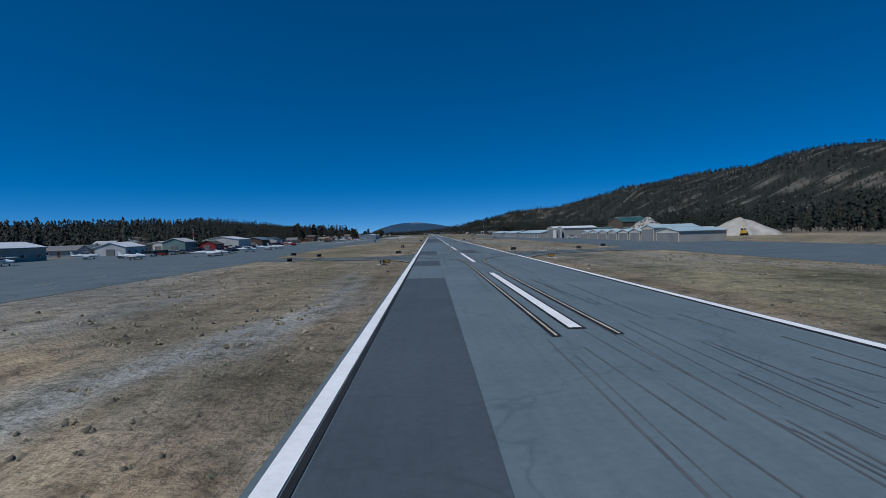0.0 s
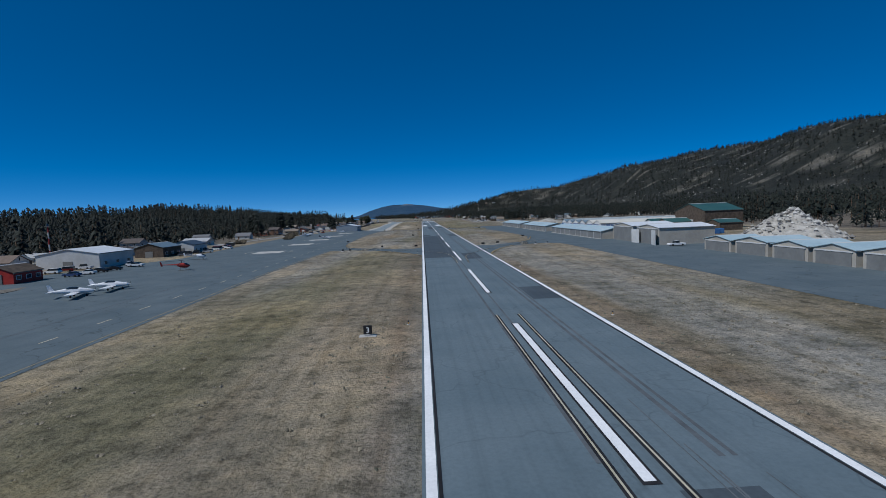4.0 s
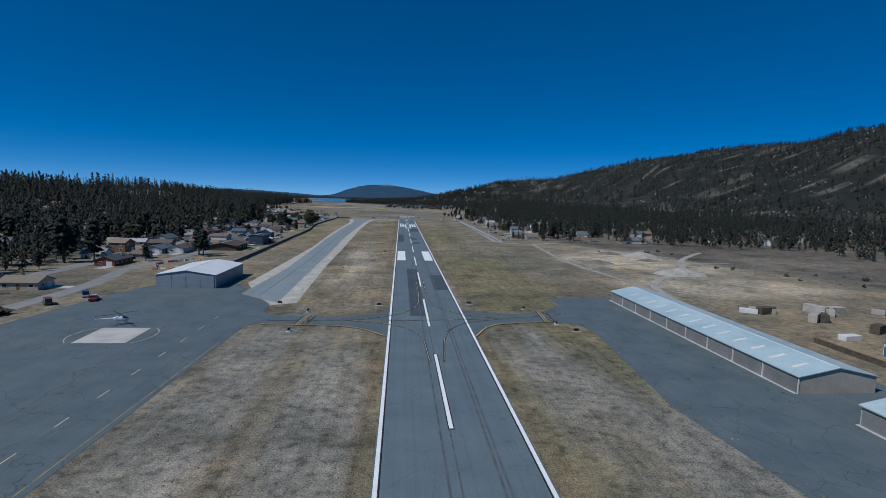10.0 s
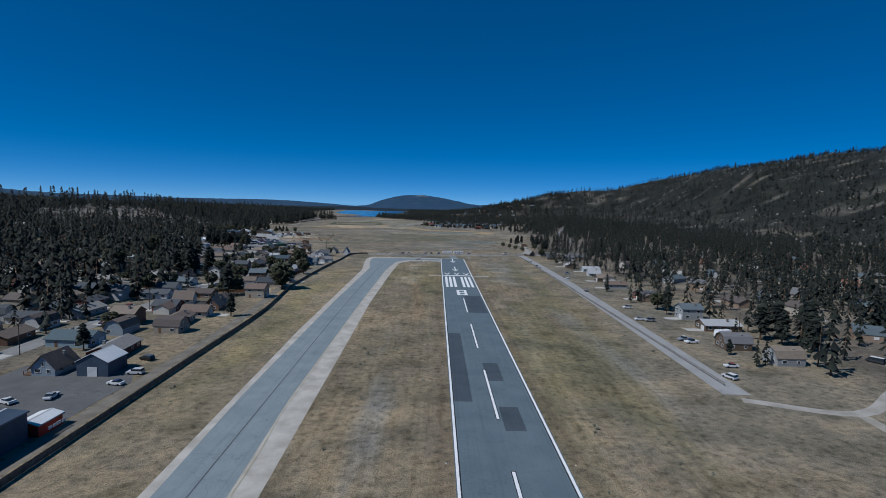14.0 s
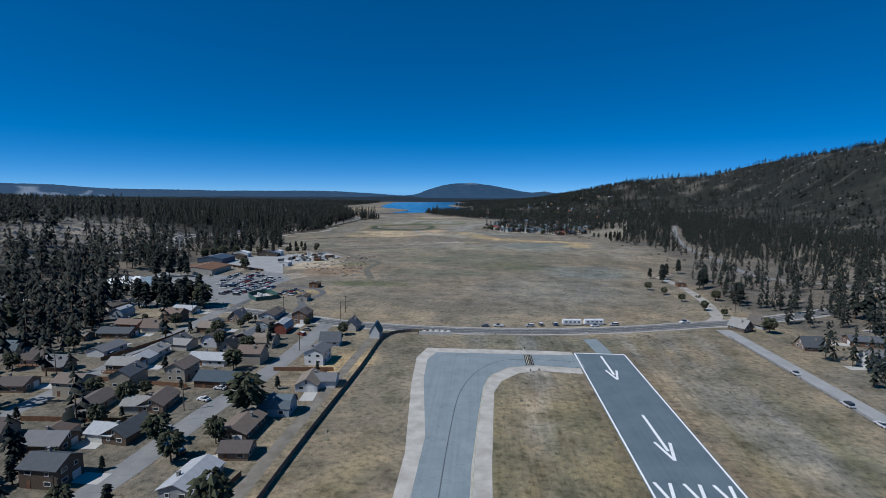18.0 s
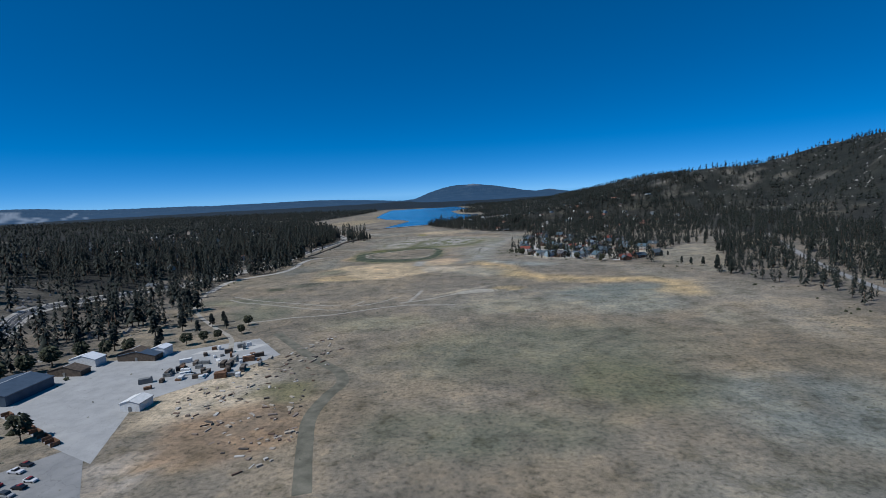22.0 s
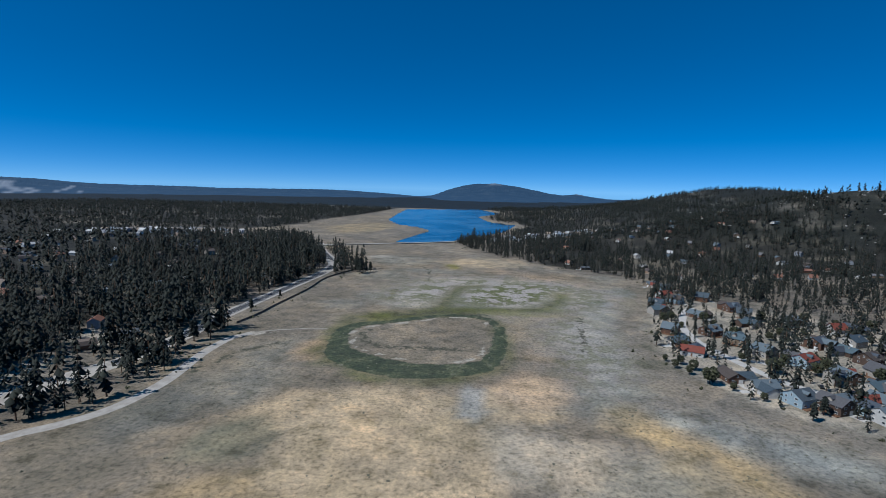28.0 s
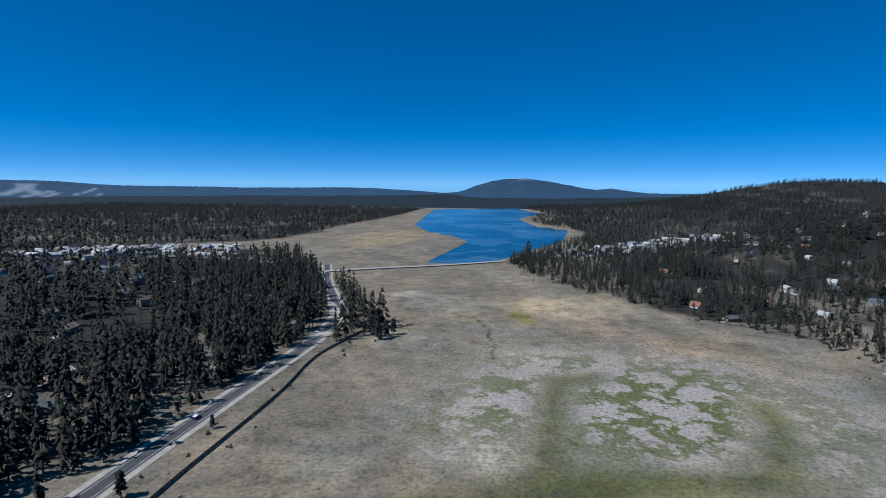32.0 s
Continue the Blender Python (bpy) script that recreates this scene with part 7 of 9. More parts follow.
# ---- aircraft on the apron ----
def airplane(paint, tail, high, span=10.8, length=7.6, twin=False):
    ob = new("light_airplane")
    L = length
    rings = [(0, L * 0.5, 1.1, 0.1, 0.1), (0, L * 0.47, 1.1, 0.3, 0.28), (0, L * 0.36, 1.12, 0.5, 0.45), (0, L * 0.2, 1.2, 0.62, 0.65), (0, 0, 1.25, 0.62, 0.7), (0, -L * 0.15, 1.25, 0.5, 0.55), (0, -L * 0.35, 1.25, 0.25, 0.3), (0, -L * 0.5, 1.3, 0.08, 0.14)]
    part("fuselage", mesh_of("fuselage", *tube_data(rings, n=10), M[paint]), ob)
    part("canopy", mesh_of("canopy", *tube_data([(0, L * 0.2, 1.55, 0.3, 0.15), (0, L * 0.12, 1.75, 0.5, 0.3), (0, -L * 0.04, 1.78, 0.5, 0.32), (0, -L * 0.14, 1.6, 0.3, 0.15)], n=8), M["glass"]), ob)
    z = 2.05 if high else 0.95
    part("wing", mesh_of("wing", *prism_data([(L * 0.2, 0.03), (L * 0.16, 0.12), (L * 0.02, 0.08), (-L * 0.02, 0.02), (L * 0.16, -0.04)], -span / 2, span / 2), M[paint]), ob, at=pose(0, 0, z, 0, 0, 90))
    part("tailplane", mesh_of("tailplane", *prism_data([(-L * 0.4, 0), (-L * 0.42, 0.06), (-L * 0.5, 0.03), (-L * 0.5, -0.02)], -span * 0.16, span * 0.16), M[paint]), ob, at=pose(0, 0, 1.35, 0, 0, 90))
    part("tail_fin", mesh_of("tail_fin", [(s * 0.05, y, zz) for s in (-1, 1) for y, zz in ((-L * 0.36, 1.35), (-L * 0.5, 1.3), (-L * 0.54, 2.7), (-L * 0.47, 2.7))], [(0, 1, 2, 3), (7, 6, 5, 4), (0, 4, 5, 1), (1, 5, 6, 2), (2, 6, 7, 3), (3, 7, 4, 0)], M[tail]), ob)
    for sx in ((-1, 1) if twin else (0,)):
        ex, ey = sx * span * 0.2, (L * 0.34 if twin else L * 0.5)
        if twin:
            part("engine_nacelle", mesh_of("engine_nacelle", *tube_data([(ex, L * 0.34, 1.1, 0.2, 0.2), (ex, L * 0.28, 1.1, 0.36, 0.36), (ex, L * 0.05, 1.08, 0.32, 0.3), (ex, -L * 0.06, 1.05, 0.1, 0.1)]), M[paint]), ob)
        part("propeller", box("propeller", M["black"], -0.95, -0.03, -0.06, 0.95, 0.03, 0.06, 0.02), ob, at=pose(ex, ey + 0.08, 1.1, 0, 25, 0))
        part("spinner", mesh_of("spinner", *tube_data([(ex, ey, 1.1, 0.16, 0.16), (ex, ey + 0.3, 1.1, 0.03, 0.03)]), M[tail]), ob)
    for x, y in ((0, L * 0.33), (-1.2, 0), (1.2, 0)):
        part("gear_leg", mesh_of("gear_leg", *pole_data(x, y, 0.3, 1.0, 0.05, 0.06, 6), M["door_grey"]), ob)
        part("wheel", mesh_of("wheel", *tube_data([(0, -0.07, 0.22, 0.22, 0.22), (0, 0.07, 0.22, 0.22, 0.22)], n=10), M["tyre"]), ob, at=pose(x, y, 0, 0, 0, 90))
    return ob


kinds = {"low": (airplane("plane_white", "plane_white", False), "white low-wing light airplane parked on the apron"), "high": (airplane("plane_white", "plane_dark", True), "white high-wing light airplane parked on the apron"),
         "dark": (airplane("plane_dark", "plane_dark", False), "dark blue low-wing light airplane parked on the apron"), "twin": (airplane("plane_white", "plane_dark", False, 13.5, 11.5, True), "white twin-engined airplane with a dark tail"), "small": (airplane("plane_white", "plane_dark", False, 9.6, 8.4, True), "small white twin-engined airplane beside a concrete pad")}
used_kind = set()
for k, x, y, turn in (("dark", -83, 188, -75), ("high", -80, 198, -80), ("low", -82, 227, -70), ("low", -80, 236, -80), ("small", -77, 464, -40), ("high", -104, 522, -60), ("low", -107, 545, -75), ("low", -108, 556, -60), ("twin", -79, 163, -78), ("low", -96, 150, -85), ("high", -118, 130, -80), ("low", -120, 165, -70), ("low", 82, 60, 80), ("high", 78, 84, 95), ("low", 92, 520, 150), ("dark", -122, 96, -80), ("low", -80, 60, -90)):
    ob, label = kinds[k]
    if k in used_kind:
        ob = copy_thing(ob, pose(x, y, 0.05, 0, 0, turn))
    used_kind.add(k)
    ob.matrix_basis = pose(x, y, 0.05, 0, 0, turn)
    tagged(ob, label, "airplane", "airplanes on the apron")


def helicopter(paint, m, label):
    ob = empty("helicopter", m, label, "helicopter", "helicopters on the apron")
    part("cabin", mesh_of("cabin", *tube_data([(0, 1.9, 1.3, 0.15, 0.15), (0, 1.4, 1.35, 0.6, 0.55), (0, 0.4, 1.5, 0.75, 0.8), (0, -0.8, 1.6, 0.6, 0.65), (0, -1.5, 1.75, 0.25, 0.3)], n=10), M[paint]), ob)
    part("windscreen", mesh_of("windscreen", *tube_data([(0, 1.85, 1.5, 0.2, 0.12), (0, 1.2, 1.75, 0.58, 0.3), (0, 0.6, 1.9, 0.6, 0.35)], n=8), M["glass"]), ob)
    part("tail_boom", mesh_of("tail_boom", *tube_data([(0, -1.4, 1.8, 0.2, 0.2), (0, -5.6, 2.0, 0.09, 0.09)]), M[paint]), ob)
    part("tail_fin", mesh_of("tail_fin", [(s * 0.04, y, z) for s in (-1, 1) for y, z in ((-5.2, 1.6), (-5.7, 1.5), (-6.0, 2.9), (-5.6, 2.9))], [(0, 1, 2, 3), (7, 6, 5, 4), (0, 4, 5, 1), (1, 5, 6, 2), (2, 6, 7, 3), (3, 7, 4, 0)], M[paint]), ob)
    part("mast", mesh_of("mast", *pole_data(0, -0.2, 2.2, 2.95, 0.1, 0.08), M["door_grey"]), ob)
    for a in (15, 105):
        part("rotor_blade", box("rotor_blade", M["black"], -4.4, -0.1, 2.93, 4.4, 0.1, 2.98), ob, at=pose(0, -0.2, 0.02 * (a > 90), 0, 0, a))
    for sx in (-1, 1):
        part("skid", mesh_of("skid", *tube_data([(sx * 0.9, 1.8, 0.16, 0.05, 0.05), (sx * 0.9, 1.4, 0.06, 0.05, 0.05), (sx * 0.9, -1.4, 0.06, 0.05, 0.05)], n=6), M["door_grey"]), ob)
        for y in (-0.7, 0.8):
            part("skid_strut", mesh_of("skid_strut", *pole_data(sx * 0.85, y, 0.06, 1.1, 0.04, 0.04, 6), M["door_grey"]), ob)


helicopter("red_paint", pose(-83, 276, 0.05, 0, 0, -70), "small red helicopter parked on the apron")
helicopter("plane_white", pose(-96, 318, 0.05, 0, 0, -80), "white helicopter parked on the apron")
helicopter("plane_white", pose(-82, 576, 0.05, 0, 0, -60), "white helicopter parked behind a concrete pad")


# ---- airfield signs and lights ----
def text_mesh(s, size):
    c = bpy.data.curves.new("text", "FONT")
    c.body, c.size, c.align_x, c.extrude = s, size, "CENTER", 0.004
    tmp = bpy.data.objects.new("text", c)
    me = bpy.data.meshes.new_from_object(tmp)
    bpy.data.objects.remove(tmp)
    bpy.data.curves.remove(c)
    return me


def airfield_sign(x, y, turn, face, text, w, h, label, yellow_text=False):
    ob = empty("airfield_sign", pose(x, y, 0, 0, 0, turn), label, "sign")
    part("pad", box("pad", M["concrete"], -w / 2 - 0.5, -0.6, -0.2, w / 2 + 0.5, 0.6, 0.06), ob)
    part("housing", box("housing", M["black"], -w / 2, -0.14, 0.25, w / 2, 0.14, 0.25 + h, 0.04), ob)
    for sx in (-0.35, 0.35):
        part("leg", mesh_of("leg", *pole_data(sx * w, 0, 0.05, 0.27, 0.05, 0.05, 6), M["door_grey"]), ob)
    if face:
        part("face", box("face", M[face], -w / 2 + 0.08, -0.16, 0.33, w / 2 - 0.08, -0.142, 0.17 + h), ob)
    if text:
        me = text_mesh(text, h * 0.95)
        me.materials.append(M["black" if face == "yellow_machine" else "white"])
        part("lettering", me, ob, at=pose(0, -0.166, 0.25 + h * 0.16, 90, 0, 0))


airfield_sign(-17.8, 182, 0, "black", "3", 1.0, 1.0, "black distance sign with a white numeral 3")
airfield_sign(-17.2, 451, 0, "black", "2", 1.0, 1.0, "black distance sign with a white numeral 2")
airfield_sign(-18, 753, 0, "black", "1", 1.0, 1.0, "black distance sign with a white numeral 1")
airfield_sign(-16.2, 88.4, 0, "black", "D", 0.8, 0.6, "black location sign with a yellow letter D", True)
airfield_sign(-15.35, 88.4, 0, "yellow_machine", "\u2190D", 0.95, 0.6, "black and yellow taxiway sign with letter D")
airfield_sign(15, 93.3, 0, "yellow_machine", "D", 1.0, 0.6, "black and yellow taxiway sign")
for x, y, turn in ((-45.5, 139, 20), (-35.4, 125, 60), (-16.1, 131.2, 0), (14.7, 134, 0), (30.8, 128.6, -60), (42, 142.6, 0), (-37, 104.6, 70), (-44, 331, 80), (-41, 330, 80), (-29, 345, 70), (-52, 400, 0), (-14, 340, 0), (22, 343, 0), (43, 392, 0), (36, 330, 80), (41, 331, 80), (15, 339, 0), (-47, 603, 0), (-36, 592, 80), (-37, 570, 80), (-15, 601, 0), (15, 604, 0), (32, 597, 60), (37, 578, 80), (40, 570, 0), (-33, 1158, 90), (-33, 1186, 90)):
    airfield_sign(x, y, turn + 180, None, "", 1.4, 0.65, "black back of an airfield sign on a concrete pad")
part("ground_panel", box("ground_panel", M["trim"], -0.75, -0.6, 0, 0.75, 0.6, 0.09), None, "white square marker panel on the grass", at=pose(20.6, 125.2, 0), category="marker")
lamp_me = {n: mesh_of(n, *d, M[c]) for n, d, c in (("base", pole_data(0, 0, 0, 0.1, 0.22, 0.2), "concrete"), ("stem", pole_data(0, 0, 0.1, 0.38, 0.05, 0.05, 6), "yellow_machine"), ("lens", pole_data(0, 0, 0.38, 0.55, 0.11, 0.07), "glass"))}
for y in range(0, 1190, 61):
    for sx in (-1, 1):
        ob = empty("runway_light", pose(sx * 13.2, y + 4, 0), "small yellow-stemmed runway edge light", "light", "runway edge lights")
        for n in ("base", "stem", "lens"):
            part(n, lamp_me[n], ob)
for x in (-20, -18.5, -17, -15.5):
    part("approach_lamp", mesh_of("approach_lamp", *joined(box_data(-0.4, -0.35, 0.3, 0.4, 0.35, 0.62, 0.05), pole_data(0, 0, 0, 0.32, 0.06, 0.06, 6)), M["yellow_machine"]), None, "small landing-slope light box beside the runway", at=pose(x, 1066, 0.03), category="light")


# ---- vehicles ----
def car(kind):
    """A parked car, nose along +y."""
    ob = new("parked_car")
    L, W = {"sedan": (4.6, 1.8), "suv": (4.8, 1.95), "pickup": (5.6, 2.0), "van": (5.4, 2.0)}[kind]
    low = [(L / 2 - 0.05, 0.35), (L / 2, 0.6), (L / 2 - 0.15, 0.85), (L * 0.2, 0.98), (-L / 2 + 0.1, 0.98), (-L / 2, 0.7), (-L / 2 + 0.05, 0.35)]
    top = {"sedan": [(L * 0.2, 0.96), (L * 0.06, 1.42), (-L * 0.2, 1.44), (-L * 0.38, 1.0)], "suv": [(L * 0.22, 0.96), (L * 0.1, 1.65), (-L * 0.44, 1.68), (-L * 0.48, 1.0)],
           "pickup": [(L * 0.2, 0.96), (L * 0.1, 1.7), (-L * 0.1, 1.72), (-L * 0.13, 1.0)], "van": [(L * 0.4, 0.96), (L * 0.26, 2.0), (-L * 0.48, 2.05), (-L * 0.49, 1.0)]}[kind]
    part("body", mesh_of("body", *prism_data(low[::-1], -W / 2, W / 2), M["car"]), ob, at=pose(0, 0, 0, 0, 0, 90))
    roof = [(x, z) for x, z in top]
    part("cabin", mesh_of("cabin", *prism_data(roof[::-1], -W / 2 + 0.12, W / 2 - 0.12), M["glass"]), ob, at=pose(0, 0, 0, 0, 0, 90))
    part("roof", mesh_of("roof", *prism_data([(roof[1][0] - 0.05, roof[1][1] - 0.02), (roof[1][0] - 0.1, roof[1][1] + 0.05), (roof[2][0] + 0.1, roof[2][1] + 0.05), (roof[2][0] + 0.02, roof[2][1] - 0.02)][::-1], -W / 2 + 0.1, W / 2 - 0.1), M["car"]), ob, at=pose(0, 0, 0, 0, 0, 90))
    me = WHEEL
    for x in (-W / 2 + 0.08, W / 2 - 0.08):
        for y in (-L * 0.3, L * 0.3):
            part("wheel", me, ob, at=pose(x, y, 0.33, 0, 0, 90))
    return ob


WHEEL = mesh_of("wheel", *tube_data([(0, -0.12, 0, 0.33, 0.33), (0, 0.12, 0, 0.33, 0.33)], n=10), M["tyre"])
CARS = {k: car(k) for k in ("sedan", "suv", "pickup", "van")}
CAR_LABEL = {"sedan": "parked saloon car with dark windows", "suv": "parked sport utility car with dark windows", "pickup": "parked pickup truck with an open bed", "van": "parked van with a tall body"}
cars_used = set()


def put_car(kind, x, y, turn, group, z=None):
    ob = CARS[kind]
    z = (float(height(np.array(float(x)), np.array(float(y)))) if z is None else z) + 0.06
    if kind in cars_used:
        ob = copy_thing(ob, pose(x, y, z, 0, 0, turn))
    cars_used.add(kind)
    ob.matrix_basis = pose(x, y, z, 0, 0, turn)
    return tagged(ob, CAR_LABEL[kind], "car", group)


rc = random.Random(12)
KINDS = ("sedan", "suv", "suv", "pickup", "sedan", "van")


def car_row(ax, ay, bx, by, turn, n, group, skip=0.12):
    for k in range(n):
        if rc.random() > skip:
            u = (k + 0.5) / n
            put_car(rc.choice(KINDS), ax + (bx - ax) * u + rc.uniform(-0.2, 0.2), ay + (by - ay) * u + rc.uniform(-0.3, 0.3), turn + rc.uniform(-3, 3) + rc.choice((0, 180)), group)


LOT = "cars in the car park"
for ax, ay, bx, by, n in ((-243, 1307, -249, 1381, 18), (-233, 1285, -226, 1352, 17), (-222, 1284, -218, 1352, 17), (-254, 1320, -262, 1372, 12), (-239, 1312, -238, 1372, 14), (-210, 1300, -209, 1318, 5), (-194, 1288, -186, 1313, 7), (-186, 1288, -180, 1303, 4)):
    car_row(ax, ay, bx, by, 84, n, LOT, 0.15)
car_row(-106, 160, -103, 214, 90, 9, "cars parked behind the apron")
car_row(-112, 268, -108, 300, 90, 6, "cars parked behind the apron")
car_row(-273, 1302, -250, 1293, 10, 7, LOT)
car_row(-272, 1314, -257, 1307, 10, 5, LOT)
car_row(-248, 1280, -238, 1275, 10, 4, LOT)
for kind, x, y, turn in (("pickup", -112, 780, 80), ("suv", -107, 782, 75), ("sedan", -116, 790, 10), ("sedan", -124, 784, 40), ("suv", -128, 800, 90), ("van", -118, 812, 85), ("sedan", -122, 822, 70), ("suv", -104, 845, 90), ("sedan", -104, 836, 80), ("pickup", -130, 790, 20), ("sedan", -114, 826, 10)):
    put_car(kind, x, y, turn, "cars round the workshop")
ROADSIDE = "cars parked beside the road"
for kind, x, y, turn in (("pickup", -44, 1224.2, 88), ("sedan", -51, 1223.2, 85), ("suv", -27, 1225.6, 92), ("suv", -21, 1229, 10), ("suv", -13, 1230.5, 5), ("suv", 19, 1233, 100), ("pickup", 60, 1243, 108), ("sedan", -151, 1232, 60), ("sedan", 8, 1229.6, 100)):
    put_car(kind, x, y, turn, ROADSIDE)
TOWNC = "cars in the town streets"
for kind, x, y, turn in (("sedan", -143.5, 1206, 70), ("suv", -143, 1198, 60), ("van", -147.5, 1163, 80), ("pickup", -136.8, 1134, 5), ("suv", -138.5, 1120, 5), ("sedan", -147.5, 1128, 80), ("sedan", -147, 1096, 5), ("suv", -135.3, 1084, 60), ("pickup", -147, 1141, 85), ("sedan", -148, 1118, 75), ("suv", -162, 1052, 10), ("pickup", -150, 1018, 60), ("sedan", -148, 1000, 95), ("van", -180, 985, 20), ("suv", -214, 1160, 0), ("sedan", -226, 1120, 5), ("suv", -160, 935, 0), ("sedan", -150, 900, 2), ("pickup", -136, 852, 60), ("sedan", -112, 850, 90), ("suv", -108, 858, 70), ("sedan", -140, 830, 20), ("van", -150, 790, 0), ("suv", -165, 760, 0)):
    put_car(kind, x, y, turn, TOWNC)
for kind, x, y, turn in (("pickup", 85, 897, 100), ("pickup", 86, 893, 100), ("suv", 77, 852, 20), ("sedan", 84, 863, 90), ("suv", 85, 930, 95), ("sedan", 81, 932, 90), ("suv", 86, 960, 90), ("van", 141, 872, 30), ("sedan", 79, 1010, 0), ("suv", 80, 1060, 2), ("sedan", 72.5, 1120, 0), ("suv", 72.5, 1135, 0), ("pickup", 88, 1090, 90), ("sedan", 73, 1165, 0)):
    put_car(kind, x, y, turn, "cars on the northern street")
for kind, x, y, turn in (("pickup", 75, 290, 90), ("suv", -118, 372, 70), ("van", -115, 380, 70), ("sedan", -112, 388, 60), ("sedan", -120, 352, 60), ("pickup", -112, 300, 40), ("van", -116, 600, 40), ("van", -112, 612, 30), ("pickup", -106, 606, 20), ("sedan", -130, 560, 20), ("suv", -142, 585, 80)):
    put_car(kind, x, y, turn, "vehicles by the apron")
for k, (x, y) in enumerate(((-127, 276), (-126, 283), (-126, 289), (-125, 296), (-128, 310), (-114, 344), (-116, 350), (-115, 357), (-112, 362), (-118, 400), (-121, 408), (-122, 416))):
    put_car(KINDS[k % 6], x, y, 80 + (k * 37) % 25, "cars parked behind the apron")
for k in range(12):
    put_car(rc.choice(KINDS), rc.uniform(20, 110), rc.uniform(1845, 2000), rc.uniform(0, 360), "cars among the lodges")
for x, y in ((-380, 1925), (-384, 1866), (-381, 2060), (-405, 1500)):
    put_car(rc.choice(KINDS), x + 2, y, 0, "cars on the southern road")


def motorhome(m, label, L=8.5, nose=True):
    ob = empty("motorhome", m, label, "motorhome", "motorhomes beside the road")
    prof = [(L / 2, 0.6), (L / 2 + (0.2 if nose else 0), 1.4), (L / 2 - 0.3, 3.1), (-L / 2, 3.15), (-L / 2, 0.6)]
    part("body", mesh_of("body", *prism_data(prof[::-1], -1.2, 1.2), M["plane_white"]), ob, at=pose(0, 0, 0, 0, 0, 90))
    part("stripe", mesh_of("stripe", *box_data(-1.23, -L / 2 + 0.1, 1.1, 1.23, L / 2 - 0.5, 1.3), M["tan_wall"]), ob)
    for k in range(4):
        part("window", box("window", M["glass"], -1.24, -0.6, 1.7, 1.24, 0.6, 2.4), ob, at=pose(0, -L / 2 + L * (k + 0.6) / 4.4, 0))
    part("roof_unit", box("roof_unit", M["trim"], -0.4, -0.5, 3.1, 0.4, 0.5, 3.4, 0.05), ob)
    for y in (-L * 0.28, L * 0.32):
        for x in (-1.08, 1.08):
            part("wheel", WHEEL, ob, at=pose(x, y, 0.36, 0, 0, 90))


motorhome(pose(-4, 1231.5, 0.05, 0, 0, 94), "cream motorhome with a tan stripe parked by the road", 10)
motorhome(pose(8, 1233.2, 0.05, 0, 0, 97), "long white travel trailer parked by the road", 10.5, False)
motorhome(pose(104, 903, 0.05, 0, 0, 100), "white rounded travel trailer beside a house", 6.5, False)
motorhome(pose(-178, 1012, 0.05, 0, 0, 60), "white camper trailer in a dirt yard", 6.5)


# ---- poles, fences, tents and yards ----
def utility_pole(x, y, turn, h=10.5):
    z = float(height(np.array(float(x)), np.array(float(y))))
    ob = empty("utility_pole", pose(x, y, z, 0, 0, turn), "brown wooden utility pole with a crossarm", "pole", "utility poles")
    part("pole", mesh_of("pole", *pole_data(0, 0, -0.3, h, 0.17, 0.12, 7), M["wood_dark"]), ob)
    part("crossarm", box("crossarm", M["wood_dark"], -1.2, -0.06, h - 0.9, 1.2, 0.06, h - 0.75), ob)
    for k in (-1.0, -0.4, 0.4, 1.0):
        part("insulator", mesh_of("insulator", *pole_data(k, 0, h - 0.75, h - 0.5, 0.05, 0.04, 6), M["door_grey"]), ob)


for x, y, t in ((-132, 1229, 20), (-135, 1174, 80), (-169, 1239, 20), (-215, 1223, 0), (-145, 1055, 0), (-134, 1246, 20), (-148, 990, 0), (-148, 930, 0), (-226, 1060, 0), (-226, 980, 0), (-213, 1130, 0), (-150, 860, 0), (-240, 1275, 20), (-222, 1300, 0), (112, 905, 90), (116, 960, 90), (118, 1020, 90), (118, 1080, 90), (96, 1262, 20), (140, 1240, 0), (-420, 1450, 0), (-150, 1110, 0), (-118, 560, 0), (-126, 480, 0)):
    utility_pole(x, y, t)


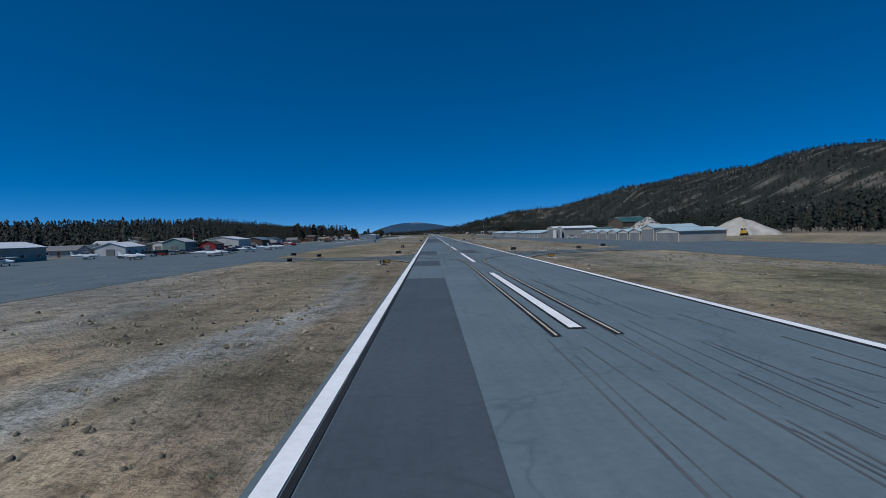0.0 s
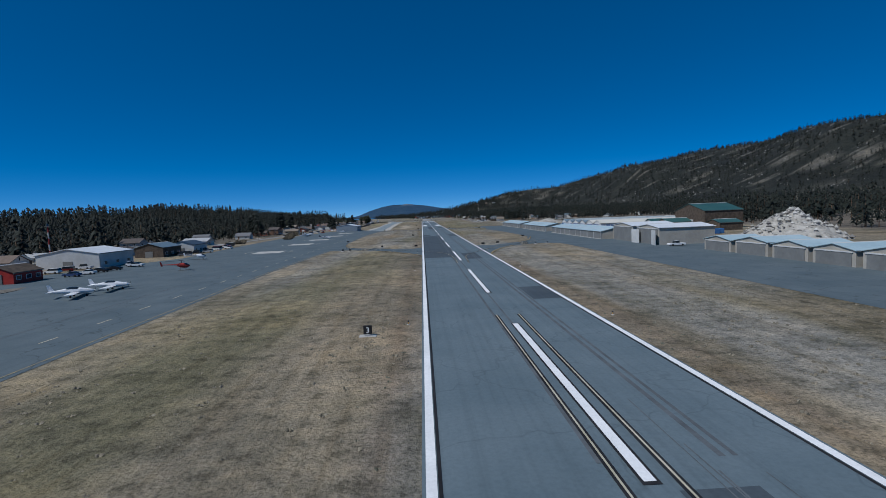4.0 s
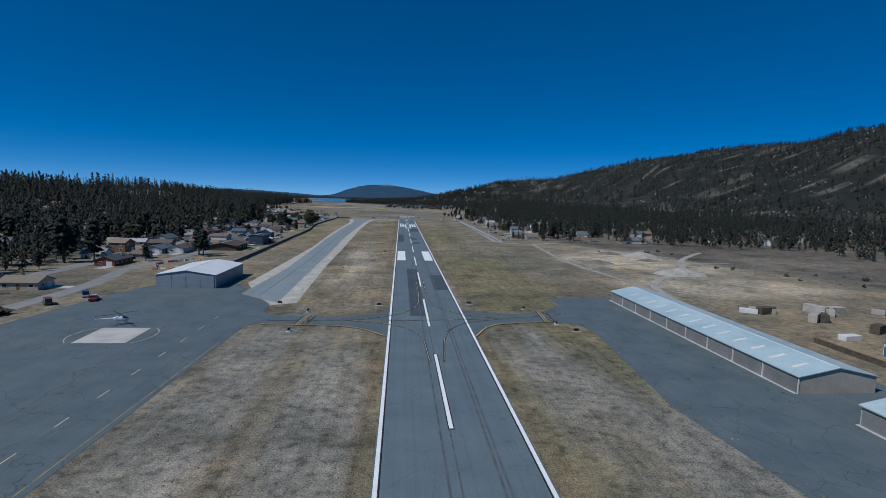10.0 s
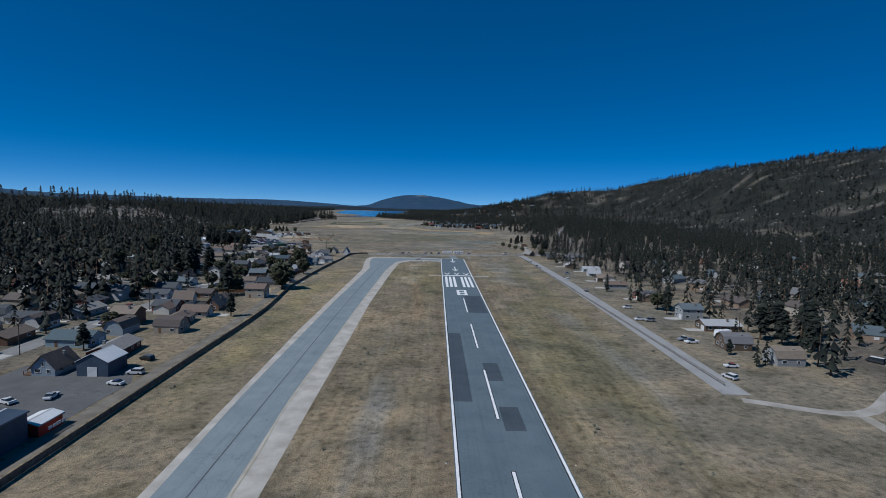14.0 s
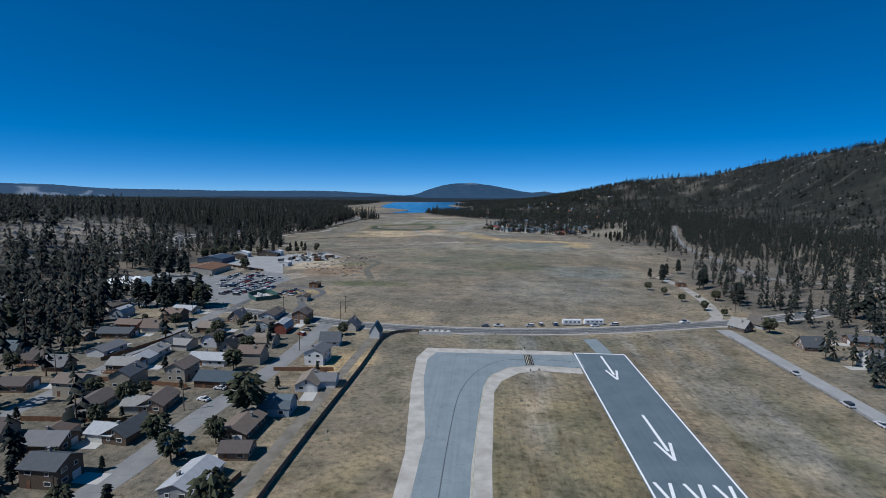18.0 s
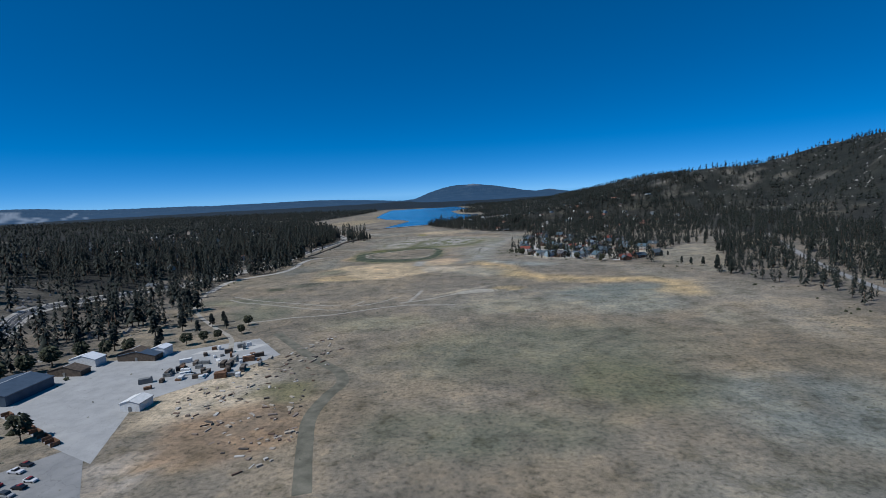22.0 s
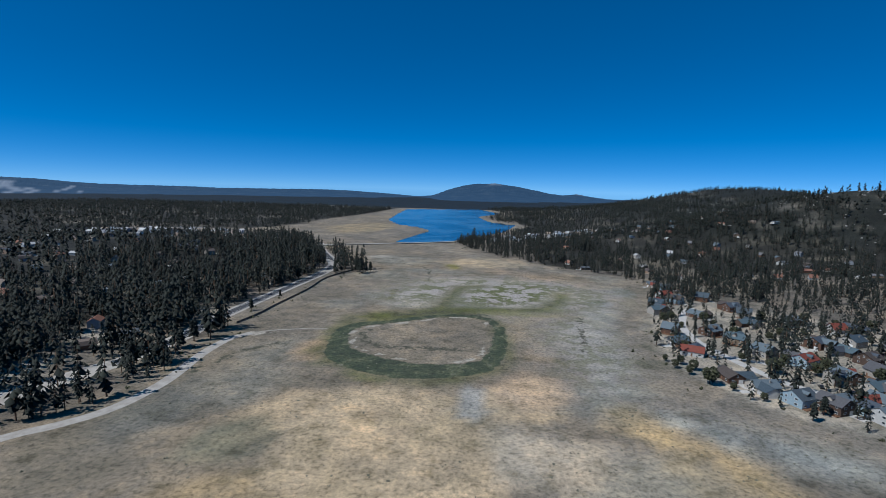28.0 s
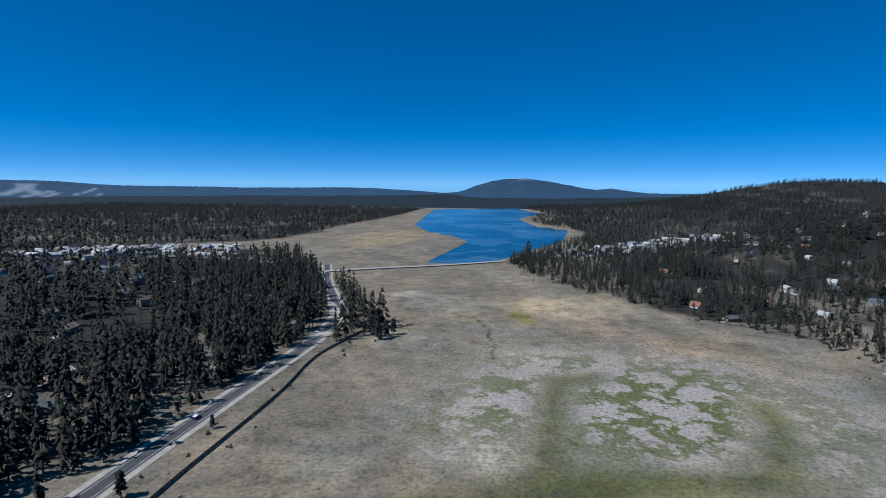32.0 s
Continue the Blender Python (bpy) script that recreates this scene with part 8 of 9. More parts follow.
def fence_run(name, pts, h, label, mat, every=3.0, rails=2, slats=False):
    """A fence on posts along a line of the plan."""
    q = smooth_line(pts, every)
    zz = [float(height(np.array(p[0]), np.array(p[1]))) for p in q]
    ob = part(name, mesh_of(name, *joined(*[pole_data(p[0], p[1], z - 0.2, z + h, 0.07, 0.07, 5) for p, z in zip(q, zz)]), M[mat]), None, label, kind="structure")
    pieces = []
    for a, b, za, zb in zip(q, q[1:], zz, zz[1:]):
        d = (b - a) / (np.linalg.norm(b - a) + 1e-9)
        n = np.array([-d[1], d[0]]) * 0.03
        spans = [(0.05, h - 0.05)] if slats else [(h * (k + 0.6) / rails - 0.07, h * (k + 0.6) / rails + 0.07) for k in range(rails)]
        for lo, hi in spans:
            pieces.append(([(a[0] - n[0], a[1] - n[1], za + lo), (a[0] + n[0], a[1] + n[1], za + lo), (b[0] + n[0], b[1] + n[1], zb + lo), (b[0] - n[0], b[1] - n[1], zb + lo),
                            (a[0] - n[0], a[1] - n[1], za + hi), (a[0] + n[0], a[1] + n[1], za + hi), (b[0] + n[0], b[1] + n[1], zb + hi), (b[0] - n[0], b[1] - n[1], zb + hi)], [(0, 3, 2, 1), (4, 5, 6, 7), (0, 1, 5, 4), (2, 3, 7, 6), (0, 4, 7, 3), (1, 2, 6, 5)]))
    part("panelling" if slats else "rails", mesh_of("panelling", *joined(*pieces), M[mat]), ob, kind="stuff")


fence_run("airfield_fence", [(-90, 664), (-91, 720), (-92.5, 790), (-94, 850), (-96, 930), (-103, 1000), (-104, 1076), (-102, 1150), (-101, 1196), (-92, 1208), (-80, 1209)], 1.7, "weathered board fence along the airfield", "old_boards", 3.0, 2, True)
fence_run("shore_fence", [(-357, 1958), (-354, 1985), (-354, 2020), (-353, 2092), (-357, 2140), (-356, 2165), (-350, 2195), (-343, 2240), (-360, 2290), (-400, 2355), (-456, 2432)], 1.7, "long dark wooden fence along the shore", "old_boards", 4.0, 2, True)
fence_run("street_verge_fence", [(71.4, 845), (71.8, 960), (72, 1100), (71, 1215)], 1.1, "thin wire fence along the street", "wood_dark", 4.0, 2)
for pts in ([(-213, 1152), (-205, 1180), (-203, 1196)], [(-160, 1180), (-176, 1183), (-186, 1181)], [(-117, 1022), (-116, 1050), (-113, 1075)], [(-136, 1148), (-112, 1150)], [(-196, 1098), (-160, 1100)], [(-160, 1128), (-202, 1132)], [(-142, 978), (-116, 980)]):
    fence_run("yard_fence", pts, 1.7, "brown board fence round a yard", "wood_brown", 2.4, 2, True)
fence_run("compound_wall", [(-200, 1269), (-190, 1280), (-204, 1295), (-212, 1284), (-200, 1269)], 2.8, "dark green walled pump compound", "green_roof", 2.0, 2, True)
flat("compound_floor", M["concrete"], [(-200, 1270), (-191, 1280), (-204, 1294), (-211, 1284)], 0.06, label="pale floor of the pump compound")
for x, y, r in ((-203, 1283, 1.3), (-206, 1286, 1.1), (-199, 1279, 0.9)):
    part("storage_tank", mesh_of("storage_tank", *joined(pole_data(x, y, 0.05, 2.0, r, r, 14), pole_data(x, y, 2.0, 2.4, r, r * 0.3, 14)), M["metal_pale"]), None, "pale steel storage tank in the pump compound", category="tank")
dam_pts = [(-480, 2462), (-420, 2500), (-330, 2548), (-250, 2602)]
part("causeway", mesh_of("causeway", *joined(*[d for d in [ribbon_data(dam_pts, 9, 1.4, 6)]]), M["shoulder"]), None, "pale road causeway across the lake's end", kind="structure")
bank = ribbon_data(dam_pts, 16, -1.5, 6)
part("causeway_bank", mesh_of("causeway_bank", *joined(([(x, y, z if k % 2 else z) for k, (x, y, z) in enumerate(bank[0])], bank[1]), *[([(a[0], a[1], -1.5), (b[0], b[1], -1.5), (b[0] * 0.56 + c2[0] * 0.44 * 1.0, b[1] * 0.56 + c2[1] * 0.44, 1.38), (a[0] * 0.56 + d2[0] * 0.44, a[1] * 0.56 + d2[1] * 0.44, 1.38)], [(0, 1, 2, 3)]) for a, b, c2, d2 in [(bank[0][i], bank[0][i + 2], bank[0][i + 3 - 2 * (i % 2)], bank[0][i + 1 - 2 * (i % 2)]) for i in range(len(bank[0]) - 2)]]), M["stone"]), None, "grey rock bank of the causeway", kind="structure")
for k in range(5):
    part("culvert_arch", mesh_of("culvert_arch", *tube_data([(0, -2.4, 0.5, 1.3, 0.9), (0, 2.4, 0.5, 1.3, 0.9)], False, 12), M["concrete"]), None, "concrete culvert pipe under the road", at=pose(-82 + 3.1 * k, 1207.6, 0, 0, 0, 4), category="culvert")
part("culvert_wall", mesh_of("culvert_wall", *box_data(-84.5, 1205.0, -0.2, -67.5, 1205.5, 1.7), M["concrete"]), None, "pale concrete culvert headwall", kind="structure")
for k in range(14):
    ob = empty("market_tent", pose(-338 + 9.5 * (k % 5) + 2 * (k // 5), 1307 + 11 * (k // 5), 0.05), "white peaked market tent", "tent", "market tents")
    part("canopy", mesh_of("canopy", [(-4, -3.4, 2.3), (4, -3.4, 2.3), (4, 3.4, 2.3), (-4, 3.4, 2.3), (-2, 0, 4.0), (2, 0, 4.0), (-4, -3.4, 2.1), (4, -3.4, 2.1), (4, 3.4, 2.1), (-4, 3.4, 2.1)], [(0, 1, 5, 4), (1, 2, 5), (2, 3, 4, 5), (3, 0, 4), (0, 6, 7, 1), (1, 7, 8, 2), (2, 8, 9, 3), (3, 9, 6, 0)], M["plane_white"] if k % 4 else M["blue_roof"]), ob)
    for x in (-3.9, 3.9):
        for y in (-3.3, 3.3):
            part("tent_pole", mesh_of("tent_pole", *pole_data(x, y, 0, 2.3, 0.05, 0.05, 5), M["trim"]), ob)
# halls and works behind the car park
for x0, x1, y0, y1, h, wall, roof, lab in ((-316, -282, 1362, 1394, 4.5, "tan_wall", "wood_brown", "large low hall with a hipped brown roof"), (-332, -307, 1424, 1450, 5, "navy_wall", "navy_wall", "dark blue-grey hall at the yard's corner"), (-300, -277, 1485, 1492, 3.2, "wood_dark", "navy_wall", "long open-fronted dark store along the yard"), (-322, -303, 1462, 1469, 3.0, "wood_dark", "wood_dark", "low brown store along the yard"), (-322, -306, 1476, 1484, 4.5, "trim", "metal_roof", "white two-storey site office"), (-300, -284, 1486, 1494, 4.5, "wood_dark", "wood_dark", "dark open-fronted timber shed"), (-284, -276, 1492, 1500, 5, "trim", "metal_roof", "small white kiosk on the yard"),
                                           (-182, -175, 1318, 1325, 3.2, "wood_brown", "wood_dark", "small brown hut beside the path"), (-174, -167, 1272, 1280, 3.2, "tan_wall", "wood_dark", "small tan kiosk with a dark roof"), (-247, -238, 1418, 1427, 3.6, "trim", "trim", "white site cabin on the yard"), (97, 103, 1352, 1358, 2.8, "wood_brown", "wood_dark", "small brown kiosk at the turnout")):
    ob, w, l = shed("yard_building", x0, x1, y0, y1, h, min(2.4, (x1 - x0) * 0.14), "y", wall, roof, lab, category="building")
    part("door", box("door", M["door_grey"], -0.7, -0.08, 0, 0.7, 0.08, 2.2), ob, at=pose(0, -l / 2 - 0.05, 0))
ry = random.Random(31)
for k in range(34):
    x, y = ry.uniform(-262, -216), ry.uniform(1440, 1512)
    if inside(np.array(x), np.array(y), [(-246, 1428), (-226, 1456), (-208, 1490), (-232, 1520), (-262, 1500), (-262, 1450)]):
        w, l, h = ry.uniform(1, 3.2), ry.uniform(2, 7), ry.uniform(0.6, 2.6)
        part("site_container", mesh_of("site_container", *joined(box_data(-w / 2, -l / 2, 0, w / 2, l / 2, h, 0.08), box_data(-w / 2 + 0.2, -l / 2 + 0.3, h, w / 2 - 0.2, -l / 2 + 0.8, h + 0.3)), M[ry.choice(("wood_dark", "trim", "door_grey", "black", "tan_wall", "wood_brown"))]), None, "container or stacked material on the yard", at=pose(x, y, 0.05, 0, 0, 32 + ry.choice((0, 90)) + ry.uniform(-4, 4)), category="container")
for k in range(7):
    part("material_bin", mesh_of("material_bin", *joined(box_data(-2.6, -0.2, 0, 2.6, 0.2, 1.6, 0.05), box_data(-2.6, -3, 0, -2.3, -0.2, 1.6), box_data(2.3, -3, 0, 2.6, -0.2, 1.6)), M["wood_brown"]), None, "brown timber storage bay", at=pose(-252 - 7.2 * k, 1391 + 4.0 * k, 0.05, 0, 0, -28), category="storage bay")


def barrier(x, y, turn):
    ob = empty("traffic_barrier", pose(x, y, 0, 0, 0, turn), "orange and white plastic traffic barrier on dry ground", "barrier", "barriers behind the hangar")
    part("body", mesh_of("body", *joined(box_data(-1.1, -0.28, 0, 1.1, 0.28, 0.3, 0.04), box_data(-1.05, -0.14, 0.28, 1.05, 0.14, 1.0, 0.04)), M["plane_white"] if int(x) % 2 else M["barrier_orange"]), ob)
    part("stripe", box("stripe", M["barrier_orange"] if int(x) % 2 else M["plane_white"], -0.8, -0.16, 0.55, 0.8, 0.16, 0.8), ob)


M["barrier_orange"] = plain("orange_plastic", (0.45, 0.1, 0.03), (0.58, 0.16, 0.05), 0.5, 4, 0.5)
for k, (x, y, turn) in enumerate(((-118, 672, 10), (-115, 673, 5), (-112, 674, 8), (-109.5, 674.5, 0), (-107, 675, 12), (-124, 688, 50), (-124, 691, 60), (-122, 696, 45), (-120.5, 698, 30), (-119, 700, 40), (-117, 702.5, 55), (-115, 705, 35), (-110, 701, -40), (-106, 694, -50), (-104, 690, -60), (-121, 680, 80))):
    barrier(x, y, turn)
def lumber_stack(x, y, turn, w, l, n, mat):
    """Bundles of boards on bearers, one on another."""
    ob = empty("lumber_stack", pose(x, y, 0.05, 0, 0, turn), "strapped stack of building timber in the yard", "timber stack", "stacks in the building yard")
    for k in range(n):
        z = 0.12 + k * 0.95
        part("bearer", mesh_of("bearer", *joined(*[box_data(-w / 2, q * l - 0.06, z - 0.12, w / 2, q * l + 0.06, z) for q in (-0.35, 0, 0.35)]), M["wood_dark"]), ob)
        part("beam", mesh_of("beam", *box_data(-w / 2, -l / 2 + 0.12 * (k % 2), z, w / 2, l / 2 - 0.1 * (k % 2), z + 0.8, 0.05), M[mat]), ob)
    part("strap", mesh_of("strap", *box_data(-w / 2 - 0.02, l * 0.2, 0.1, w / 2 + 0.02, l * 0.2 + 0.08, 0.12 + n * 0.95 - 0.1), M["black"]), ob)


rs = random.Random(17)
for k in range(34):
    u, v = rs.random(), (k % 4) / 4 + rs.uniform(-0.05, 0.05)
    lumber_stack(-258 + 44 * u + 8 * v, 1452 + 8 * u + 34 * v, 12 + rs.uniform(-6, 6) + 90 * (rs.random() < 0.3), rs.uniform(1.4, 2.4), rs.uniform(3, 6.5), rs.choice((1, 2, 2, 3)), rs.choice(("wood_dark", "old_boards", "door_grey", "wood_brown", "trim", "tan_wall")))
flat("loading_pad", M["concrete"], [(-262, 1494), (-247, 1500), (-244, 1506), (-259, 1501)], 0.075, label="bright concrete pad in the building yard")
flat("loading_pad", M["concrete"], [(-238, 1500), (-228, 1502), (-222, 1514), (-232, 1514)], 0.075, label="bright concrete pad in the building yard")


rd = random.Random(41)
pieces = []
for _ in range(420):
    x, y = rd.uniform(-232, -150), rd.uniform(1365, 1535)
    if inside(np.array(x), np.array(y), [(-232, 1424), (-168, 1368), (-155, 1385), (-172, 1440), (-170, 1500), (-188, 1534), (-203, 1496), (-222, 1452)]):
        w, l, h = rd.uniform(0.2, 1.4), rd.uniform(0.5, 3.6), rd.uniform(0.1, 0.7)
        a = rd.uniform(0, 3.14)
        v, f = box_data(-w / 2, -l / 2, 0, w / 2, l / 2, h)
        pieces.append(([(x + p * math.cos(a) - q * math.sin(a), y + p * math.sin(a) + q * math.cos(a), z) for p, q, z in v], f))
part("building_debris", mesh_of("building_debris", *joined(*pieces), by_object("debris", [(0.5, 0.47, 0.42), (0.16, 0.11, 0.08), (0.36, 0.32, 0.27), (0.08, 0.07, 0.06), (0.42, 0.36, 0.28), (0.25, 0.2, 0.16)], 0.9, island=True)), None, "scattered boards and rubble beside the yard", kind="stuff", category="debris")


# ---- single trees, bushes and tufts ----
def tree_meshes(rng, slim, broad=False):
    lv, lf = [], []
    n = 170 if broad else 110
    for k in range(n):
        u = rng.random() ** (0.8 if broad else 0.9)
        z = (0.22 + 0.76 * u) if not broad else 0.3 + 0.6 * rng.random()
        r = (slim * (1.04 - u) ** 0.62 + 0.01) if not broad else 0.33 * math.sqrt(max(0.02, 1 - ((z - 0.6) / 0.36) ** 2))
        a = rng.random() * 6.28
        q = r * (0.45 + 0.6 * rng.random())
        x, y = q * math.cos(a), q * math.sin(a)
        s = (0.05 + 0.045 * rng.random()) * (1.0 if broad else 0.95)
        m = len(lv)
        ca, sa = math.cos(a), math.sin(a)
        tip = (x + ca * s * 1.5, y + sa * s * 1.5, z - s * 0.35)
        lv += [(x - ca * s * 0.9, y - sa * s * 0.9, z + s * 0.5), (x - sa * s * 0.9, y + ca * s * 0.9, z - s * 0.1), tip, (x + sa * s * 0.9, y - ca * s * 0.9, z - s * 0.15), (x, y, z + s * 0.75), (x, y, z - s * 0.6)]
        lf += [(m + 4, m, m + 1), (m + 4, m + 1, m + 2), (m + 4, m + 2, m + 3), (m + 4, m + 3, m), (m + 5, m + 1, m), (m + 5, m + 2, m + 1), (m + 5, m + 3, m + 2), (m + 5, m, m + 3)]
    trunk = joined(pole_data(0, 0, -0.02, 0.5, 0.024, 0.014, 6), pole_data(0, 0, 0.5, 0.95, 0.014, 0.003, 5), *[([(0, 0, z), (0.01, 0.01, z), (0.14 * math.cos(b), 0.14 * math.sin(b), z + 0.03)], [(0, 1, 2)]) for z, b in ((0.2, 0.3), (0.28, 2.2), (0.36, 4.1), (0.45, 5.4))])
    return mesh_of("crown", lv, lf, M["bush"] if broad else M["leaf"]), mesh_of("trunk", *trunk, M["bark"])


rl = random.Random(77)
PINES = [tree_meshes(rl, 0.12 + 0.04 * rl.random()) for _ in range(5)]
BROAD = [tree_meshes(rl, 0.3, True) for _ in range(3)]


def put_tree(x, y, h, broad=False, group=""):
    crown, trunk = rl.choice(BROAD if broad else PINES)
    z = float(height(np.array(float(x)), np.array(float(y)))) - 0.1
    ob = new("broadleaf_tree" if broad else "pine_tree")
    ob.matrix_basis = pose(x, y, z, 0, 0, rl.uniform(0, 360)) @ Matrix.Diagonal((h * rl.uniform(0.9, 1.15), h * rl.uniform(0.9, 1.15), h, 1))
    tagged(ob, "rounded dark green leafy tree in a yard" if broad else "tall dark green pine with a ragged crown", "tree", group)
    part("trunk", trunk, ob)
    part("crown", crown, ob)


def free_of_roads(x, y, gap=7):
    lines = (STREET_A, STREET_B, SOUTH_ROAD)
    return all(near_line(np.array(x), np.array(y), l) > gap for l in lines) and all(math.hypot(x - a, y - b) > 8.5 for a, b in spots_taken)


# trees that stand alone beside houses, yards and roads
YARD_TREES = [(-225, 1250, 16, 1), (-232, 1256, 15, 0), (-248, 1252, 18, 0), (-255, 1258, 20, 0), (-243, 1262, 17, 0), (-158, 1182, 9, 0), (-150, 1176, 8, 0), (-160, 1035, 12, 1), (-147, 1030, 10, 1), (-180, 1040, 19, 0), (-186, 1048, 20, 0), (-178, 1058, 18, 0), (-190, 1036, 18, 0), (-150, 998, 9, 1), (-170, 990, 10, 1), (-138, 1018, 8, 0), (-126, 1030, 7, 0), (-145, 1056, 8, 1), (-135, 1080, 9, 1)]
STREET_TREES = [(-128, 1090, 9, 1), (-144, 1088, 10, 1), (-174, 975, 11, 1), (-180, 1180, 8, 1), (-174, 1176, 8, 1), (104, 955, 11, 0), (101, 958, 10, 1), (108, 962, 12, 0), (92, 878, 6, 0), (118, 900, 15, 0), (122, 893, 14, 0), (126, 902, 16, 0), (131, 890, 14, 0), (136, 898, 15, 0), (128, 884, 13, 0), (142, 905, 16, 0), (96, 1226, 9, 1), (84, 1275, 7, 1), (80, 1300, 6, 1), (112, 1290, 13, 0)]
TURNOUT_TREES = [(116, 1298, 14, 0), (120, 1310, 12, 0), (104, 1305, 8, 1), (110, 1345, 14, 0), (116, 1352, 15, 0), (92, 1372, 11, 0), (96, 1385, 13, 0), (104, 1398, 12, 0), (88, 1390, 9, 0), (122, 1420, 13, 0), (128, 1380, 14, 0), (76, 1322, 6, 1), (70, 1338, 7, 1), (90, 1262, 5, 1), (-268, 1392, 12, 1), (-330, 1400, 16, 0), (-338, 1392, 17, 0), (-345, 1405, 18, 0), (-320, 1345, 18, 0), (-312, 1350, 17, 0)]
SHORE_TREES = [(-326, 1352, 19, 0), (-306, 1356, 16, 0), (-298, 1352, 15, 0), (-327, 2198, 15, 0), (-323, 2204, 14, 0), (-331, 2206, 16, 0), (-319, 2212, 13, 0), (-336, 2212, 15, 0), (-363, 1948, 9, 0), (-361, 1938, 13, 0), (-358, 1922, 15, 0), (-362, 1912, 16, 0), (-360, 1895, 14, 0), (-366, 1884, 17, 0), (-354, 1868, 12, 0), (-368, 1862, 15, 0), (-366, 1998, 11, 0), (-365, 2052, 7, 0)]
for x, y, h, b in itertools.chain(YARD_TREES, STREET_TREES, TURNOUT_TREES, SHORE_TREES):
    put_tree(x, y, h, bool(b), "trees beside the houses and roads")
for x, y, h in ((-157, 568, 21), (-163, 577, 19), (-150, 556, 17), (-160, 700, 21), (-116, 722, 15), (-121, 729, 16), (-135, 699, 9), (-168, 690, 22), (-176, 702, 20), (-182, 650, 20)):
    put_tree(x, y, h, False, "trees behind the apron")
for x, y, h, b in ((-268, 1520, 8, 1), (-262, 1526, 7, 1), (-252, 1538, 7, 1), (-276, 1514, 9, 1), (-290, 1506, 9, 0), (-296, 1518, 12, 0), (-304, 1500, 10, 1), (-314, 1494, 11, 1), (-318, 1506, 14, 0), (-326, 1490, 12, 1), (-334, 1478, 13, 1), (-338, 1466, 12, 1), (-340, 1452, 13, 1), (-336, 1500, 15, 0), (-284, 1540, 10, 0), (-270, 1552, 9, 0), (-258, 1560, 8, 1), (-300, 1548, 14, 0), (-312, 1536, 15, 0)):
    put_tree(x, y, h, bool(b), "trees behind the building yard")
count = 0
while count < 150:
    x, y = rl.uniform(-330, -106), rl.uniform(660, 1240)
    if y > 1200 or (x > -165 and y > 1060 and rl.random() < 0.7) or (x > -150 and y < 860):
        continue
    if free_of_roads(x, y):
        put_tree(x, y, rl.uniform(7, 19), rl.random() < 0.25, "trees of the town")
        count += 1
count = 0
while count < 70:
    x, y = rl.uniform(-245, -114), rl.uniform(860, 1225)
    if free_of_roads(x, y, 6):
        put_tree(x, y, rl.uniform(3.5, 9.5), rl.random() < 0.5, "small trees between the town's houses")
        count += 1
for k in range(16):
    put_tree(-224 - 2.6 * k + rl.uniform(-3, 3), 1244 + 6 * (k % 3) + rl.uniform(-3, 3), rl.uniform(13, 20), False, "tall pines beside the car park")
for x, y, h, b in ((-50, 1916, 6, 1), (-52, 1928, 5, 1), (-45, 1906, 6, 1), (-40, 1914, 7, 1), (-37, 1900, 6, 1), (-44, 1924, 6, 1), (-30, 1884, 5, 1), (-20, 1872, 5, 1), (46, 1812, 5, 1), (124, 1777, 8, 0), (128, 1762, 9, 0), (138, 1757, 10, 0), (150, 1752, 12, 0), (192, 1831, 14, 0), (188, 1836, 13, 0), (198, 1828, 15, 0), (136, 1721, 14, 0), (152, 1731, 13, 0), (143, 1707, 13, 0)):
    put_tree(x, y, h, bool(b), "trees round the lodges' glade")
for x, y, h in ((-331, 1604, 16), (-326, 1610, 17), (-335, 1612, 18), (-284, 1558, 10), (-281, 1569, 9)):
    put_tree(x, y, h, False, "pines behind the building yard")
count = 0
while count < 70:
    x, y = rl.uniform(-45, 140), rl.uniform(1800, 2080)
    if side(np.array(x), np.array(y), SHORE_RIGHT) > 3 and free_of_roads(x, y):
        put_tree(x, y, rl.uniform(4, 11), rl.random() < 0.45, "trees among the lodges")
        count += 1


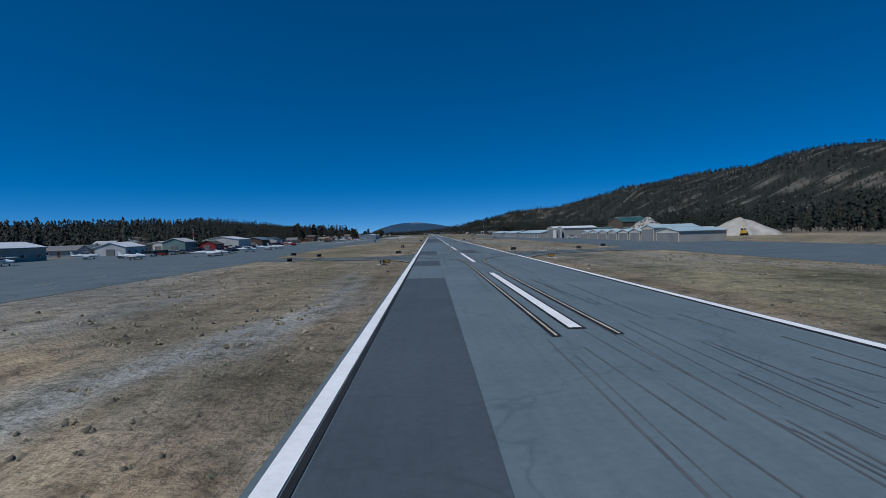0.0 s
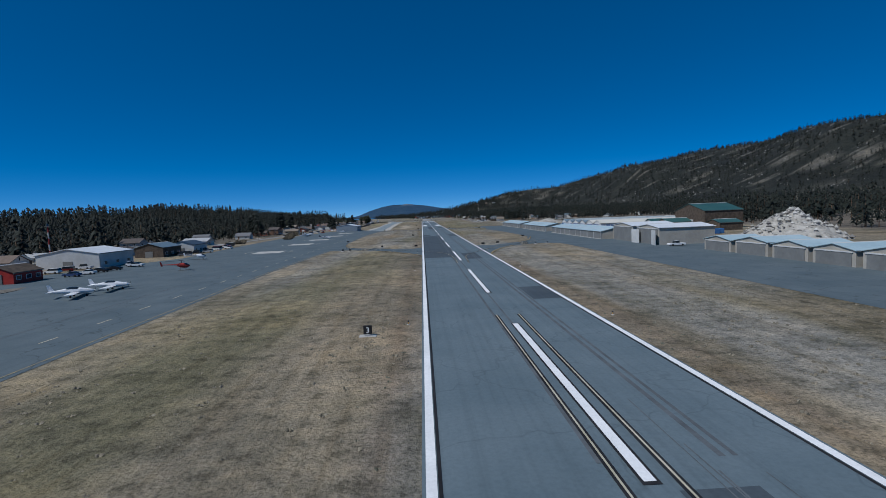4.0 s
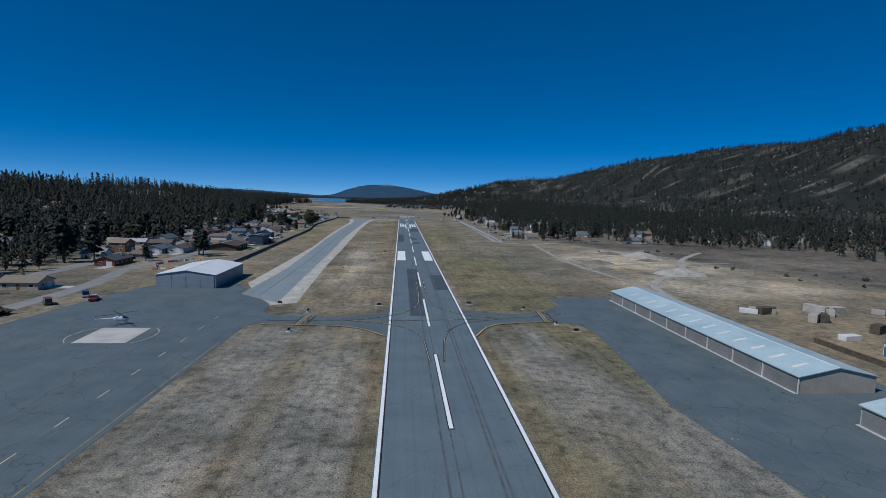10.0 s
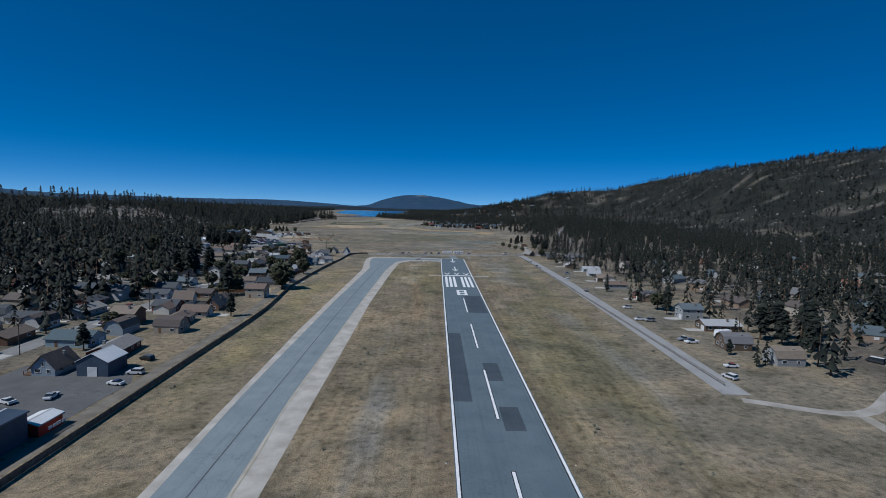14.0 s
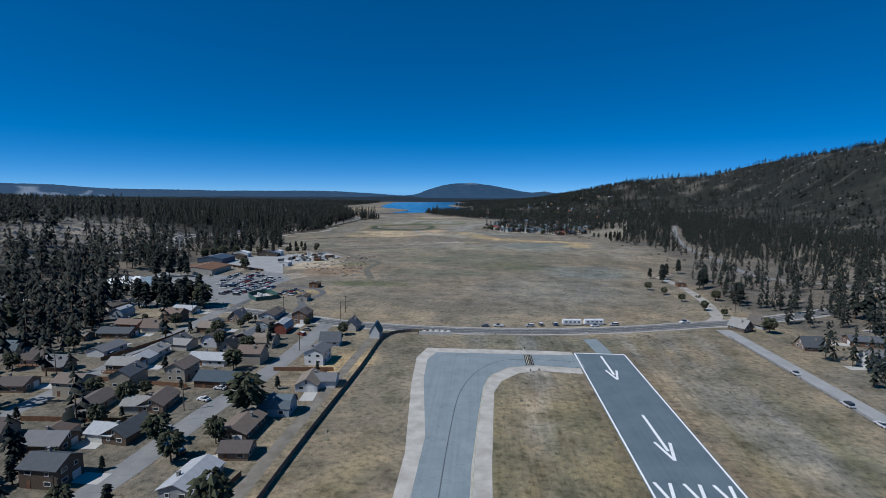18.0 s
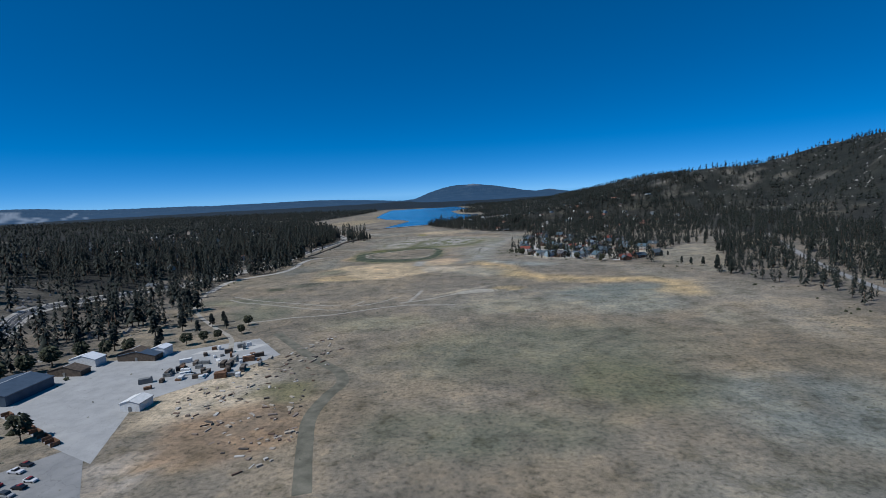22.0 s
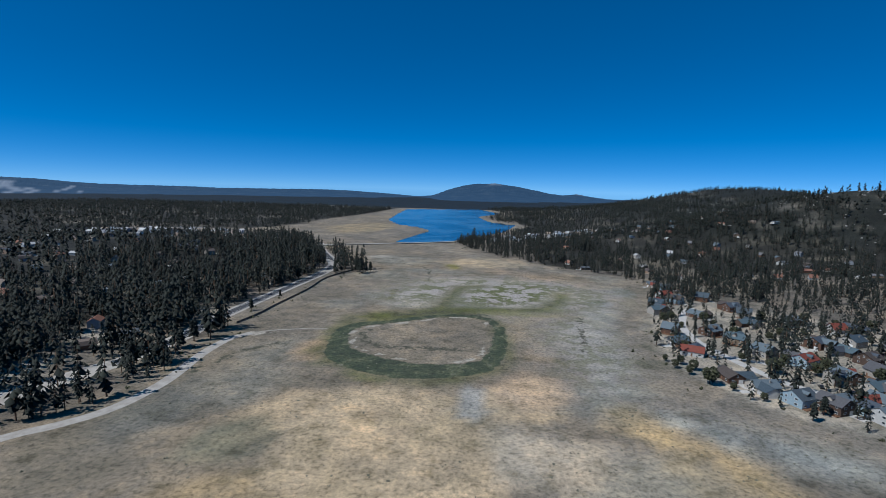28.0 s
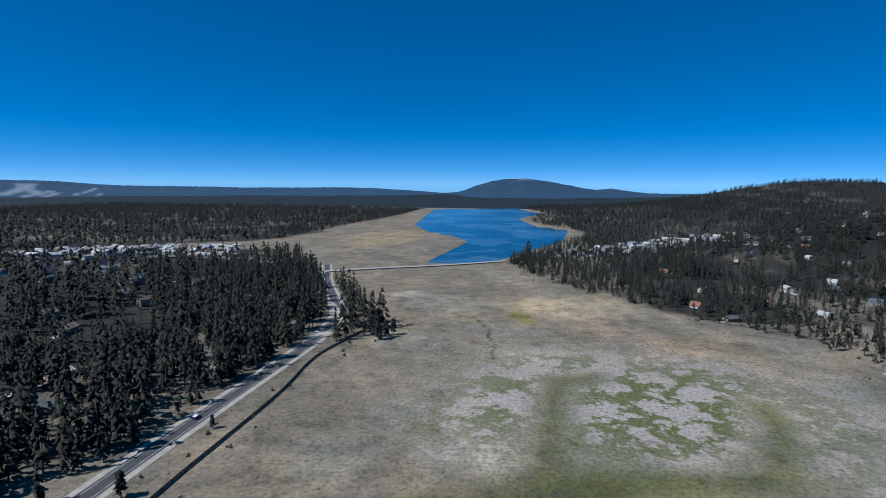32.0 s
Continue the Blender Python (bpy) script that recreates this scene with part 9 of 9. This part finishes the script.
def clump_mesh(name, spots, mat, label, category, size):
    """Many small leafy or grassy clumps in one mesh: rows of x, y, z, radius."""
    rg = np.random.default_rng(len(spots))
    n = len(spots)
    k = 4
    a = rg.random((n, k)) * 6.28
    r = spots[:, 3:4] * (0.25 + 0.75 * rg.random((n, k)))
    h = spots[:, 3:4] * size * (0.5 + 0.7 * rg.random((n, k)))
    cx, cy = spots[:, 0:1] + r * 0.45 * np.cos(a), spots[:, 1:2] + r * 0.45 * np.sin(a)
    w = spots[:, 3:4] * (0.35 + 0.3 * rg.random((n, k)))
    b = a + 1.3
    v = np.stack([np.stack([cx - w * np.cos(b), cy - w * np.sin(b), np.broadcast_to(spots[:, 2:3], cx.shape) - 0.05], -1), np.stack([cx + w * np.cos(b), cy + w * np.sin(b), np.broadcast_to(spots[:, 2:3], cx.shape) - 0.05], -1),
                  np.stack([cx + 1.5 * w * np.cos(a), cy + 1.5 * w * np.sin(a), spots[:, 2:3] + h * 0.55], -1), np.stack([cx, cy, spots[:, 2:3] + h], -1)], 2).reshape(-1, 3)
    q = np.arange(n * k)[:, None] * 4
    f = np.concatenate([q + [0, 1, 3], q + [1, 2, 3], q + [2, 0, 3]])
    me = bpy.data.meshes.new(name)
    me.vertices.add(len(v))
    me.vertices.foreach_set("co", v.astype(np.float32).ravel())
    me.loops.add(f.size)
    me.loops.foreach_set("vertex_index", f.ravel().astype(np.int32))
    me.polygons.add(len(f))
    me.polygons.foreach_set("loop_start", np.arange(0, f.size, 3, dtype=np.int32))
    me.update(calc_edges=True)
    me.materials.append(mat)
    return part(name, me, None, label, kind="stuff", category=category)


def spots_where(n, x0, x1, y0, y1, seed, keep, lo, hi):
    x, y, r = scatter(n, x0, x1, y0, y1, seed)
    k = keep(x, y) > r.random(n)
    x, y = x[k], y[k]
    return np.stack([x, y, height(x, y), lo + (hi - lo) * r.random(len(x)) ** 2], -1)


def off_paving(x, y):
    a = np.abs(x)
    return ((a > 13) & (a < 45)) * 1.0 * ~(((y > 94) & (y < 132)) | ((y > 288) & (y < 348) & (a < 46)) | ((y > 562) & (y < 606)))


M["tuft"] = leaf_material("dry_tufts", (0.14, 0.124, 0.09), (0.29, 0.252, 0.185))
M["sage"] = leaf_material("sagebrush", (0.09, 0.092, 0.066), (0.2, 0.195, 0.145))
clump_mesh("dry_tufts", spots_where(42000, -50, 48, -10, 620, 71, lambda x, y: off_paving(x, y) * (0.22 + 0.6 * (fractal(x * 3, y, 40.0, 81) > 0.5)), 0.08, 0.34), M["tuft"], "dry grass tufts beside the runway", "grass", 0.6)
clump_mesh("verge_tufts", spots_where(9000, -16.5, 16.5, 0, 1180, 72, lambda x, y: (np.abs(x) > 12.2) * (0.9 * (fractal(x, y, 22.0, 82) > 0.5)), 0.07, 0.3), M["sage"], "dark weeds along the runway's edges", "weeds", 0.6)
clump_mesh("sagebrush", spots_where(26000, -330, 140, 1250, 2300, 73, lambda x, y: (side(x, y, SHORE_LEFT) > 4) * (side(x, y, SHORE_RIGHT) < 20) * (0.05 + 0.6 * (fractal(x, y, 70.0, 83) > 0.56) * (0.3 + 0.7 * (x > -140))), 0.2, 0.85), M["sage"], "low sagebrush on the dry meadow", "shrubs", 0.9)
clump_mesh("shore_brush", spots_where(7000, -380, 260, 620, 2560, 74, lambda x, y: 0.8 * (np.abs(side(x, y, SHORE_LEFT)) < 14) * (y > 1240) + 0.7 * (np.abs(side(x, y, SHORE_RIGHT) - 8) < 26) * (fractal(x, y, 30.0, 84) > 0.45), 0.5, 1.9), M["bush"], "dark brush along the meadow's edges", "shrubs", 1.1)
clump_mesh("apron_bushes", np.array([(x, y, 0, r) for x, y, r in ((-110, 500, 3.2), (-112, 508, 2.8), (-115, 520, 3.4), (-116, 528, 3.0), (-121, 543, 3.4), (-121, 552, 3.0), (-123, 562, 3.6), (-125, 576, 3.2), (-120, 585, 2.6), (-108, 490, 2.4), (-106, 480, 2.0), (-124, 440, 3), (-126, 425, 2.6))], float).repeat(5, 0) + np.random.default_rng(3).normal(0, 0.7, (65, 4)) * [1, 1, 0, 0.3], M["brown_bush"], "dark brown rounded bushes behind the apron", "shrubs", 0.9)
clump_mesh("grass_clumps", spots_where(5000, -100, 110, 620, 1215, 75, lambda x, y: (np.abs(x) > 15) * (((x > -46) | (x < -82)) & (x < 68)) * (0.05 + 0.8 * (fractal(x, y, 30.0, 85) > 0.58)), 0.2, 0.8), M["sage"], "scattered dry shrubs beyond the runway", "shrubs", 0.9)
# boulders on the rocky hills
def boulder_field(name, n, keep, seed, x0, x1, y0, y1, lo, hi):
    s = spots_where(n, x0, x1, y0, y1, seed, keep, lo, hi)
    rg = np.random.default_rng(seed)
    base = np.array([(1, 0, 0), (-1, 0, 0), (0, 1, 0), (0, -1, 0), (0, 0, 0.9), (0, 0, -0.6)], float)
    v = (base[None] * (0.6 + 0.7 * rg.random((len(s), 6, 1))) * s[:, None, 3:4] + s[:, None, :3]).reshape(-1, 3)
    f = np.array([(0, 2, 4), (2, 1, 4), (1, 3, 4), (3, 0, 4), (2, 0, 5), (1, 2, 5), (3, 1, 5), (0, 3, 5)])
    f = (np.arange(len(s))[:, None, None] * 6 + f[None]).reshape(-1, 3)
    part(name, mesh_of(name, v, [tuple(q) for q in f.tolist()], M["stone"]), None, "grey granite boulders on the slope", kind="stuff", category="rocks")


boulder_field("mountain_boulders", 9000, lambda x, y: 1.0 * (fractal(x, y, 26.0, 51) > 0.55), 91, 380, 1500, 1200, 3200, 0.9, 3.6)
boulder_field("hill_boulders", 5000, lambda x, y: np.maximum(1.0 * (fractal(x, y, 60.0, 41) > 0.6) * 0.5, np.clip(1.3 - np.hypot((x + 510) / 95, (y - 1470) / 160), 0, 1)), 92, -760, -330, 1200, 1700, 0.8, 3.4)


def keep_left(x, y):
    d = -side(x, y, SHORE_LEFT)
    d = np.where((y > 470) & (y < 640) & (x < -142), 9.0, d)
    town = inside(x, y, [(-280, 640), (-92, 640), (-95, 1240), (-330, 1330), (-330, 900)])
    back = x < -160 - np.maximum(0, y - 1000) * 0.45
    k = np.where(town & (y > 800), np.where(back, np.where((x > -345) & (y > 860), 0.6, 1.7), 0.06 * (y < 1190) * ((x < -112) | (y > 860))), np.clip(d / 10, 0, 1) * np.where(town, 0.9, 1.0))
    lot = inside(x, y, [(-352, 1290), (-300, 1286), (-262, 1262), (-170, 1240), (-180, 1540), (-262, 1540), (-340, 1512), (-352, 1400)])
    road_gap = near_line(x, y, SOUTH_ROAD)
    k = k * (road_gap > 9) * np.where(y > 1650, 0.72, 1.0) * np.where((road_gap < 70) & (y > 1780), 1.5, 1.0)
    verge = np.interp(y, [q[1] for q in SOUTH_ROAD[5:]], [q[0] for q in SOUTH_ROAD[5:]])
    k = k * np.where((x > verge - 4) & (y > 1950) & (y < 2190), 0.14, 1.0)
    k = np.where((x > verge + 7) & (y > 1760) & (y < 1950), 0.7 * (near_line(x, y, SHORE_TRACK) > 8) * (side(x, y, SHORE_LEFT) < 0), k)
    k = k * np.where(np.hypot((x + 422) / 17, (y - 1905) / 22) < 1, 0.1, 1.0) * np.where(np.hypot((x + 412) / 10, (y - 1845) / 20) < 1, 0.1, 1.0)
    for a, b in spots_taken:
        k = k * (np.hypot(x - a, y - b) > 8)
    k = k * np.where(inside(x, y, FAR_TOWN), 0.5, 1.0)
    k = k * (1 - 0.9 * np.clip(1.4 - np.hypot((x + 510) / 100, (y - 1470) / 165), 0, 1)) * np.where((x < -330) & (y > 1240) & (y < 1660), 0.6, 1.0)
    k = np.where(inside(x, y, [(-385, 1624), (-328, 1614), (-290, 1590), (-312, 1556), (-345, 1548), (-372, 1556)]) & (road_gap > 9), np.maximum(k, 0.5), k)
    return np.where(lot, 0.0, k)


def keep_right(x, y):
    d = side(x, y, SHORE_RIGHT)
    open_lot = inside(x, y, [(60, 600), (60, 850), (170, 850), (300, 780), (260, 560), (100, 430), (100, 100), (60, 100)])
    thin = inside(x, y, [(60, 1230), (260, 1250), (260, 1660), (60, 1660)])
    hood = inside(x, y, HOOD)
    gap = 1.0 * (near_line(x, y, [(270, 1350), (200, 1390), (186, 1430), (200, 1520), (215, 1640), (260, 1800), (330, 2000)]) > 7)
    for a, b in spots_taken:
        gap = gap * (np.hypot(x - a, y - b) > 8)
    strip = inside(x, y, [(92, 850), (92, 1230), (160, 1230), (160, 850)])
    d = np.where(strip, 7.5, d)
    gap = gap * np.where((y > 2090) & (y < 2700) & (d < 110), 2.2, 1.0)
    gap = gap * np.where(inside(x, y, NORTH_TOWN), 0.5, 1.0)
    return gap * np.clip(d / np.where(y > 2090, 5, 14), 0, 1) * np.where(open_lot, 0.0, 1.0) * np.where(thin, 0.6, 1.0) * np.where(hood, 0.85, 1.0) * np.where(inside(x, y, GLADE), 0.03, 1.0)


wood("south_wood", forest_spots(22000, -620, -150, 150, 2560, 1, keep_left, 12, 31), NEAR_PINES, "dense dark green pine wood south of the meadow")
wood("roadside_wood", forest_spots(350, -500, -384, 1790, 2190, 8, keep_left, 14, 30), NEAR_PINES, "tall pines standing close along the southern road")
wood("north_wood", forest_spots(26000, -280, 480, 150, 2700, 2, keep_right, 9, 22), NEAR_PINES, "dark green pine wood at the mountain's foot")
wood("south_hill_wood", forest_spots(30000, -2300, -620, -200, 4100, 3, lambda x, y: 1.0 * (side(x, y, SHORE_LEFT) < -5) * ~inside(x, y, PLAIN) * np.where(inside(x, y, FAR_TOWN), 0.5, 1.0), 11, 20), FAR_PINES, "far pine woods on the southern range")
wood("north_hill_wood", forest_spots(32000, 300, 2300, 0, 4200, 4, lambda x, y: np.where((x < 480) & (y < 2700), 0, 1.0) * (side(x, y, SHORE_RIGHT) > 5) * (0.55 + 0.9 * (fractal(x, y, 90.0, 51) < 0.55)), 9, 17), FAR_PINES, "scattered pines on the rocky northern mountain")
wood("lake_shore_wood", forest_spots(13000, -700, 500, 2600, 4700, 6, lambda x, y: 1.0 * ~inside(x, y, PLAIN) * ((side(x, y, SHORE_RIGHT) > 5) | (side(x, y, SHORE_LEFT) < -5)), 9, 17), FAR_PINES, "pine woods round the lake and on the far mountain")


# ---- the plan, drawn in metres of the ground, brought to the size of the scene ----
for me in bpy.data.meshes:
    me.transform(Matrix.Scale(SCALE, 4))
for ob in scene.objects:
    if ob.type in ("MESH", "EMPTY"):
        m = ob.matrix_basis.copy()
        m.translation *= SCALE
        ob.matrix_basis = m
